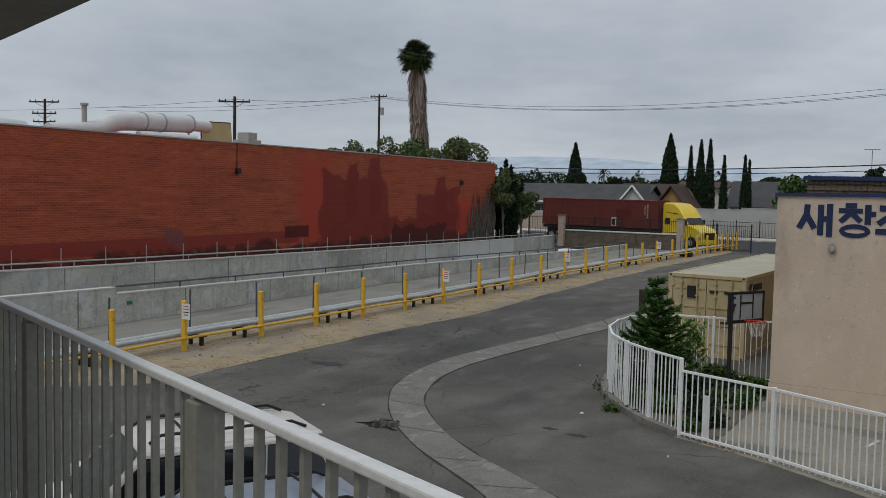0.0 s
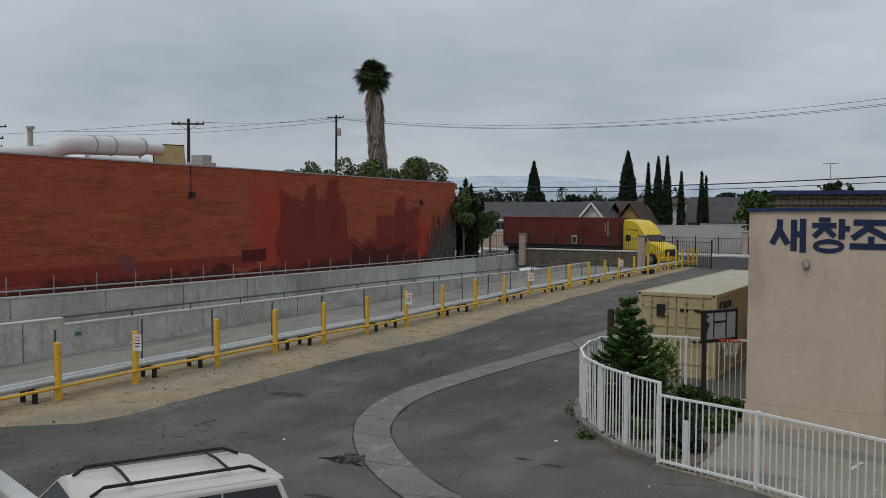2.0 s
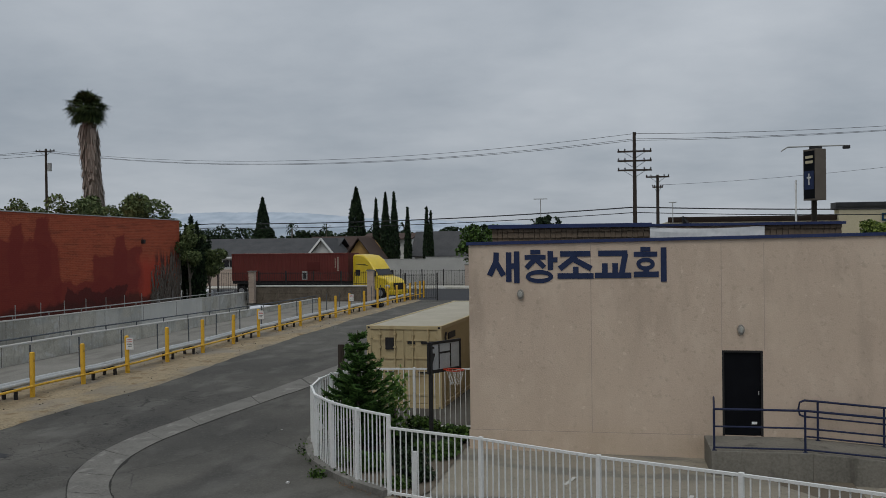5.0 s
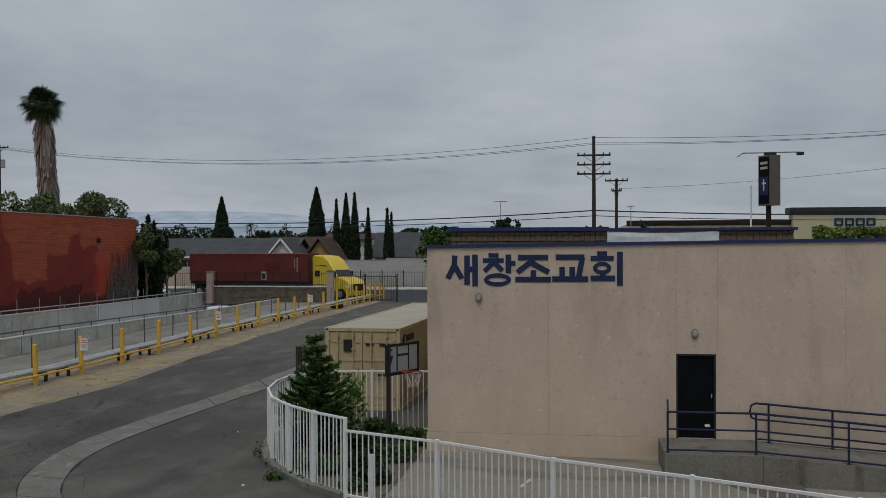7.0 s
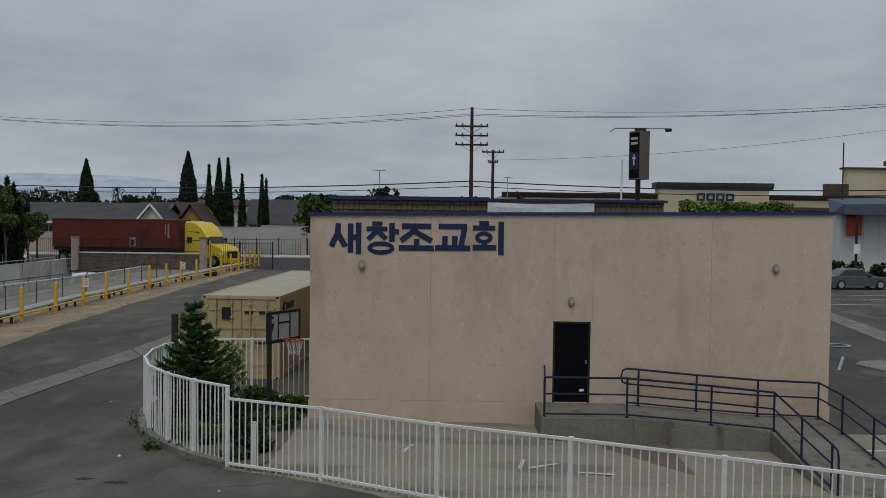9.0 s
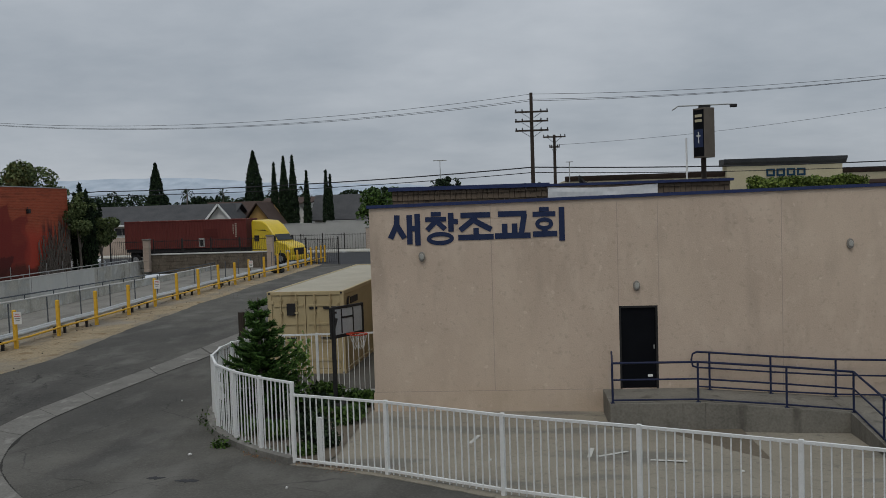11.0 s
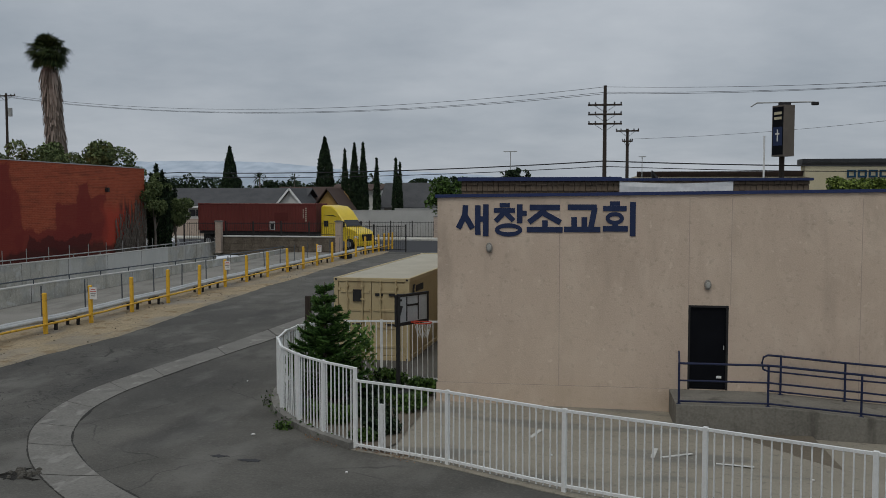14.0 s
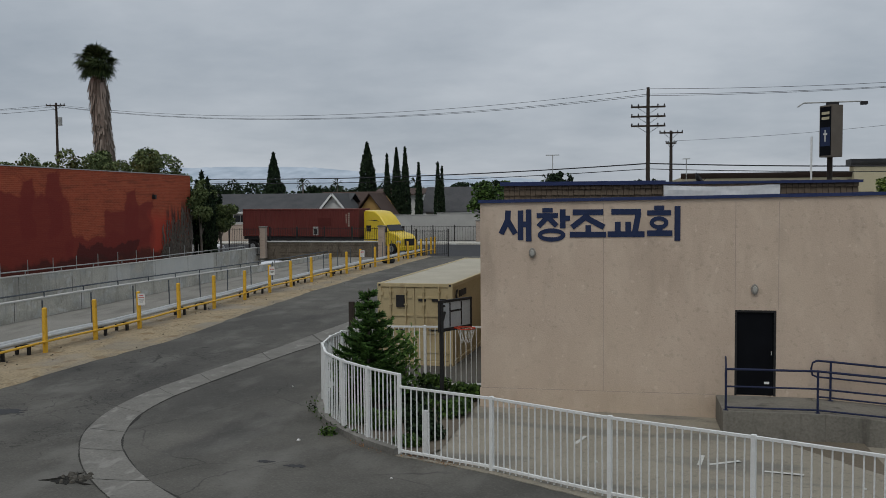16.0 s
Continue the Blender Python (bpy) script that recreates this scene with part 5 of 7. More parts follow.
for y in (0.2, 2.32):
    part("headlight", Geo().box(-0.55, -0.12, y - 0.05, y + 0.14, 1.0, 1.25), LIGHTS, truck, "", 0.04)
    part("mirror", Geo().box(-1.98, -1.88, y - 0.1, y + 0.12, 2.0, 2.5), DARKSTEEL, truck)
for x in (-1.15, -6.4, -7.6, -16.0, -17.2):
    for y0, y1 in ((0.1, 0.42), (2.05, 2.37)):
        w = part("wheel", Geo().tube([(x, y0, 0.5), (x, y0 + 0.04, 0.5), (x, y1 - 0.04, 0.5), (x, y1, 0.5)], 0.5, 22, taper=[0.46, 0.5, 0.5, 0.46]), TYRE, truck, smooth=True)
        part("rim", Geo().tube([(x, y0 - 0.01, 0.5), (x, y0 + 0.03, 0.5)], 0.29, 16), RIM, w)

# the tractor stands turned against its trailer
TURN = pose(-5.3, 1.2, 0, 0, 0, -24) @ pose(5.3, -1.2, 0)
for child in list(truck.children):
    if sum(v.co.x for v in child.data.vertices) / len(child.data.vertices) > -5.3:
        child.matrix_basis = TURN @ child.matrix_basis

# ---- bridge over the channel, pillars, iron fences ----
g = Geo()
bridge = thing("bridge_parapet", "weathered stone parapet of the bridge over the channel", "bridge")
for r in range(5):
    x, z0 = -31.3, -0.2 + r * 0.3
    while x < -20.85:
        w = min(rng.uniform(0.7, 1.3), -20.85 - x)
        d = rng.uniform(0, 0.03)
        part("stone", Geo().box(x + 0.012, x + w - 0.012, 77.9 - d, 78.15, z0 + 0.012, z0 + 0.288), STONE, bridge, bevel=0)
        x += w
part("core", Geo().box(-31.3, -20.85, 77.96, 78.5, -0.2, 1.28), STONE, bridge)
part("coping", Geo().box(-31.4, -20.8, 77.82, 78.55, 1.28, 1.38), COPE, bridge, "pale concrete coping", 0.02)
part("soffit", Geo().box(CH0, CH1, 78.2, 80.5, -0.35, -0.2), GUTTER, bridge)
# added dark sheet stands for the shade inside the culvert
part("culvert_shade_sheet", Geo().box(CH0, CH1, 84, 84.2, -2.6, -0.2), DARKSTEEL, bridge)


def pillar(x, y, w, h, label):
    p = thing("pillar", label, "pillar", pose(x, y, -0.1), "fence pillars")
    n = int(h / 0.22)
    for k in range(n):
        j = rng.uniform(-0.012, 0.012)
        part("block", Geo().box(-w / 2 + j, w / 2 + j, -w / 2, w / 2, k * h / n + 0.006, (k + 1) * h / n - 0.006), BLOCKPINK, p, bevel=0.01)
    part("cap", Geo().box(-w / 2 - 0.06, w / 2 + 0.06, -w / 2 - 0.06, w / 2 + 0.06, h, h + 0.1), GUTTER, p, "", 0.02)


pillar(-31.23, 77.6, 0.50, 2.68, "square block pillar at the bridge's end")
pillar(-20.57, 77.6, 0.52, 2.72, "square pinkish block pillar beside the iron gate")


def iron_fence(label, x0, x1, y, z0, z1, step=0.16, every=2.4, name="iron_fence", category="fence"):
    f = thing(name, label, category, None, "black iron fences")
    for z in (z0 + 0.12, z1 - 0.12):
        part("rail", Geo().box(x0, x1, y - 0.02, y + 0.02, z - 0.02, z + 0.02), DARKSTEEL, f)
    n = int((x1 - x0) / step)
    me = Geo().box(-0.011, 0.011, -0.011, 0.011, z0, z1).mesh("bar", DARKSTEEL)
    for k in range(n + 1):
        part("bar", me, DARKSTEEL, f, at=pose(x0 + (x1 - x0) * k / n, y, 0))
    m = max(1, round((x1 - x0) / every))
    for k in range(m + 1):
        x = x0 + (x1 - x0) * k / m
        part("post", Geo().box(x - 0.05, x + 0.05, y - 0.05, y + 0.05, z0 - 0.1, z1 + 0.08), DARKSTEEL, f)
    return f


iron_fence("black iron picket fence on the bridge parapet", -30.9, -20.9, 78.3, 1.38, 2.55)
iron_fence("closed black iron gate beside the brick building", -34.5, -31.55, 77.8, 0.1, 2.55, name="iron_gate", category="gate")
iron_fence("black iron sliding gate behind the bollards", -20.75, -15.15, 79.3, 0.1, 2.3, name="iron_gate", category="gate")

# walls along the far side of the street
wall_a = thing("block_wall", "low pinkish block wall in front of the houses", "wall")
part("wall", Geo().box(-75, -28.7, 104, 104.25, 0, 2.0), BLOCKPINK, wall_a)
part("cap", Geo().box(-75, -28.7, 103.96, 104.29, 2.0, 2.08), BLOCKPINK, wall_a)
wall_b = thing("block_wall", "tall grey block wall across the street", "wall")
for k, (x0, x1, z) in enumerate(((-27.0, -21.4, 3.05), (-21.4, -12.0, 3.25), (-12.0, 3.0, 3.25), (3.0, 24.0, 3.0))):
    part("wall", Geo().box(x0, x1, 105, 105.25, 0, z), BLOCKGREY, wall_b)
    part("cap", Geo().box(x0, x1, 104.96, 105.29, z, z + 0.07), BLOCKGREY, wall_b)
for x in (-28.5, -16.3, -26.6):
    pillar(x, 103.4, 0.6, 2.5, "square block pillar along the far pavement")
iron_fence("grey iron fence across the street", -26.4, -16.6, 103.3, 0.1, 1.9, 0.3)
iron_fence("black iron gate across the street", -15.9, -12.5, 103.3, 0.1, 1.9, 0.3, name="iron_gate", category="gate")


# ---- houses ----
def window(parent, x, y, z, w, h, mat_frame):
    wdw = part("window", Geo().box(x - w / 2 - 0.08, x + w / 2 + 0.08, y - 0.06, y, z - 0.08, z + h + 0.08), mat_frame, parent)
    for k in (0, 1):
        x0 = x - w / 2 + k * w / 2
        part("pane", Geo().box(x0 + 0.03, x0 + w / 2 - 0.03, y - 0.075, y - 0.062, z, z + h), WINDOW, wdw)


def gable_roof(x0, x1, y0, y1, z_eave, z_ridge, along_x=True, thick=0.15):
    g = Geo()
    if along_x:
        ym = (y0 + y1) / 2
        for a, b in ((y0, ym), (y1, ym)):
            g.hexa([(x0, a, z_eave - thick), (x1, a, z_eave - thick), (x1, b, z_ridge - thick), (x0, b, z_ridge - thick), (x0, a, z_eave), (x1, a, z_eave), (x1, b, z_ridge), (x0, b, z_ridge)])
    else:
        xm = (x0 + x1) / 2
        for a, b in ((x0, xm), (x1, xm)):
            g.hexa([(a, y0, z_eave - thick), (a, y1, z_eave - thick), (b, y1, z_ridge - thick), (b, y0, z_ridge - thick), (a, y0, z_eave), (a, y1, z_eave), (b, y1, z_ridge), (b, y0, z_ridge)])
    return g


white_house = thing("house", "white stucco house with a grey shingle roof", "house")
part("wall", Geo().box(-62, -36.0, 118, 127, -0.2, 3.2), HOUSEWHITE, white_house)
part("roof", gable_roof(-62.6, -36.2, 117.2, 127.8, 3.35, 5.75), ROOFGREY, white_house, "grey shingle roof")
part("fascia", Geo().box(-62.6, -39.2, 117.12, 117.2, 3.14, 3.36), WHITEPAINT, white_house)
part("wing", Geo().prism([(-38.75, -0.2), (-35.4, -0.2), (-35.4, 3.45), (-37.08, 5.40), (-38.75, 3.45)], 115.5, 121, lambda a, b, c: (a, c, b)), HOUSEWHITE, white_house)
part("wing_roof", gable_roof(-39.1, -35.05, 115.0, 122.4, 3.25, 5.68, False), ROOFGREY, white_house, "grey shingle gable roof")
for xa, xb in ((-39.12, -37.08), (-35.04, -37.08)):
    part("bargeboard", Geo().beam((xa, 114.95, 3.16), (xb, 114.95, 5.60), 0.06, 0.24), WHITEPAINT, white_house)
for x, w in ((-50.8, 1.9), (-57.5, 1.8)):
    window(white_house, x, 118, 2.0, w, 0.9, WHITEPAINT)
for x in (-38.2, -37.05, -35.95):
    window(white_house, x, 115.5, 1.95, 0.5, 0.85, WHITEPAINT)
part("vent", Geo().box(-46.9, -45.4, 117.9, 118.0, 2.9, 3.12), DARKSTEEL, white_house)
ORANGE = material("ochre gable boards", (0.36, 0.22, 0.075), (0.46, 0.29, 0.11), 0.85, 1, 15, 0.2)
brown_house = thing("house", "house with a brown shingle roof and ochre gable", "house")
part("wall", Geo().prism([(-35.3, -0.2), (-32.1, -0.2), (-32.1, 3.2), (-33.72, 5.4), (-35.3, 3.2)], 121, 131, lambda a, b, c: (a, c, b)), ORANGE, brown_house)
part("rear_wall", Geo().box(-42, -33, 124, 132, -0.2, 3.2), HOUSEWHITE, brown_house)
part("roof", gable_roof(-42.5, -33.6, 122.5, 133, 3.4, 5.95), ROOFBROWN, brown_house, "brown shingle roof")
part("gable_roof", gable_roof(-36.0, -31.45, 120.4, 128, 2.75, 5.75, False), ROOFBROWN, brown_house, "brown gable roof")
window(brown_house, -33.5, 121, 1.2, 1.0, 1.2, WHITEPAINT)
tall_house = thing("house", "two storey white house behind the cypress trees", "house")
part("wall", Geo().box(-38.2, -31, 140, 148, -0.2, 5.6), HOUSEWHITE, tall_house)
part("roof", gable_roof(-38.7, -30.5, 139.4, 148.6, 5.6, 6.5), ROOFBROWN, tall_house)
window(tall_house, -36.6, 140, 3.9, 1.2, 1.4, DARKSTEEL)
dark_house = thing("house", "low house with a dark shingle roof", "house")
part("wall", Geo().box(-29, -17, 134, 142, -0.2, 3.0), BLOCKGREY, dark_house)
part("roof", gable_roof(-29.6, -16.4, 133.2, 142.8, 3.0, 6.6), ROOFGREY, dark_house)

# ---- store building and neighbours beyond the church ----
store = thing("store_building", "long cream stucco store with a dark cornice", "building")
part("wall", Geo().box(6.0, 62, 110, 135, -0.2, 7.1), CREAM, store)
part("cornice", Geo().prism([(109.95, 6.9), (109.6, 7.25), (109.45, 7.5), (110.3, 7.5), (110.3, 6.9)], 5.8, 62, lambda a, b, c: (c, a, b)), ROOFBROWN, store, "dark brown cornice")
part("entrance_block", Geo().box(23.9, 36.6, 108.8, 111, -0.2, 8.35), CREAM, store, "pale raised entrance block")
part("entrance_cornice", Geo().prism([(108.78, 8.05), (108.4, 8.4), (108.2, 8.8), (111, 8.8), (111, 8.05)], 23.5, 37.0, lambda a, b, c: (c, a, b)), ROOFGREY, store, "dark grey cornice")
part("red_bay", Geo().box(39.5, 43.2, 109.3, 110, -0.2, 5.6), material("brick red stucco", (0.22, 0.075, 0.045), (0.29, 0.10, 0.06), 0.9, 1, 12, 0.2), store, "brick red bay")
part("bay_cornice", Geo().box(38.9, 43.8, 109.0, 110, 5.6, 6.1), ROOFBROWN, store, "", 0.1)
part("tower", Geo().box(46.8, 62, 112, 113.2, 7.1, 10.7), CREAM, store)
part("tower_cap", Geo().box(46.4, 62, 111.7, 113.2, 10.7, 10.95), ROOFBROWN, store)
part("upper_tower", Geo().box(52.2, 66, 110.5, 113.2, 7.1, 11.2), CREAM, store)
part("upper_cap", Geo().box(51.6, 66, 110.0, 113.2, 11.2, 11.8), ROOFBROWN, store, "", 0.1)
part("red_tower", Geo().box(54.5, 62, 109.8, 111, 7.1, 9.8), BRICK, store)
part("stub", Geo().box(44.0, 46.4, 110.4, 112, 7.4, 8.9), ROOFBROWN, store)
SIGNBLUE = material("teal blue sign letters", (0.006, 0.035, 0.075), (0.012, 0.055, 0.105), 0.4, 3, 30, 0)
logo = thing("store_sign", "blue sign shapes on the store front", "sign")
for k in range(4):
    x = 28.25 + k * 1.12
    q = Geo()
    q.box(x, x + 0.22, 108.65, 108.8, 6.75, 7.6).box(x + 0.72, x + 0.94, 108.65, 108.8, 6.75, 7.6).box(x + 0.22, x + 0.72, 108.65, 108.8, 7.38, 7.6).box(x + 0.22, x + 0.72, 108.65, 108.8, 6.75, 6.97)
    part("shape", q, SIGNBLUE, logo, bevel=0.04)
# white panelled building
EYE0 = Vector((0, 0.4, 5.0))
AFAR = Matrix.Translation(EYE0) @ Matrix.Scale(1.42, 4) @ Matrix.Translation(-EYE0)
panelled = thing("panelled_building", "white panelled building with a deep navy eave", "building", AFAR)
part("wall", Geo().box(25.5, 60, 62, 75, -0.2, 5.3), PANEL, panelled)
for k in range(16):
    x = 25.6 + k * 1.05 + (0.35 if k % 3 else 0)
    part("batten", Geo().box(x, x + 0.06, 61.95, 62.0, 0.1, 5.2), PANEL, panelled)
SLATE = material("slate blue metal eave", (0.055, 0.07, 0.10), (0.085, 0.105, 0.14), 0.6, 2, 20, 0.1)
part("eave", Geo().hexa([(25.0, 60.2, 5.2), (60, 60.2, 5.2), (60, 62.5, 5.2), (25.0, 62.5, 5.2), (25.0, 60.3, 5.85), (60, 60.3, 6.3), (60, 66, 7.2), (26.2, 66, 6.3)]), SLATE, panelled, "slate blue metal eave")
part("red_box", Geo().box(25.85, 26.75, 61.6, 61.95, 3.85, 5.15), RED, panelled, "red wall cabinet", 0.05)
pole_b = thing("sign_post", "dark post with a small white box", "post", pose(32.6, 76.0, 0))
part("pole", Geo().tube([(0, 0, -0.1), (0, 0, 5.25)], 0.11, 8), DARKSTEEL, pole_b)
part("box", Geo().box(-0.25, 0.25, -0.2, -0.1, 2.1, 2.9), WHITEPAINT, pole_b, "white box")
flag = tagged(part("flagpole", Geo().tube([(37.6, 91, 0), (37.6, 91, 12.2)], 0.06, 6), DARKSTEEL), "thin dark mast over the panelled building", "mast")
vent_hood = thing("roof_equipment", "grey metal cooling unit on the church roof", "roof unit", pose(5.0, 31.5, 4.55))
part("casing", Geo().box(0, 1.1, 0, 0.8, 0, 0.62), GREYPAINT, vent_hood, "", 0.02)
for k in range(5):
    part("louvre", Geo().box(0.05, 0.5, -0.02, 0.0, 0.1 + k * 0.09, 0.15 + k * 0.09), DARKSTEEL, vent_hood)
part("dark_unit", Geo().box(1.15, 2.4, 0, 0.8, 0, 0.6), DARKSTEEL, vent_hood, "dark cover", 0.02)
# painted lines of the parking lot
LINE = material("worn white line paint", (0.42, 0.42, 0.40), (0.62, 0.62, 0.59), 0.8, 3, 40, 0)
lines = [((9.7, 22.3), (13.5, 22.4)), ((10.2, 19.5), (14, 19.6)), ((21, 55), (30, 55)), ((22, 58), (31, 58)), ((23, 61), (30, 60.5)), ((26, 50), (36, 49)), ((25, 47), (36, 45.5))]
for (xa, ya), (xb, yb) in lines:
    tagged(part("lot_line", Geo().beam((xa, ya, park_z(xa, ya) + 0.022), (xb, yb, park_z(xb, yb) + 0.022), 0.10, 0.012), LINE), "worn white parking line on asphalt", "road marking", "parking lines", "structure")
tagged(part("concrete_swale", Geo().hexa([(17.2, 24.5, -0.7), (18.6, 24.5, -0.7), (20.6, 52, -0.4), (19.4, 52, -0.4), (17.2, 24.5, park_z(17, 24.5) + 0.02), (18.6, 24.5, park_z(18, 24.5) + 0.02), (20.6, 52, park_z(20, 52) + 0.02), (19.4, 52, park_z(20, 52) + 0.02)]), GUTTER), "pale concrete swale crossing the parking lot", "gutter", "", "structure")
PALE = material("pale worn slab", (0.17, 0.165, 0.15), (0.27, 0.26, 0.24), 0.9, 1.5, 20, 0.2)
BLUELINE = material("worn light blue paint", (0.20, 0.30, 0.36), (0.32, 0.42, 0.47), 0.8, 4, 40, 0)
prng = random.Random(12)
slab_pts = [(x + prng.uniform(-0.15, 0.15), y + prng.uniform(-0.15, 0.15)) for x, y in ((14.7, 34.4), (15.2, 33.0), (15.9, 32.3), (16.5, 33.0), (16.6, 34.6), (16.1, 35.4), (15.3, 35.2))]
structure("concrete_patch", Geo().prism(slab_pts, park_z(15.6, 34) - 0.1, park_z(15.6, 34) + 0.05, lambda a, b, c: (a, b, c)), PALE, "pale concrete patch in the parking lot", "road patch")
tagged(part("lot_line", Geo().beam((14.2, 31.0, park_z(14.2, 31) + 0.025), (17.6, 30.4, park_z(17.6, 30.4) + 0.025), 0.10, 0.012), BLUELINE), "worn light blue parking line on asphalt", "road marking", "parking lines", "structure")
tagged(part("lot_line", Geo().beam((13.6, 33.2, park_z(13.6, 33.2) + 0.025), (15.0, 36.2, park_z(15, 36.2) + 0.025), 0.10, 0.012), BLUELINE), "worn light blue parking line on asphalt", "road marking", "parking lines", "structure")
g = Geo()
circle = [(0.55 * math.cos(a), 0.55 * math.sin(a)) for a in np.linspace(0, 2 * math.pi, 21)]
for (xa, ya), (xb, yb) in zip(circle, circle[1:]):
    g.poly([(xa, ya, 0), (xb, yb, 0), (xb * 0.72, yb * 0.72, 0), (xa * 0.72, ya * 0.72, 0)])
tagged(part("lot_ring", g, BLUELINE, at=pose(15.97, 39.1, park_z(15.97, 39.1) + 0.03)), "worn light blue ring painted on asphalt", "road marking", "", "structure")
for x, y, a in ((-1.0, 20.7, 75), (1.41, 19.5, 80), (1.85, 19.4, 30), (2.88, 18.95, -10)):
    tagged(part("lot_line", Geo().box(-0.35, 0.35, -0.04, 0.04, 0, 0.008), LINE, at=pose(x, y, lot_z(x, y) + 0.018, 0, 0, a)), "short worn white mark on pale concrete", "road marking", "yard marks", "structure")
for k, (x, y) in enumerate(((24.5, 57.2), (27.5, 57.4), (30.5, 57.6), (10.6, 20.9), (11.4, 18.1))):
    tagged(part("wheel_stop", Geo().prism([(-0.09, 0), (0.09, 0), (0.06, 0.12), (-0.06, 0.12)], -0.9, 0.9, lambda a, b, c: (c, a, b)), GUTTER, None, "", 0.01, at=pose(x, y, park_z(x, y) + 0.012, 0, 0, -38 if y < 25 else 0)), "grey concrete wheel stop in the lot", "wheel stop", "wheel stops")

# ---- pole sign ----
psign = thing("pole_sign", "tall two-sided pole sign with a blue panel", "sign", pose(11.75, 60, 0, 0, 0, 0))
part("pole", Geo().tube([(0.05, 0.3, -0.1), (0.05, 0.3, 7.4)], 0.16, 12), WOODPOLE, psign)
part("cabinet", Geo().hexa([(-0.62, 0.0, 7.25), (-0.1, -0.9, 7.25), (0.58, -0.55, 7.25), (0.1, 0.4, 7.25), (-0.62, 0.0, 10.3), (-0.1, -0.9, 10.3), (0.58, -0.55, 10.3), (0.1, 0.4, 10.3)]), material("bronze sign casing", (0.10, 0.085, 0.07), (0.15, 0.13, 0.11), 0.6, 2, 30, 0.05), psign, "bronze casing", 0.02)
fa, fb = Vector((-0.62, 0.0, 0)), Vector((-0.1, -0.9, 0))
fn = Vector((-0.87, -0.5, 0)) * 0.012


def on_face(name, u0, u1, z0, z1, mat, out, label=""):
    a, b = fa.lerp(fb, u0) + fn * out, fa.lerp(fb, u1) + fn * out
    up_ = Vector((0, 0, 1))
    part(name, Geo().hexa([a + up_ * z0, b + up_ * z0, b + up_ * z0 - fn, a + up_ * z0 - fn, a + up_ * z1, b + up_ * z1, b + up_ * z1 - fn, a + up_ * z1 - fn]), mat, psign, label)


on_face("face", 0.06, 0.94, 7.35, 10.2, BLACKDOOR, 1, "dark sign face")
on_face("blue_panel", 0.12, 0.88, 7.9, 9.0, NAVY, 2, "blue panel with a white cross")
on_face("cross_upright", 0.46, 0.54, 8.15, 8.85, SIGNWHITE, 3)
on_face("cross_arm", 0.34, 0.66, 8.55, 8.65, SIGNWHITE, 3)
for z in (9.75, 9.45):
    on_face("print", 0.2, 0.8, z, z + 0.16, CREAM, 2, "pale unreadable print")
part("lamp_arm", Geo().tube([(-1.9, -0.2, 10.25), (-1.55, -0.2, 10.48), (1.5, -0.2, 10.5), (1.8, -0.2, 10.48)], 0.045, 6), GREYPAINT, psign)
part("lamp_head", Geo().box(1.6, 2.0, -0.35, -0.05, 10.3, 10.5), DARKSTEEL, psign, "", 0.04)
part("bracket", Geo().box(-0.3, 0.4, -0.3, -0.1, 10.3, 10.5), DARKSTEEL, psign)


# ---- utility poles and wires ----
def utility_pole(x, y, h, arms, label, yaw=0, transformer=False, lean=0.0):
    p = thing("utility_pole", label, "utility pole", pose(x, y, -0.2, 0, lean, yaw), "utility poles")
    part("pole", Geo().tube([(0, 0, 0), (0, 0, h + 0.2)], 0.16, 10, taper=[0.19, 0.12]), WOODPOLE, p, smooth=True)
    for z, w in arms:
        arm = part("crossarm", Geo().box(-w / 2, w / 2, -0.2, -0.08, z + 0.14, z + 0.27), WOODPOLE, p)
        for u in (-0.47, -0.28, 0.28, 0.47):
            part("insulator", Geo().tube([(u * w, -0.14, z + 0.27), (u * w, -0.14, z + 0.36), (u * w, -0.14, z + 0.42)], 0.05, 8, taper=[0.035, 0.06, 0.03]), DARKSTEEL, arm)
        for s in (-1, 1):
            part("brace", Geo().beam((s * w * 0.3, -0.12, z + 0.14), (0, -0.12, z - 0.35), 0.03, 0.03), DARKSTEEL, p)
    if transformer:
        part("transformer", Geo().tube([(0.42, 0, h - 2.3), (0.42, 0, h - 1.4)], 0.24, 12), GREYPAINT, p, "grey transformer can")
    return p


utility_pole(1.4, 72, 13.05, ((11.6, 2.5), (10.9, 2.5), (10.2, 2.5)), "dark wooden utility pole with three crossarms")
utility_pole(3.62, 85, 10.7, ((10.5, 2.0), (9.6, 0.9)), "dark wooden utility pole with one crossarm")
utility_pole(-62.4, 95, 15.9, ((15.6, 2.3),), "dark wooden utility pole behind the brick building", 0, True)
utility_pole(-53.8, 60, 12.15, ((11.7, 2.7),), "dark wooden utility pole behind the roof ducts", 25)
utility_pole(-77.9, 60, 12.6, ((12.3, 3.0), (11.2, 2.4), (10.4, 2.2)), "distant wooden utility pole with three crossarms", 25)
utility_pole(36.5, 75, 14.25, ((14.0, 1.9),), "dark wooden utility pole behind the panelled building", 10, True)


def wire(name, a, b, sag, label, r=0.015):
    a, b = Vector(a), Vector(b)
    pts = [a.lerp(b, t) - Vector((0, 0, sag * 4 * t * (1 - t))) for t in np.linspace(0, 1, 25)]
    tagged(part(name, Geo().tube(pts, r, 5, caps=False), WIRE), label, "cable", "overhead wires")


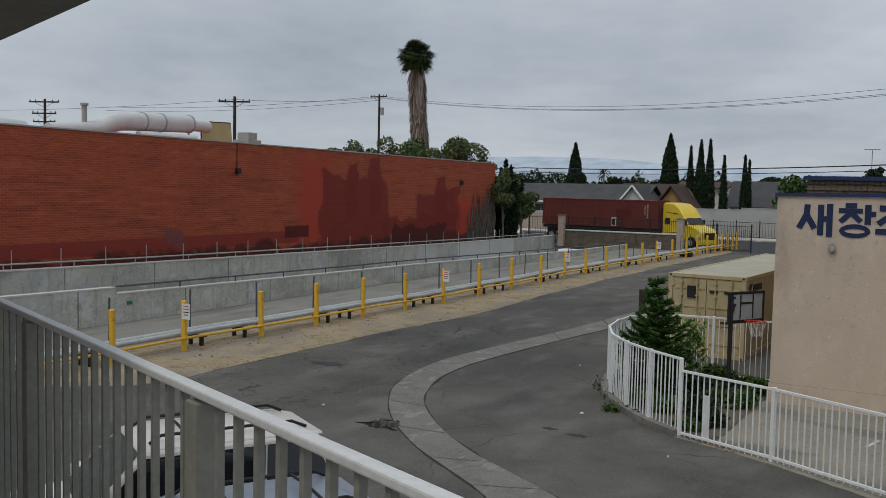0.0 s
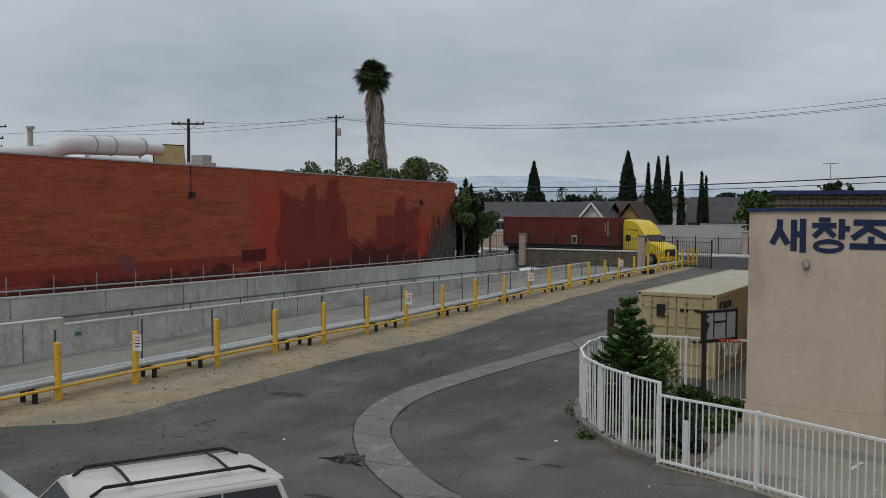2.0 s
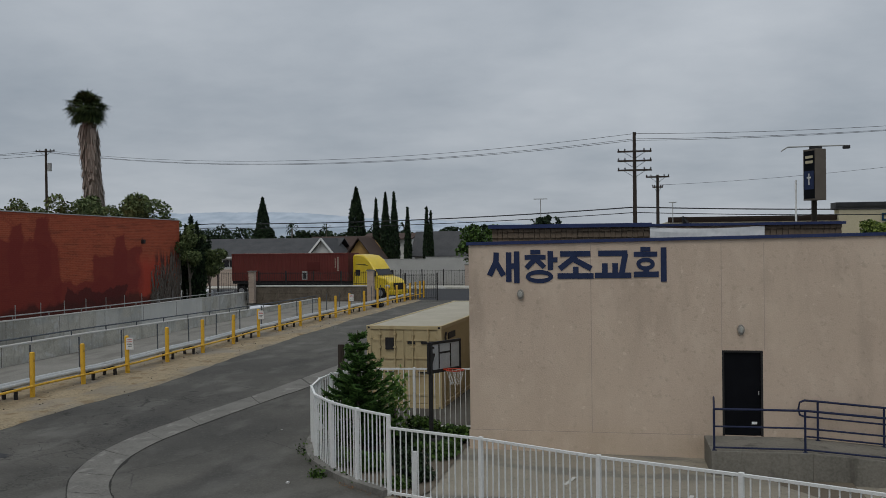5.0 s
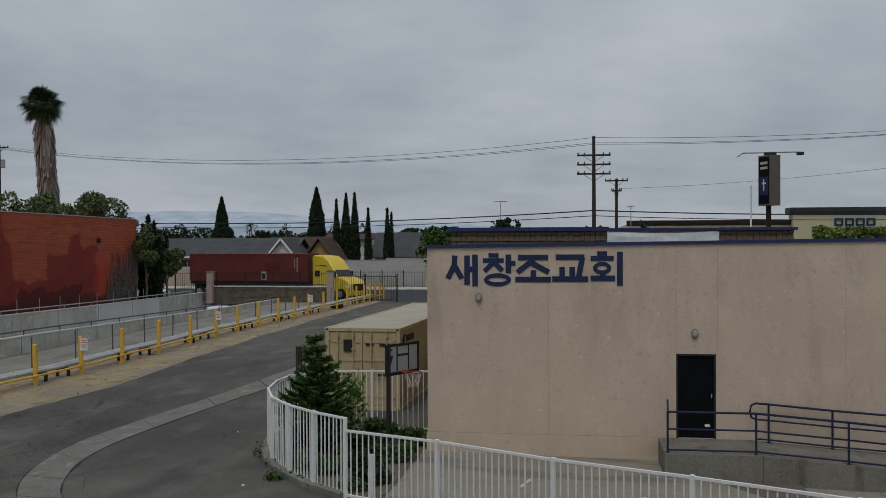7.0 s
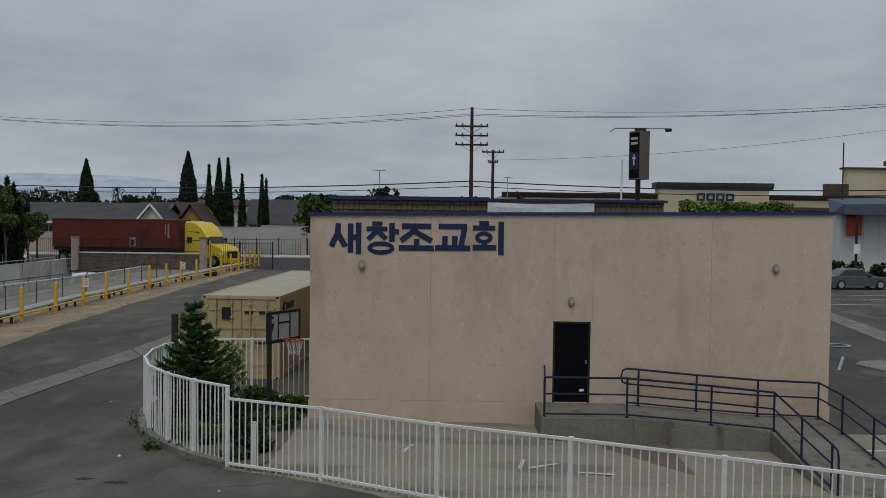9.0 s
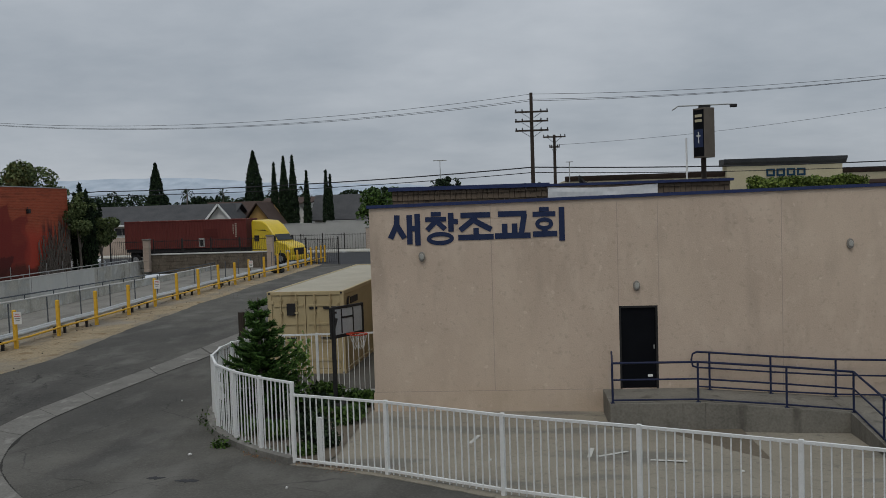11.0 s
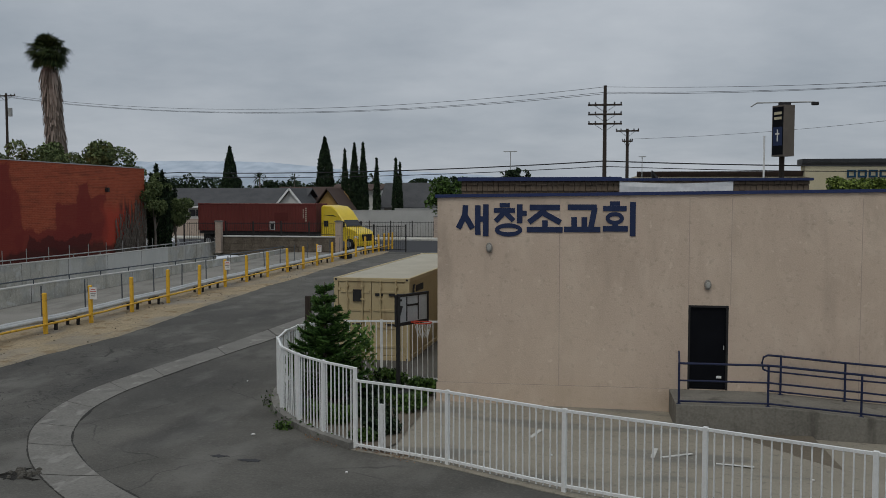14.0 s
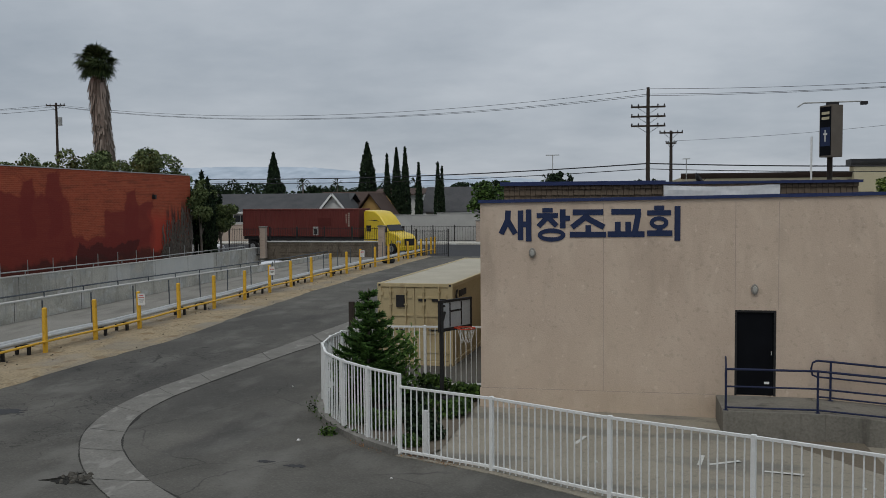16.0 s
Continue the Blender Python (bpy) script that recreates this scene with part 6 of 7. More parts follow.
for dz, dy in ((0.0, 0.0), (-0.35, 0.4), (-0.55, -0.4)):
    wire("power_line", (1.4, 72 + dy, 12.95 + dz), (-62.4, 95 + dy, 15.7 + dz * 0.4), 1.6, "thin overhead power line")
    wire("power_line", (1.4, 72 + dy, 12.95 + dz), (36.5, 75 + dy, 14.2 + dz * 0.4), 0.5, "thin overhead power line")
    wire("power_line", (36.5, 75 + dy, 14.2 + dz * 0.4), (80, 80, 15), 0.6, "thin overhead power line")
for dz in (0.0, -0.5):
    wire("power_line", (-62.4, 95, 15.7 + dz), (-110, 95, 15.5 + dz), 0.6, "thin overhead power line", 0.02)
wire("power_line", (-53.8, 60, 11.9), (-105, 60, 12.3), 0.5, "thin overhead power line")
wire("power_line", (-53.8, 60, 11.9), (-62.4, 95, 15.5), 0.3, "thin overhead power line")
wire("power_line", (3.6, 85, 9.8), (36.5, 75, 12.3), 0.6, "thin overhead service line", 0.012)
for z, r in ((7.45, 0.045), (7.05, 0.03)):
    wire("phone_cable", (1.4, 72, z), (-38.4, 85, z - 0.45), 0.35, "thick black telephone cable", r)
    wire("phone_cable", (-38.4, 85, z - 0.45), (-62.4, 95, z - 0.3), 0.2, "thick black telephone cable", r)
    wire("phone_cable", (1.4, 72, z), (36.5, 75, z - 0.2), 0.3, "thick black telephone cable", r)
for x, y, z0, z1, w in ((-4.69, 60, 5.0, 7.67, 0.8), (3.46, 60, 5.0, 7.3, 0.4)):
    an = thing("antenna", "thin rooftop television antenna", "antenna", pose(x, y, 0))
    part("mast", Geo().tube([(0, 0, 0.0), (0, 0, z1)], 0.025, 6), GREYPAINT, an)
    part("boom", Geo().box(-w / 2, w / 2, -0.02, 0.02, z1 - 0.03, z1 + 0.02), GREYPAINT, an)
    for k in range(4):
        u = -w / 2 + w * k / 3
        part("element", Geo().box(u - 0.012, u + 0.012, -0.25, 0.25, z1 - 0.02, z1 + 0.01), GREYPAINT, an)
tagged(part("lamp_mast", Geo().tube([(10.7, 60, -0.1), (10.7, 60, 8.5)], 0.06, 8), WHITEPAINT), "thin white mast behind the church", "mast")

dish = thing("satellite_dish", "small dark satellite dish on a roof mast", "satellite dish", pose(4.05, 60, 0))
part("mast", Geo().tube([(0, 0, -0.1), (0, 0, 5.95)], 0.035, 6), DARKSTEEL, dish)
ring_r = [0.02, 0.16, 0.30, 0.40]
part("bowl", Geo().tube([(0.05 + 0.02 * k * k, -0.03 * k, 6.0 + 0.015 * k * k) for k in range(4)], 0.3, 14, taper=ring_r, caps=False), DARKSTEEL, dish, smooth=True)
part("feed_arm", Geo().tube([(0.0, 0, 5.8), (0.35, -0.2, 5.85), (0.55, -0.25, 6.1)], 0.018, 5), DARKSTEEL, dish)

# ---- things on the warehouse roof ----
DUCT = material("pale galvanised duct", (0.50, 0.52, 0.52), (0.66, 0.67, 0.66), 0.55, 1.5, 20, 0.1)
duct = thing("roof_duct", "large pale metal duct on the warehouse roof", "duct")
part("trunk", Geo().tube([(-38, 29.5, 7.3), (-38, 31.6, 7.45), (-38, 32.6, 7.58), (-38, 33.3, 7.86), (-38, 33.9, 8.0), (-38, 34.6, 8.04), (-38, 38.75, 8.17)], 0.47, 20, taper=[0.34, 0.36, 0.42, 0.47, 0.48, 0.48, 0.48]), DUCT, duct, smooth=True)
for y in (35.3, 36.6, 38.7):
    part("band", Geo().tube([(-38, y - 0.05, 8.06 + (y - 35) * 0.031), (-38, y + 0.05, 8.06 + (y - 35) * 0.031)], 0.515, 18), GREYPAINT, duct)
    part("leg", Geo().box(-38.04, -37.96, y - 0.04, y + 0.04, 6.6, 7.7), GREYPAINT, duct)
part("lower_pipe", Geo().tube([(-37.4, 34.5, 7.3), (-37.4, 38.6, 7.3)], 0.24, 14), DUCT, duct, smooth=True)
part("outlet", Geo().tube([(-38, 38.7, 8.15), (-38, 40.2, 8.12)], 0.34, 14), DUCT, duct, smooth=True)
stack = thing("flue", "grey metal flue pipe on the roof", "flue", pose(-38, 31.6, 6.6))
part("pipe", Geo().tube([(0, 0, 0), (0, 0, 2.05)], 0.13, 12), GREYPAINT, stack, smooth=True)
part("cap", Geo().tube([(0, 0, 2.02), (0, 0, 2.14)], 0.2, 12), GREYPAINT, stack)
part("collar", Geo().tube([(0, 0, 0.75), (0, 0, 1.0)], 0.2, 12, taper=[0.24, 0.14]), GREYPAINT, stack)
YEL = material("faded yellow panel", (0.40, 0.36, 0.17), (0.52, 0.47, 0.25), 0.7, 2, 20, 0.1)
pan = thing("roof_panel", "faded yellow panel standing on the roof", "panel", pose(-38, 39.72, 6.7, 0, 0, 0))
part("panel", Geo().hexa([(-0.02, 0, 0.3), (0.02, 0, 0.3), (0.3, 2.3, 0.3), (0.26, 2.3, 0.3), (-0.02, -0.08, 1.70), (0.02, -0.08, 1.70), (0.3, 2.05, 1.74), (0.26, 2.05, 1.74)]), YEL, pan)
part("strut", Geo().tube([(0.0, 0.2, 0), (0.0, 0.2, 0.4)], 0.04, 6), DARKSTEEL, pan)
part("strut", Geo().tube([(0.25, 2.0, 0), (0.25, 2.0, 0.4)], 0.04, 6), DARKSTEEL, pan)
part("frame", Geo().tube([(0.0, 0, 0.3), (0.0, -0.08, 1.70), (0.28, 2.05, 1.74), (0.28, 2.3, 0.3), (0.0, 0, 0.3)], 0.04, 6), DARKSTEEL, pan)
unit = thing("roof_vent", "small grey roof vent box", "vent", pose(-38, 43.6, 6.6))
part("box", Geo().box(-0.6, 0.6, -0.6, 0.6, 0, 0.95), GREYPAINT, unit, "", 0.03)
part("hood", Geo().box(-0.45, 0.45, -0.4, 0.4, 0.95, 1.4), GREYPAINT, unit, "", 0.05)
for y0, y1, z in ((22, 30, 7.62), (15, 21, 7.7)):
    part_ob = tagged(part("skylight", Geo().tube([(-39, y0, 6.6), (-39, y0 + 1.2, 7.2), (-39, (y0 + y1) / 2, 7.3), (-39, y1 - 1.2, 7.2), (-39, y1, 6.6)], 0.8, 14, taper=[0.1, 0.5, 0.55, 0.5, 0.1]), DUCT, smooth=True), "pale domed skylight on the warehouse roof", "skylight")
for y, z in ((37.66, 5.57), (62.65, 5.29)):
    wl_ = thing("wall_light", "small dark floodlight on the brick wall", "wall lamp", pose(RX, y, z), "brick wall floodlights")
    part("body", Geo().box(0, 0.22, -0.13, 0.13, -0.15, 0.15), DARKSTEEL, wl_, "", 0.02)
    part("conduit", Geo().box(0, 0.03, -0.02, 0.02, 0.15, 1.5 if y < 50 else 0.3), DARKSTEEL, wl_)

# ---- hills ----
# distance haze is put into the hills' blue colour and weak glow
HAZE = bpy.data.materials.new("hills with painted haze")
HAZE.use_nodes = True
hb = HAZE.node_tree.nodes["Principled BSDF"]
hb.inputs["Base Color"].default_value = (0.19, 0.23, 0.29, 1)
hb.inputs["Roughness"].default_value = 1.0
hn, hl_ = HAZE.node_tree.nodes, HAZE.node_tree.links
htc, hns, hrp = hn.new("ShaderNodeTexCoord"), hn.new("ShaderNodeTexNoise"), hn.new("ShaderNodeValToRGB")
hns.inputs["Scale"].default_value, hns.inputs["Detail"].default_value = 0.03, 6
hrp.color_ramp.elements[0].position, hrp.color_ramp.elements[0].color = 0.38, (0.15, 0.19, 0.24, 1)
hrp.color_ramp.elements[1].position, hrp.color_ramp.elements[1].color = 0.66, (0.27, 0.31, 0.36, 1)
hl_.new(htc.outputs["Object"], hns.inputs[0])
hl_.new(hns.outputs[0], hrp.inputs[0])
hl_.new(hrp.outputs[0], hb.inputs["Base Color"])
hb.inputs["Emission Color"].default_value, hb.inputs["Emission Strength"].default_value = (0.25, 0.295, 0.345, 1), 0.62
g = Geo()
prev = None
for k in range(481):
    x = -2400 + k * 10
    top = lerp([(-2400, 62), (-700, 60), (-560, 55), (-420, 47), (-280, 38), (-100, 30), (300, 18), (2400, 14)], x) + 5 * noise.noise((x * 0.006, 0, 0)) + 2.0 * noise.noise((x * 0.03, 3, 0)) + 1.6 * noise.noise((x * 0.11, 7, 0))
    cur = [(x, 1500, -2), (x, 1520, top * 0.6), (x, 1600, top * 1.06)]
    if prev:
        g.poly([prev[0], cur[0], cur[1], prev[1]]).poly([prev[1], cur[1], cur[2], prev[2]])
    prev = cur
structure("backdrop", g, HAZE, "hills on the horizon, haze painted into their blue", "backdrop", smooth=True)


# ---- plants ----
def leaves(points, size, rnd, flat=0.0, aspect=1.6):
    """Small bent leaves, each an island of its own, at the given points."""
    g = Geo()
    for p in points:
        s = size * rnd.uniform(0.6, 1.4)
        d = Vector((rnd.gauss(0, 1), rnd.gauss(0, 1), rnd.gauss(0, 1) * (1 - flat))).normalized()
        e = d.cross(Vector((rnd.gauss(0, 1), rnd.gauss(0, 1), rnd.gauss(0, 1)))).normalized()
        p = Vector(p)
        k = len(g.v)
        g.v += [tuple(p - d * s * aspect * 0.5), tuple(p + e * s * 0.5), tuple(p + d * s * aspect * 0.5), tuple(p - e * s * 0.5)]
        g.f.append((k, k + 1, k + 2, k + 3))
    return g


def crown_points(blobs, count, rnd):
    out = []
    vol = [a * b * c for *_, a, b, c in blobs]
    for (x, y, z, a, b, c), v in zip(blobs, vol):
        for _ in range(int(count * v / sum(vol))):
            d = Vector((rnd.gauss(0, 1), rnd.gauss(0, 1), rnd.gauss(0, 1))).normalized() * (rnd.uniform(0.25, 1.0) ** 0.45)
            q = Vector((x + d.x * a, y + d.y * b, z + d.z * c))
            if noise.noise(q * 1.1) > -0.32:
                out.append(q)
    return out


def tree(label, x, y, blobs, count, size, leaf, trunk_r, trunk_h, seed, name="tree"):
    rnd = random.Random(seed)
    t = thing(name, label, "tree", pose(x, y, 0))
    part("trunk", Geo().tube([(0, 0, -0.3), (0.05, 0.02, trunk_h * 0.5), (0, 0, trunk_h)], trunk_r, 8, taper=[trunk_r, trunk_r * 0.8, trunk_r * 0.55]), BARK, t, smooth=True)
    for bx, by_, bz_, a, b, c in blobs[:6]:
        part("limb", Geo().tube([(0, 0, trunk_h * 0.7), (bx * 0.5, by_ * 0.5, (bz_ + trunk_h) * 0.48), (bx, by_, bz_)], 0.1, 6, taper=[trunk_r * 0.5, trunk_r * 0.3, 0.02]), BARK, t)
    part("crown", leaves(crown_points(blobs, count, rnd), size, rnd), leaf, t)
    return t


def random_blobs(n, rx, ry, z0, z1, r, seed):
    rnd = random.Random(seed)
    return [(rnd.uniform(-rx, rx), rnd.uniform(-ry, ry), rnd.uniform(z0, z1), r * rnd.uniform(0.7, 1.2), r * rnd.uniform(0.7, 1.2), r * rnd.uniform(0.6, 1.0)) for _ in range(n)]


def cypress(x, y, h, r, seed, taper=0.75):
    rnd = random.Random(seed)
    t = thing("cypress_tree", "tall narrow dark green cypress tree", "tree", pose(x, y, 0), "cypress trees")
    part("trunk", Geo().tube([(0, 0, -0.3), (0, 0, h * 0.9)], 0.15, 6, taper=[0.2, 0.03]), BARK, t)
    pts = []
    for _ in range(int(5200 * r ** 0.8 * (h / 11))):
        u = rnd.uniform(0, 1) ** 1.1
        if taper > 0.9:
            prof = (0.78 + 0.75 * u if u < 0.3 else 1.005 * max(0.0, 1 - ((u - 0.3) / 0.7) ** 2.5) + 0.03 * (1 - u))
        else:
            prof = (0.8 + 0.67 * u if u < 0.3 else max(0.0, 1 - ((u - 0.3) / 0.7) ** 1.35))
        a = rnd.uniform(0, 6.283)
        rr = r * prof * rnd.uniform(0.35, 1.0) ** 0.4 * (1 + 0.12 * noise.noise((math.cos(a) * 1.5 + seed, math.sin(a) * 1.5, u * 12)))
        pts.append((rr * math.cos(a), rr * math.sin(a), 0.3 + u * (h - 0.3)))
    part("crown", leaves(pts, 0.17, rnd, -1.6, 2.8), LEAFDARK, t)


for k, (x, h, r, tp) in enumerate(((-50.75, 11.7, 1.15, 1.1), (-36.6, 12.9, 1.25, 1.1), (-33.7, 11.2, 0.62, 0.6), (-32.3, 12.0, 0.95, 0.7), (-31.05, 12.1, 0.8, 0.6), (-29.1, 9.9, 0.55, 0.6), (-26.35, 9.9, 0.55, 0.6), (-25.75, 9.3, 0.4, 0.6))):
    cypress(x, 130, h, r, k, tp)

# tall fan palm with a thick skirt of dead fronds
palm = thing("palm_tree", "tall fan palm with a thick dry frond skirt", "palm tree", pose(-44.6, 75, 0))
prnd = random.Random(5)


def palm_axis(z):
    return Vector((lerp([(0, 0.1), (9.5, 0.0), (13, -0.25), (16, -0.5), (18.7, -0.6)], z), 0, z))


part("trunk", Geo().tube([palm_axis(z) for z in (0, 5, 9, 12, 15.8)], 0.5, 12, taper=[0.6, 0.6, 0.65, 0.6, 0.5]), BARK, palm, smooth=True)
g = Geo()
for _ in range(1500):
    z, a = prnd.uniform(5, 15.6), prnd.uniform(0, 6.283)
    r = lerp([(5, 0.95), (9, 1.0), (12, 0.85), (15.6, 0.95)], z) * prnd.uniform(0.75, 1.05)
    o = Vector((math.cos(a), math.sin(a), 0))
    s = Vector((-math.sin(a), math.cos(a), 0))
    p, l_, w = palm_axis(z) + o * r * 0.75, prnd.uniform(0.8, 1.7), prnd.uniform(0.06, 0.16)
    q = palm_axis(z) + o * r + Vector((0, 0, -l_)) + s * prnd.uniform(-0.15, 0.15)
    g.poly([p - s * w, p + s * w, q + s * w * 0.4, q - s * w * 0.4])
part("frond_skirt", g, DEADFROND, palm, "dry brown frond skirt")
heart = palm_axis(16.9)
for k in range(125):
    a, el = prnd.uniform(0, 6.283), math.asin(prnd.uniform(-0.78, 0.99))
    d = Vector((math.cos(a) * math.cos(el), math.sin(a) * math.cos(el), math.sin(el)))
    s = d.cross(Vector((0, 0, 1))).normalized()
    u = s.cross(d)
    stem, blade = prnd.uniform(0.55, 1.05), prnd.uniform(0.9, 1.3)
    g = Geo()
    g.tube([heart, heart + d * stem], 0.03, 4)
    c0 = heart + d * stem
    for j in range(13):
        t = (j / 12 - 0.5) * 2.5
        fd = (d * math.cos(t) + s * math.sin(t)).normalized()
        n_ = fd.cross(u).normalized() * 0.055
        tip = c0 + fd * blade * (1 - 0.12 * abs(t)) - Vector((0, 0, 0.28 * blade * prnd.uniform(0.5, 1.3)))
        mid_ = c0 + fd * blade * 0.55
        g.poly([c0, mid_ - n_, tip, mid_ + n_])
    part("frond", g, PALMLEAF, palm)

tree("dusty green tree behind the brick building", -42.5, 71, random_blobs(22, 6.0, 3.0, 5.8, 8.4, 1.25, 2), 17000, 0.15, LEAFGREY, 0.3, 5.0, 11)
tree("dusty green tree showing over the brick wall", -56, 80, random_blobs(12, 3.5, 2.5, 6.0, 8.8, 1.1, 8), 6000, 0.16, LEAFGREY, 0.3, 5.0, 12)
tree("dusty green tree showing over the brick wall", -37.5, 72.5, random_blobs(9, 2.0, 1.6, 5.4, 6.9, 0.95, 18), 4500, 0.15, LEAFGREY, 0.2, 4.5, 19)
tree("dark green tree at the brick building's corner", -33.7, 70.6, random_blobs(16, 1.1, 1.1, 2.4, 5.6, 0.75, 4), 8000, 0.14, LEAFDARK, 0.2, 3.0, 13)
tree("small green tree beside the dark one", -32.3, 71.2, random_blobs(10, 0.9, 0.9, 2.4, 5.4, 0.7, 14), 5000, 0.13, LEAFGREY, 0.12, 2.5, 23)
tree("olive green tree leaning before the brick corner", -33.1, 69.3, random_blobs(12, 0.5, 1.5, 3.2, 6.0, 0.75, 24), 7000, 0.12, LEAFGREY, 0.12, 3.0, 29)
for k, (dx, h) in enumerate(((0, 7.2), (0.5, 6.7), (-0.4, 6.5), (0.85, 6.0))):
    cypress(-33.3 + dx, 70.1, h, 0.34, 40 + k, 0.6)
for k, (x, y, z, r) in enumerate(((-27.2, 150, 5.2, 2.2), (-24.2, 152, 5.0, 2.0), (-21.0, 140, 5.0, 2.3), (-18.5, 138, 5.6, 2.0), (-30.5, 165, 4.5, 2.2), (-54, 160, 5.5, 2.0), (-46, 165, 5.0, 2.2), (-42.5, 170, 6.5, 1.9), (-38, 168, 5.6, 2.0), (-60, 155, 6.5, 2.0), (-12, 160, 5, 3), (-4, 165, 4.5, 3), (5, 170, 4.5, 3), (-68, 150, 5, 3))):
    tree("round dark green tree beyond the houses", x, y, [(bx, by_, bz_ + z, a, b, c) for bx, by_, bz_, a, b, c in random_blobs(11, r * 0.7, r * 0.7, -r * 0.6, r * 0.7, r * 0.5, k)], 4200, 0.22, LEAFDARK, 0.25, z * 0.7, 60 + k)
tree("dark green tree behind the church roof", -4.35, 60, random_blobs(9, 0.9, 0.8, 5.0, 6.2, 0.55, 31), 4200, 0.12, LEAFDARK, 0.2, 4.5, 31)
tree("leafy green tree beside the church roof", -8.4, 60, random_blobs(9, 0.9, 1.2, 3.8, 5.7, 0.8, 32), 5200, 0.13, LEAF, 0.2, 3.5, 32)
tree("leafy green shrub at the church's rear corner", -6.6, 58, random_blobs(7, 0.8, 0.8, 4.2, 5.1, 0.6, 33), 1800, 0.18, LEAF, 0.15, 3.5, 33)
hrnd = random.Random(9)
HEDGE = material("bright hedge leaves", (0.045, 0.075, 0.012), (0.19, 0.25, 0.055), 0.6, 2, 10, 0, islands=0.7)
hedge = thing("hedge", "bright green clipped hedge behind the church", "hedge", pose(0, 0, 0))
part("foliage", leaves([(hx, hy, 4.2 + (1.42 + 0.22 * noise.noise((hx * 1.6, hy, 3))) * hrnd.uniform(0, 1) ** 0.7) for hx, hy in ((hrnd.uniform(10.6, 15.6), hrnd.uniform(43.2, 44.6)) for _ in range(15000))], 0.085, hrnd), HEDGE, hedge)
part("stem", Geo().tube([(11.5, 44, -0.3), (11.5, 44, 4.6)], 0.08, 6).tube([(14.2, 44, -0.3), (14.2, 44, 4.6)], 0.08, 6), BARK, hedge)


def bush(label, x, y, z, rx, ry, rz, count, size, leaf, seed):
    rnd = random.Random(seed)
    b = thing("bush", label, "bush", pose(x, y, z))
    blobs = [(rnd.uniform(-0.5, 0.5) * rx, rnd.uniform(-0.5, 0.5) * ry, rz * rnd.uniform(0.4, 0.65), rx * 0.6, ry * 0.6, rz * 0.5) for _ in range(6)]
    part("foliage", leaves(crown_points(blobs, count, rnd), size, rnd), leaf, b)
    part("stem", Geo().tube([(0, 0, -0.1), (0, 0, rz * 0.5)], 0.05, 5), BARK, b)


for k, (x, s) in enumerate(((24.6, 1.9), (25.8, 2.0), (27.4, 1.7), (28.9, 1.6), (30.4, 1.5), (32.2, 1.6))):
    bush("dark clipped shrub along the panelled building", x * 1.28, 77.2, 0.0, 0.85, 0.7, s * 0.72, 700, 0.14, LEAFDARK, 80 + k)
for x, y, z, rx, rz in ((-43.4, 113, 1.6, 0.7, 2.0), (-38.0, 112.5, 1.3, 1.1, 2.3), (-33.6, 113, 1.2, 1.6, 2.0), (-30.8, 113, 1.2, 1.2, 1.9), (-57, 113, 1.4, 1.0, 1.8)):
    bush("dark green garden shrub before the houses", x, y, -0.1, rx, 0.8, rz + 1.3, 900, 0.2, LEAFDARK, int(-x))
bush("low shrub on the far kerb", -13.8, 102, 0.13, 2.0, 0.5, 0.7, 700, 0.14, LEAFDARK, 97)
# planting behind the curved fence
LEAFLIGHT = material("fresh light green leaves", (0.06, 0.12, 0.025), (0.17, 0.27, 0.06), 0.6, 2, 10, 0, islands=0.6)
for k, (x, y, rx, ry, rz, lf) in enumerate(((-4.9, 21.4, 0.7, 0.9, 0.75, LEAFDARK), (-5.6, 20.9, 0.6, 0.6, 0.7, LEAF), (-4.3, 20.0, 0.5, 0.6, 0.6, LEAFDARK), (-4.3, 22.6, 0.6, 0.8, 0.7, LEAF), (-5.3, 23.4, 0.7, 0.8, 0.8, LEAFDARK), (-4.2, 24.4, 0.5, 0.5, 0.75, LEAF), (-4.6, 19.4, 0.4, 0.3, 0.4, LEAF), (-6.9, 22.3, 0.4, 0.6, 0.7, LEAFDARK), (-6.2, 21.4, 0.5, 0.5, 0.6, LEAF), (-5.0, 24.9, 0.6, 0.4, 0.9, LEAF))):
    bush("leafy green shrub in the fenced planter", x, y, lot_z(x, y), rx, ry, rz * 0.58, 1300, 0.07, lf, 100 + k)
bush("light green shrub beside the young pine", -5.75, 24.4, lot_z(-5.7, 24.4), 0.45, 0.4, 1.75, 380, 0.085, LEAFLIGHT, 140)
pl = resample([(-7.5, 25.3), (-7.4, 22.8), (-6.8, 21.4), (-6.0, 20.3), (-5.2, 19.5), (-4.5, 18.85), (-3.9, 18.6)], 24)
g = Geo()
for a, b in zip(pl, pl[1:]):
    g.poly([(a.x, a.y, lot_z(a.x, a.y) + 0.03), (b.x, b.y, lot_z(b.x, b.y) + 0.03), (-3.75, max(b.y, 19.2), lot_z(-3.7, b.y) + 0.03), (-3.75, max(a.y, 19.2), lot_z(-3.7, a.y) + 0.03)])
structure("planter_soil", g, SOIL, "dark soil of the fenced planter bed", "ground")
wrnd = random.Random(77)
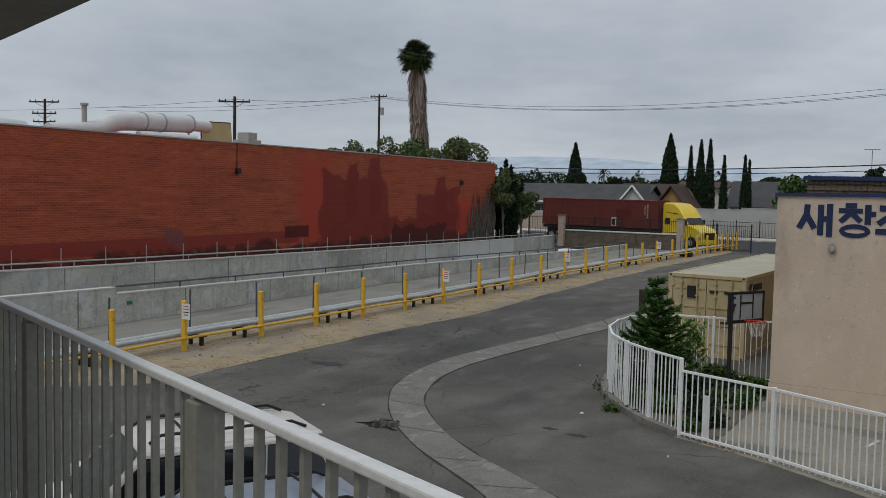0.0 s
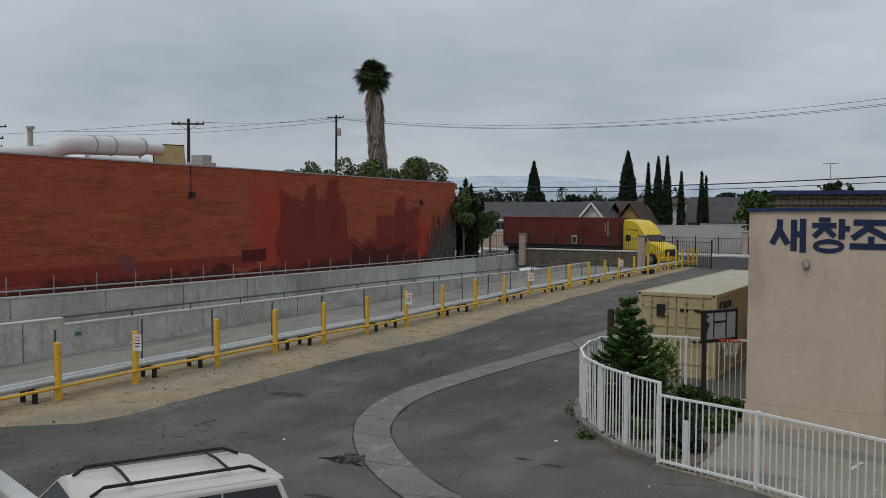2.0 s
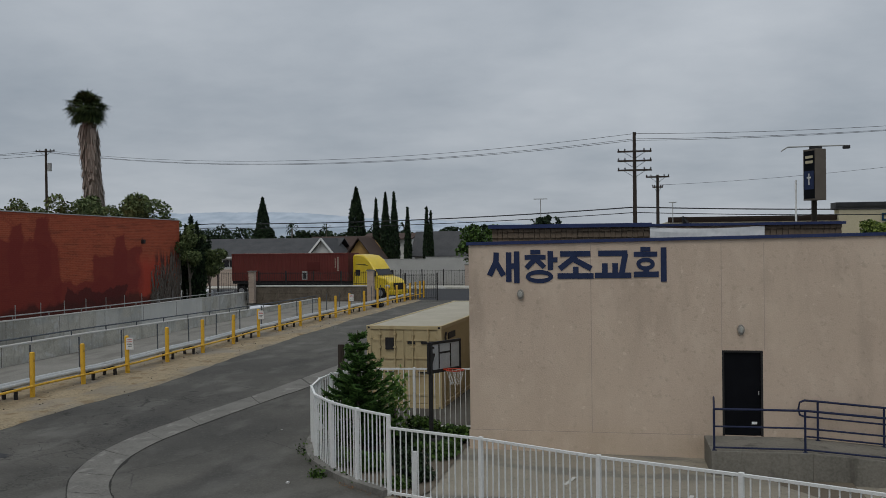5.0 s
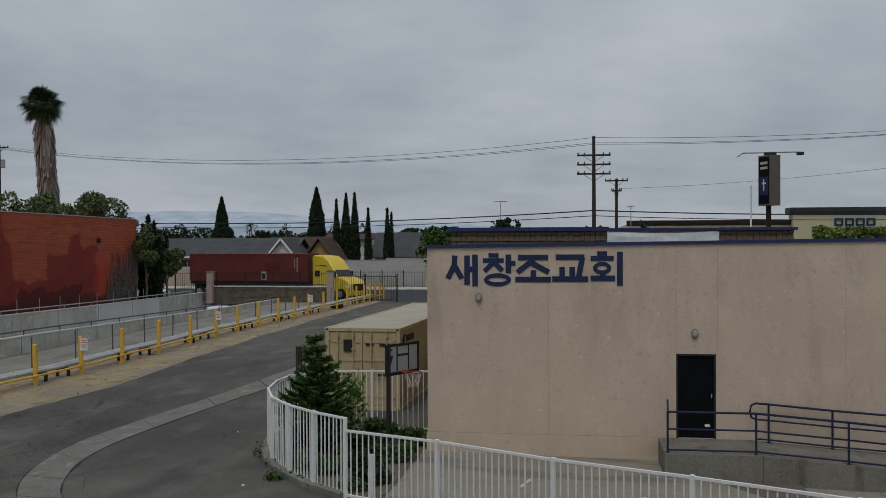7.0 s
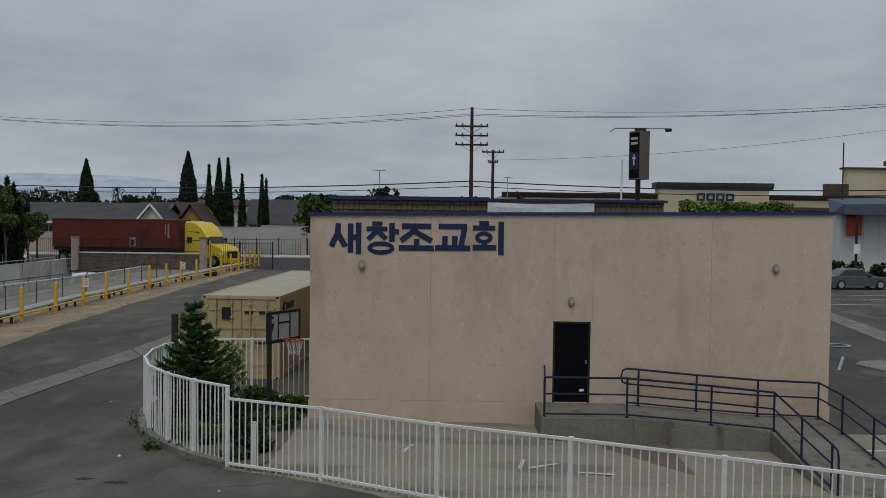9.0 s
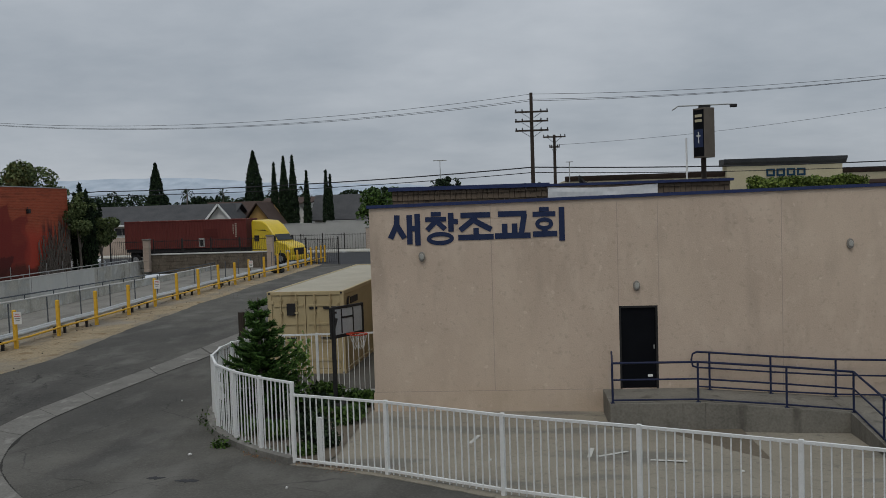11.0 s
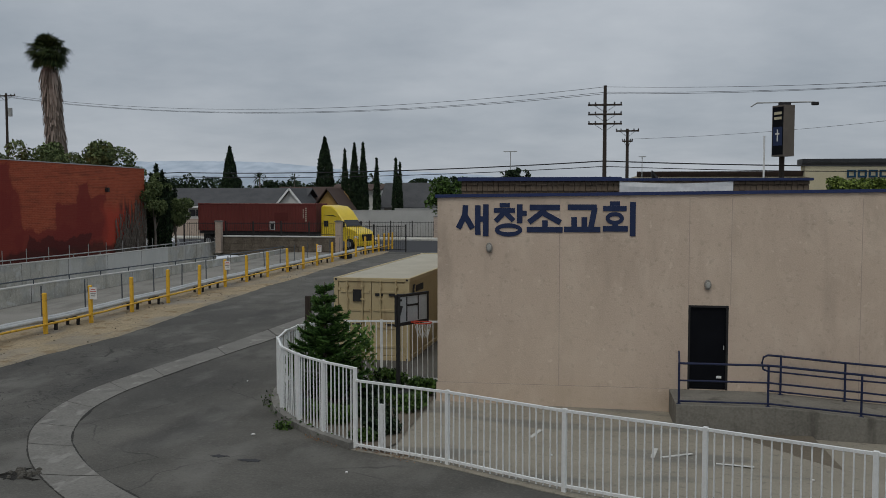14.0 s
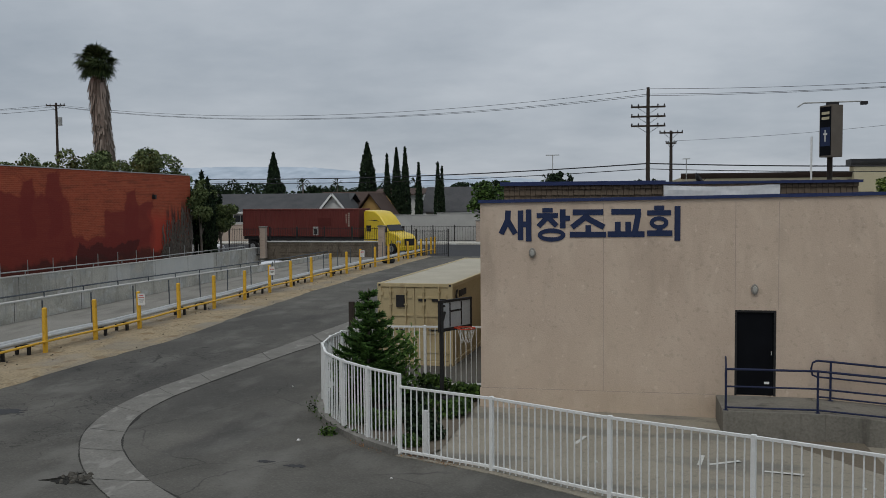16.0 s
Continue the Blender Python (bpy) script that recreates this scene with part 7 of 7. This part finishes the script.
g = leaves([(q.x - 0.22 + wrnd.gauss(0, 0.09), q.y - 0.12 + wrnd.gauss(0, 0.09), abs(wrnd.gauss(0, 0.08))) for q in (wrnd.choice(pl[2:18]) for _ in range(260))] + [(-6.35 + wrnd.gauss(0, 0.11), 19.8 + wrnd.gauss(0, 0.08), abs(wrnd.gauss(0.03, 0.08))) for _ in range(200)], 0.045, wrnd)
tagged(part("weeds", g, LEAF), "green weeds growing along the kerb", "weeds", "", "stuff")

# young araucaria: tiers of upswept branches
pine = thing("pine_tree", "young green pine with tiered branches behind the fence", "tree", pose(-6.35, 23.1, -0.15))
part("trunk", Geo().tube([(0, 0, -0.1), (0, 0, 3.0)], 0.05, 8, taper=[0.07, 0.012]), BARK, pine)
qrnd = random.Random(21)
PINE = material("fresh pine needles", (0.024, 0.060, 0.014), (0.095, 0.185, 0.042), 0.7, 2.0, 14, 0, islands=0.6)
PINE_H = 2.98
z = 0.25
while z < PINE_H - 0.1:
    u = (z - 0.25) / (PINE_H - 0.25)
    reach = 1.24 * (1 - u) ** 0.95 * min(1.0, 0.75 + u * 1.6) + 0.10
    n = 8 if u < 0.7 else 6
    a0 = qrnd.uniform(0, 6.28)
    for k in range(n):
        a = a0 + 6.283 * k / n + qrnd.uniform(-0.18, 0.18)
        L = reach * qrnd.uniform(0.70, 1.15)
        d = Vector((math.cos(a), math.sin(a), 0))
        s = Vector((-math.sin(a), math.cos(a), 0))
        g = Geo()
        zb_ = z + qrnd.uniform(-0.07, 0.07)
        lift = qrnd.uniform(0.15, 0.42)

        def along(t):
            return Vector((0, 0, zb_)) + d * L * t + Vector((0, 0, -0.10 * L * math.sin(t * 3.0) + lift * L * t * t))

        g.tube([along(t) for t in np.linspace(0, 1, 6)], 0.012, 4, taper=[0.016, 0.014, 0.012, 0.01, 0.008, 0.004])
        m = max(9, int(L * 30))
        for j in range(m):
            t = 0.12 + 0.88 * j / m
            p = along(t)
            wlen = (0.17 * (1.05 - t) * L + 0.10) * qrnd.uniform(0.75, 1.2)
            for sg in (-1, 1):
                tip = p + s * sg * wlen + d * wlen * 0.75 + Vector((0, 0, qrnd.uniform(-0.05, 0.10)))
                w = Vector((0, 0, 0.030)) + d * 0.046
                g.poly([p - w, tip, p + w])
                w2 = Vector((0, 0, 0.045))
                g.poly([p - w2, p.lerp(tip, 0.9) + Vector((0, 0, 0.07)), p + w2])
        part("branch", g, PINE, pine)
    z += 0.21 + 0.05 * u

# ---- small things ----
tagged(part("wooden_post", Geo().tube([(0, 0, -0.2), (0, 0, 1.75)], 0.11, 8), WOODPOLE, at=pose(-8.75, 29.6, 0)), "weathered brown wooden post beside the road", "post")
ty = thing("tyre", "old black tyre lying against the bollards", "tyre", pose(-18.2, 70.5, 0.16, 12, 8, 0))
part("rubber", Geo().tube([(0.42 * math.cos(a), 0.42 * math.sin(a), 0.1) for a in np.linspace(0, 2 * math.pi, 25)], 0.13, 8), TYRE, ty, smooth=True)
# broken asphalt
hole = thing("pothole", "broken asphalt hollow with crumbled edges", "pothole", pose(-10.0, 15.9, 0))
hr = random.Random(6)
HOLE = material("dark broken asphalt", (0.010, 0.010, 0.009), (0.034, 0.032, 0.028), 0.95, 6, 40, 0.6, depth=0.03)
TWIG = material("dry brown twigs", (0.045, 0.032, 0.020), (0.085, 0.062, 0.040), 0.9, 6, 40, 0.2)
LUMP = material("grey broken asphalt lumps", (0.060, 0.056, 0.048), (0.130, 0.122, 0.105), 0.95, 6, 30, 0.5)


def ragged(rx, ry, n=26):
    return [(rx * math.cos(a) * hr.uniform(0.5, 1.1), ry * math.sin(a) * hr.uniform(0.5, 1.1)) for a in np.linspace(0, 6.283, n, endpoint=False)]


part("hollow", Geo().prism(ragged(0.36, 0.30), 0.003, 0.007, lambda a, b, c: (a, b, c)), HOLE, hole)
for pts in ([(-0.55, -0.14), (-0.36, -0.12), (-0.2, 0.02), (0.0, -0.05)], [(0.0, 0.0), (0.25, -0.14), (0.46, -0.24), (0.55, -0.2)], [(-0.1, 0.1), (-0.06, 0.3), (0.02, 0.42)]):
    part("crack", Geo().tube([(a, b, 0.004) for a, b in pts], 0.03, 5, taper=[0.006] + [0.03] * (len(pts) - 2) + [0.006]), HOLE, hole)
for k in range(26):
    a, r = hr.uniform(0, 6.28), hr.uniform(0.02, 0.36)
    q = hr.uniform(0.03, 0.085)
    part("chunk", Geo().hexa([(-q, -q * 0.6, 0), (q, -q * 0.7, 0), (q * 0.8, q * 0.6, 0), (-q * 0.9, q * 0.5, 0), (-q * 0.7, -q * 0.4, q * 0.7), (q * 0.6, -q * 0.5, q * 0.8), (q * 0.6, q * 0.3, q * 0.6), (-q * 0.6, q * 0.4, q * 0.8)]), LUMP, hole, at=pose(0.1 + r * math.cos(a), 0.05 + 0.8 * r * math.sin(a), 0.005, 0, 0, hr.uniform(0, 360)))
for x, y, sx, sy in ((-14.8, 20.6, 0.62, 0.30), (-9.0, 13.7, 0.5, 0.10), (-8.4, 13.2, 0.45, 0.12), (-6.2, 17.4, 0.25, 0.12), (-6.9, 17.6, 0.2, 0.1), (-11.9, 25.6, 0.5, 0.08)):
    structure("asphalt_patch", Geo().prism([(x + a, y + b) for a, b in ragged(sx, sy)], 0.002, 0.006, lambda a, b, c: (a, b, c)), FRESH, "dark worn patch in the asphalt", "road patch")
g = Geo()
for _ in range(260):
    y = hr.uniform(12, 60)
    x, s = lerp(BOLL_X, y) + hr.gauss(0.6, 0.9), hr.uniform(0.008, 0.026)
    z = 0.05
    g.hexa([(x - s, y - s, z - 0.02), (x + s, y - s * 0.8, z - 0.02), (x + s * 0.9, y + s, z - 0.02), (x - s, y + s * 0.7, z - 0.02), (x - s * 0.6, y - s * 0.5, z + s), (x + s * 0.6, y - s * 0.4, z + s), (x + s * 0.5, y + s * 0.6, z + s), (x - s * 0.6, y + s * 0.4, z + s)])
tagged(part("pebbles", g, STONE), "small stones scattered over the dirt strip", "pebbles", "", "stuff")
g = Geo()
for x, y in ((-8.9, 24.5), (-6.8, 19.2), (-12.0, 16.6), (-4.2, 16.9), (4.14, 18.28), (-0.6, 18.9)):
    s = hr.uniform(0.018, 0.04)
    zz = (lot_z(x, y) + 0.015) if x > -4 else 0.004
    g.hexa([(x - s, y - s, zz), (x + s, y - s * 0.6, zz), (x + s, y + s * 0.6, zz), (x - s * 0.8, y + s, zz), (x - s, y - s, zz + 0.02), (x + s, y - s * 0.6, zz + 0.03), (x + s, y + s * 0.6, zz + 0.02), (x - s * 0.8, y + s, zz + 0.03)])
tagged(part("litter", g, SIGNWHITE), "small white scraps of litter on the ground", "litter", "", "stuff")
# dead leaves and twigs at the foot of the planter
g = Geo()
for _ in range(420):
    t_ = hr.uniform(0, 1)
    x, y = -5.6 + 2.4 * t_ + hr.gauss(0, 0.12), 19.2 - 1.25 * t_ + hr.gauss(0, 0.12)
    a, q = hr.uniform(0, 6.28), hr.uniform(0.015, 0.05)
    zz = max(lot_z(x, y) + 0.03, 0.01)
    g.poly([(x - q * math.cos(a), y - q * math.sin(a), zz), (x + q * 0.5 * math.sin(a), y - q * 0.5 * math.cos(a), zz + 0.01), (x + q * math.cos(a), y + q * math.sin(a), zz + 0.02)])
tagged(part("dead_leaves", g, material("brown fallen leaves", (0.12, 0.055, 0.025), (0.28, 0.16, 0.075), 0.9, 6, 30, 0, islands=0.6)), "brown fallen leaves along the fence's foot", "leaves", "", "stuff")
g = Geo()
for _ in range(38):
    x, y, a, q = hr.gauss(-8.3, 0.3), hr.gauss(13.15, 0.12), hr.uniform(0, 3.14), hr.uniform(0.04, 0.16)
    g.tube([(x - q * math.cos(a), y - q * math.sin(a), 0.012), (x, y, 0.03), (x + q * math.cos(a), y + q * math.sin(a), 0.014)], 0.007, 4)
tagged(part("twigs", g, TWIG), "dry brown twigs lying on the asphalt", "twigs", "", "stuff")
# dry vines at the corner of the brick wall
vr = random.Random(15)
g = Geo()
for _ in range(170):
    y = vr.uniform(63.8, 68.4)
    h = vr.uniform(1.2, 4.6) * (0.5 + 0.5 * (y - 63.5) / 5)
    x = RX + vr.uniform(0.02, 0.12)
    pts = [(x, y, 0.7)]
    for k in range(5):
        y += vr.gauss(0, 0.14)
        pts.append((RX + vr.uniform(0.02, 0.14), y, 0.7 + h * (k + 1) / 5))
    g.tube(pts, 0.018, 4)
vines = thing("vines", "bare dark dry vines climbing the brick wall", "vines")
tagged(part("stem_mat", g, BARK, vines), kind="stuff")

notice = thing("notice", "small green and white notice on the channel wall", "sign", pose(CH1 + 0.012, 22.9, 0.70))
part("plate", Geo().box(0, 0.012, -0.16, 0.16, -0.14, 0.14), BLOCKGREY, notice)
part("print", Geo().box(0.012, 0.018, -0.13, 0.11, -0.10, 0.03), material("green print", (0.03, 0.14, 0.09), (0.05, 0.19, 0.12), 0.6, 6, 40, 0), notice)

# far line of trees and small palms between the houses and the hills
fr_ = random.Random(44)
pts = []
for _ in range(24000):
    x = fr_.uniform(-130, 60)
    top = 6.9 + 2.4 * noise.noise((x * 0.11, 0, 0)) + 1.3 * noise.noise((x * 0.4, 5, 0))
    pts.append((x, 185 + fr_.uniform(-4, 4), top * fr_.uniform(0.35, 1.0) ** 0.6))
tagged(part("far_trees", leaves(pts, 0.38, fr_), LEAFDARK), "dark band of distant trees beyond the houses", "trees", "", "stuff")
for k, (x, h) in enumerate(((-62.5, 8.6), (-55.5, 8.3), (-45.5, 8.6), (-40, 8.4), (-15, 8.8))):
    fp = thing("palm_tree", "small distant palm above the rooftops", "palm tree", pose(x, 175, 0), "distant palms")
    part("trunk", Geo().tube([(0, 0, -0.3), (0.1, 0, h - 0.5)], 0.16, 6), BARK, fp)
    g = Geo()
    for j in range(26):
        a, el = fr_.uniform(0, 6.283), fr_.uniform(-0.7, 1.2)
        d = Vector((math.cos(a) * math.cos(el), math.sin(a) * math.cos(el), math.sin(el)))
        s = d.cross(Vector((0, 0, 1))).normalized() * 0.16
        c0, c1 = Vector((0.1, 0, h - 0.6)), Vector((0.1, 0, h - 0.6)) + d * 1.2
        g.poly([c0, c1 - s, c1 + d * 0.5 - Vector((0, 0, 0.6)), c1 + s])
    part("crown", g, LEAFDARK, fp)
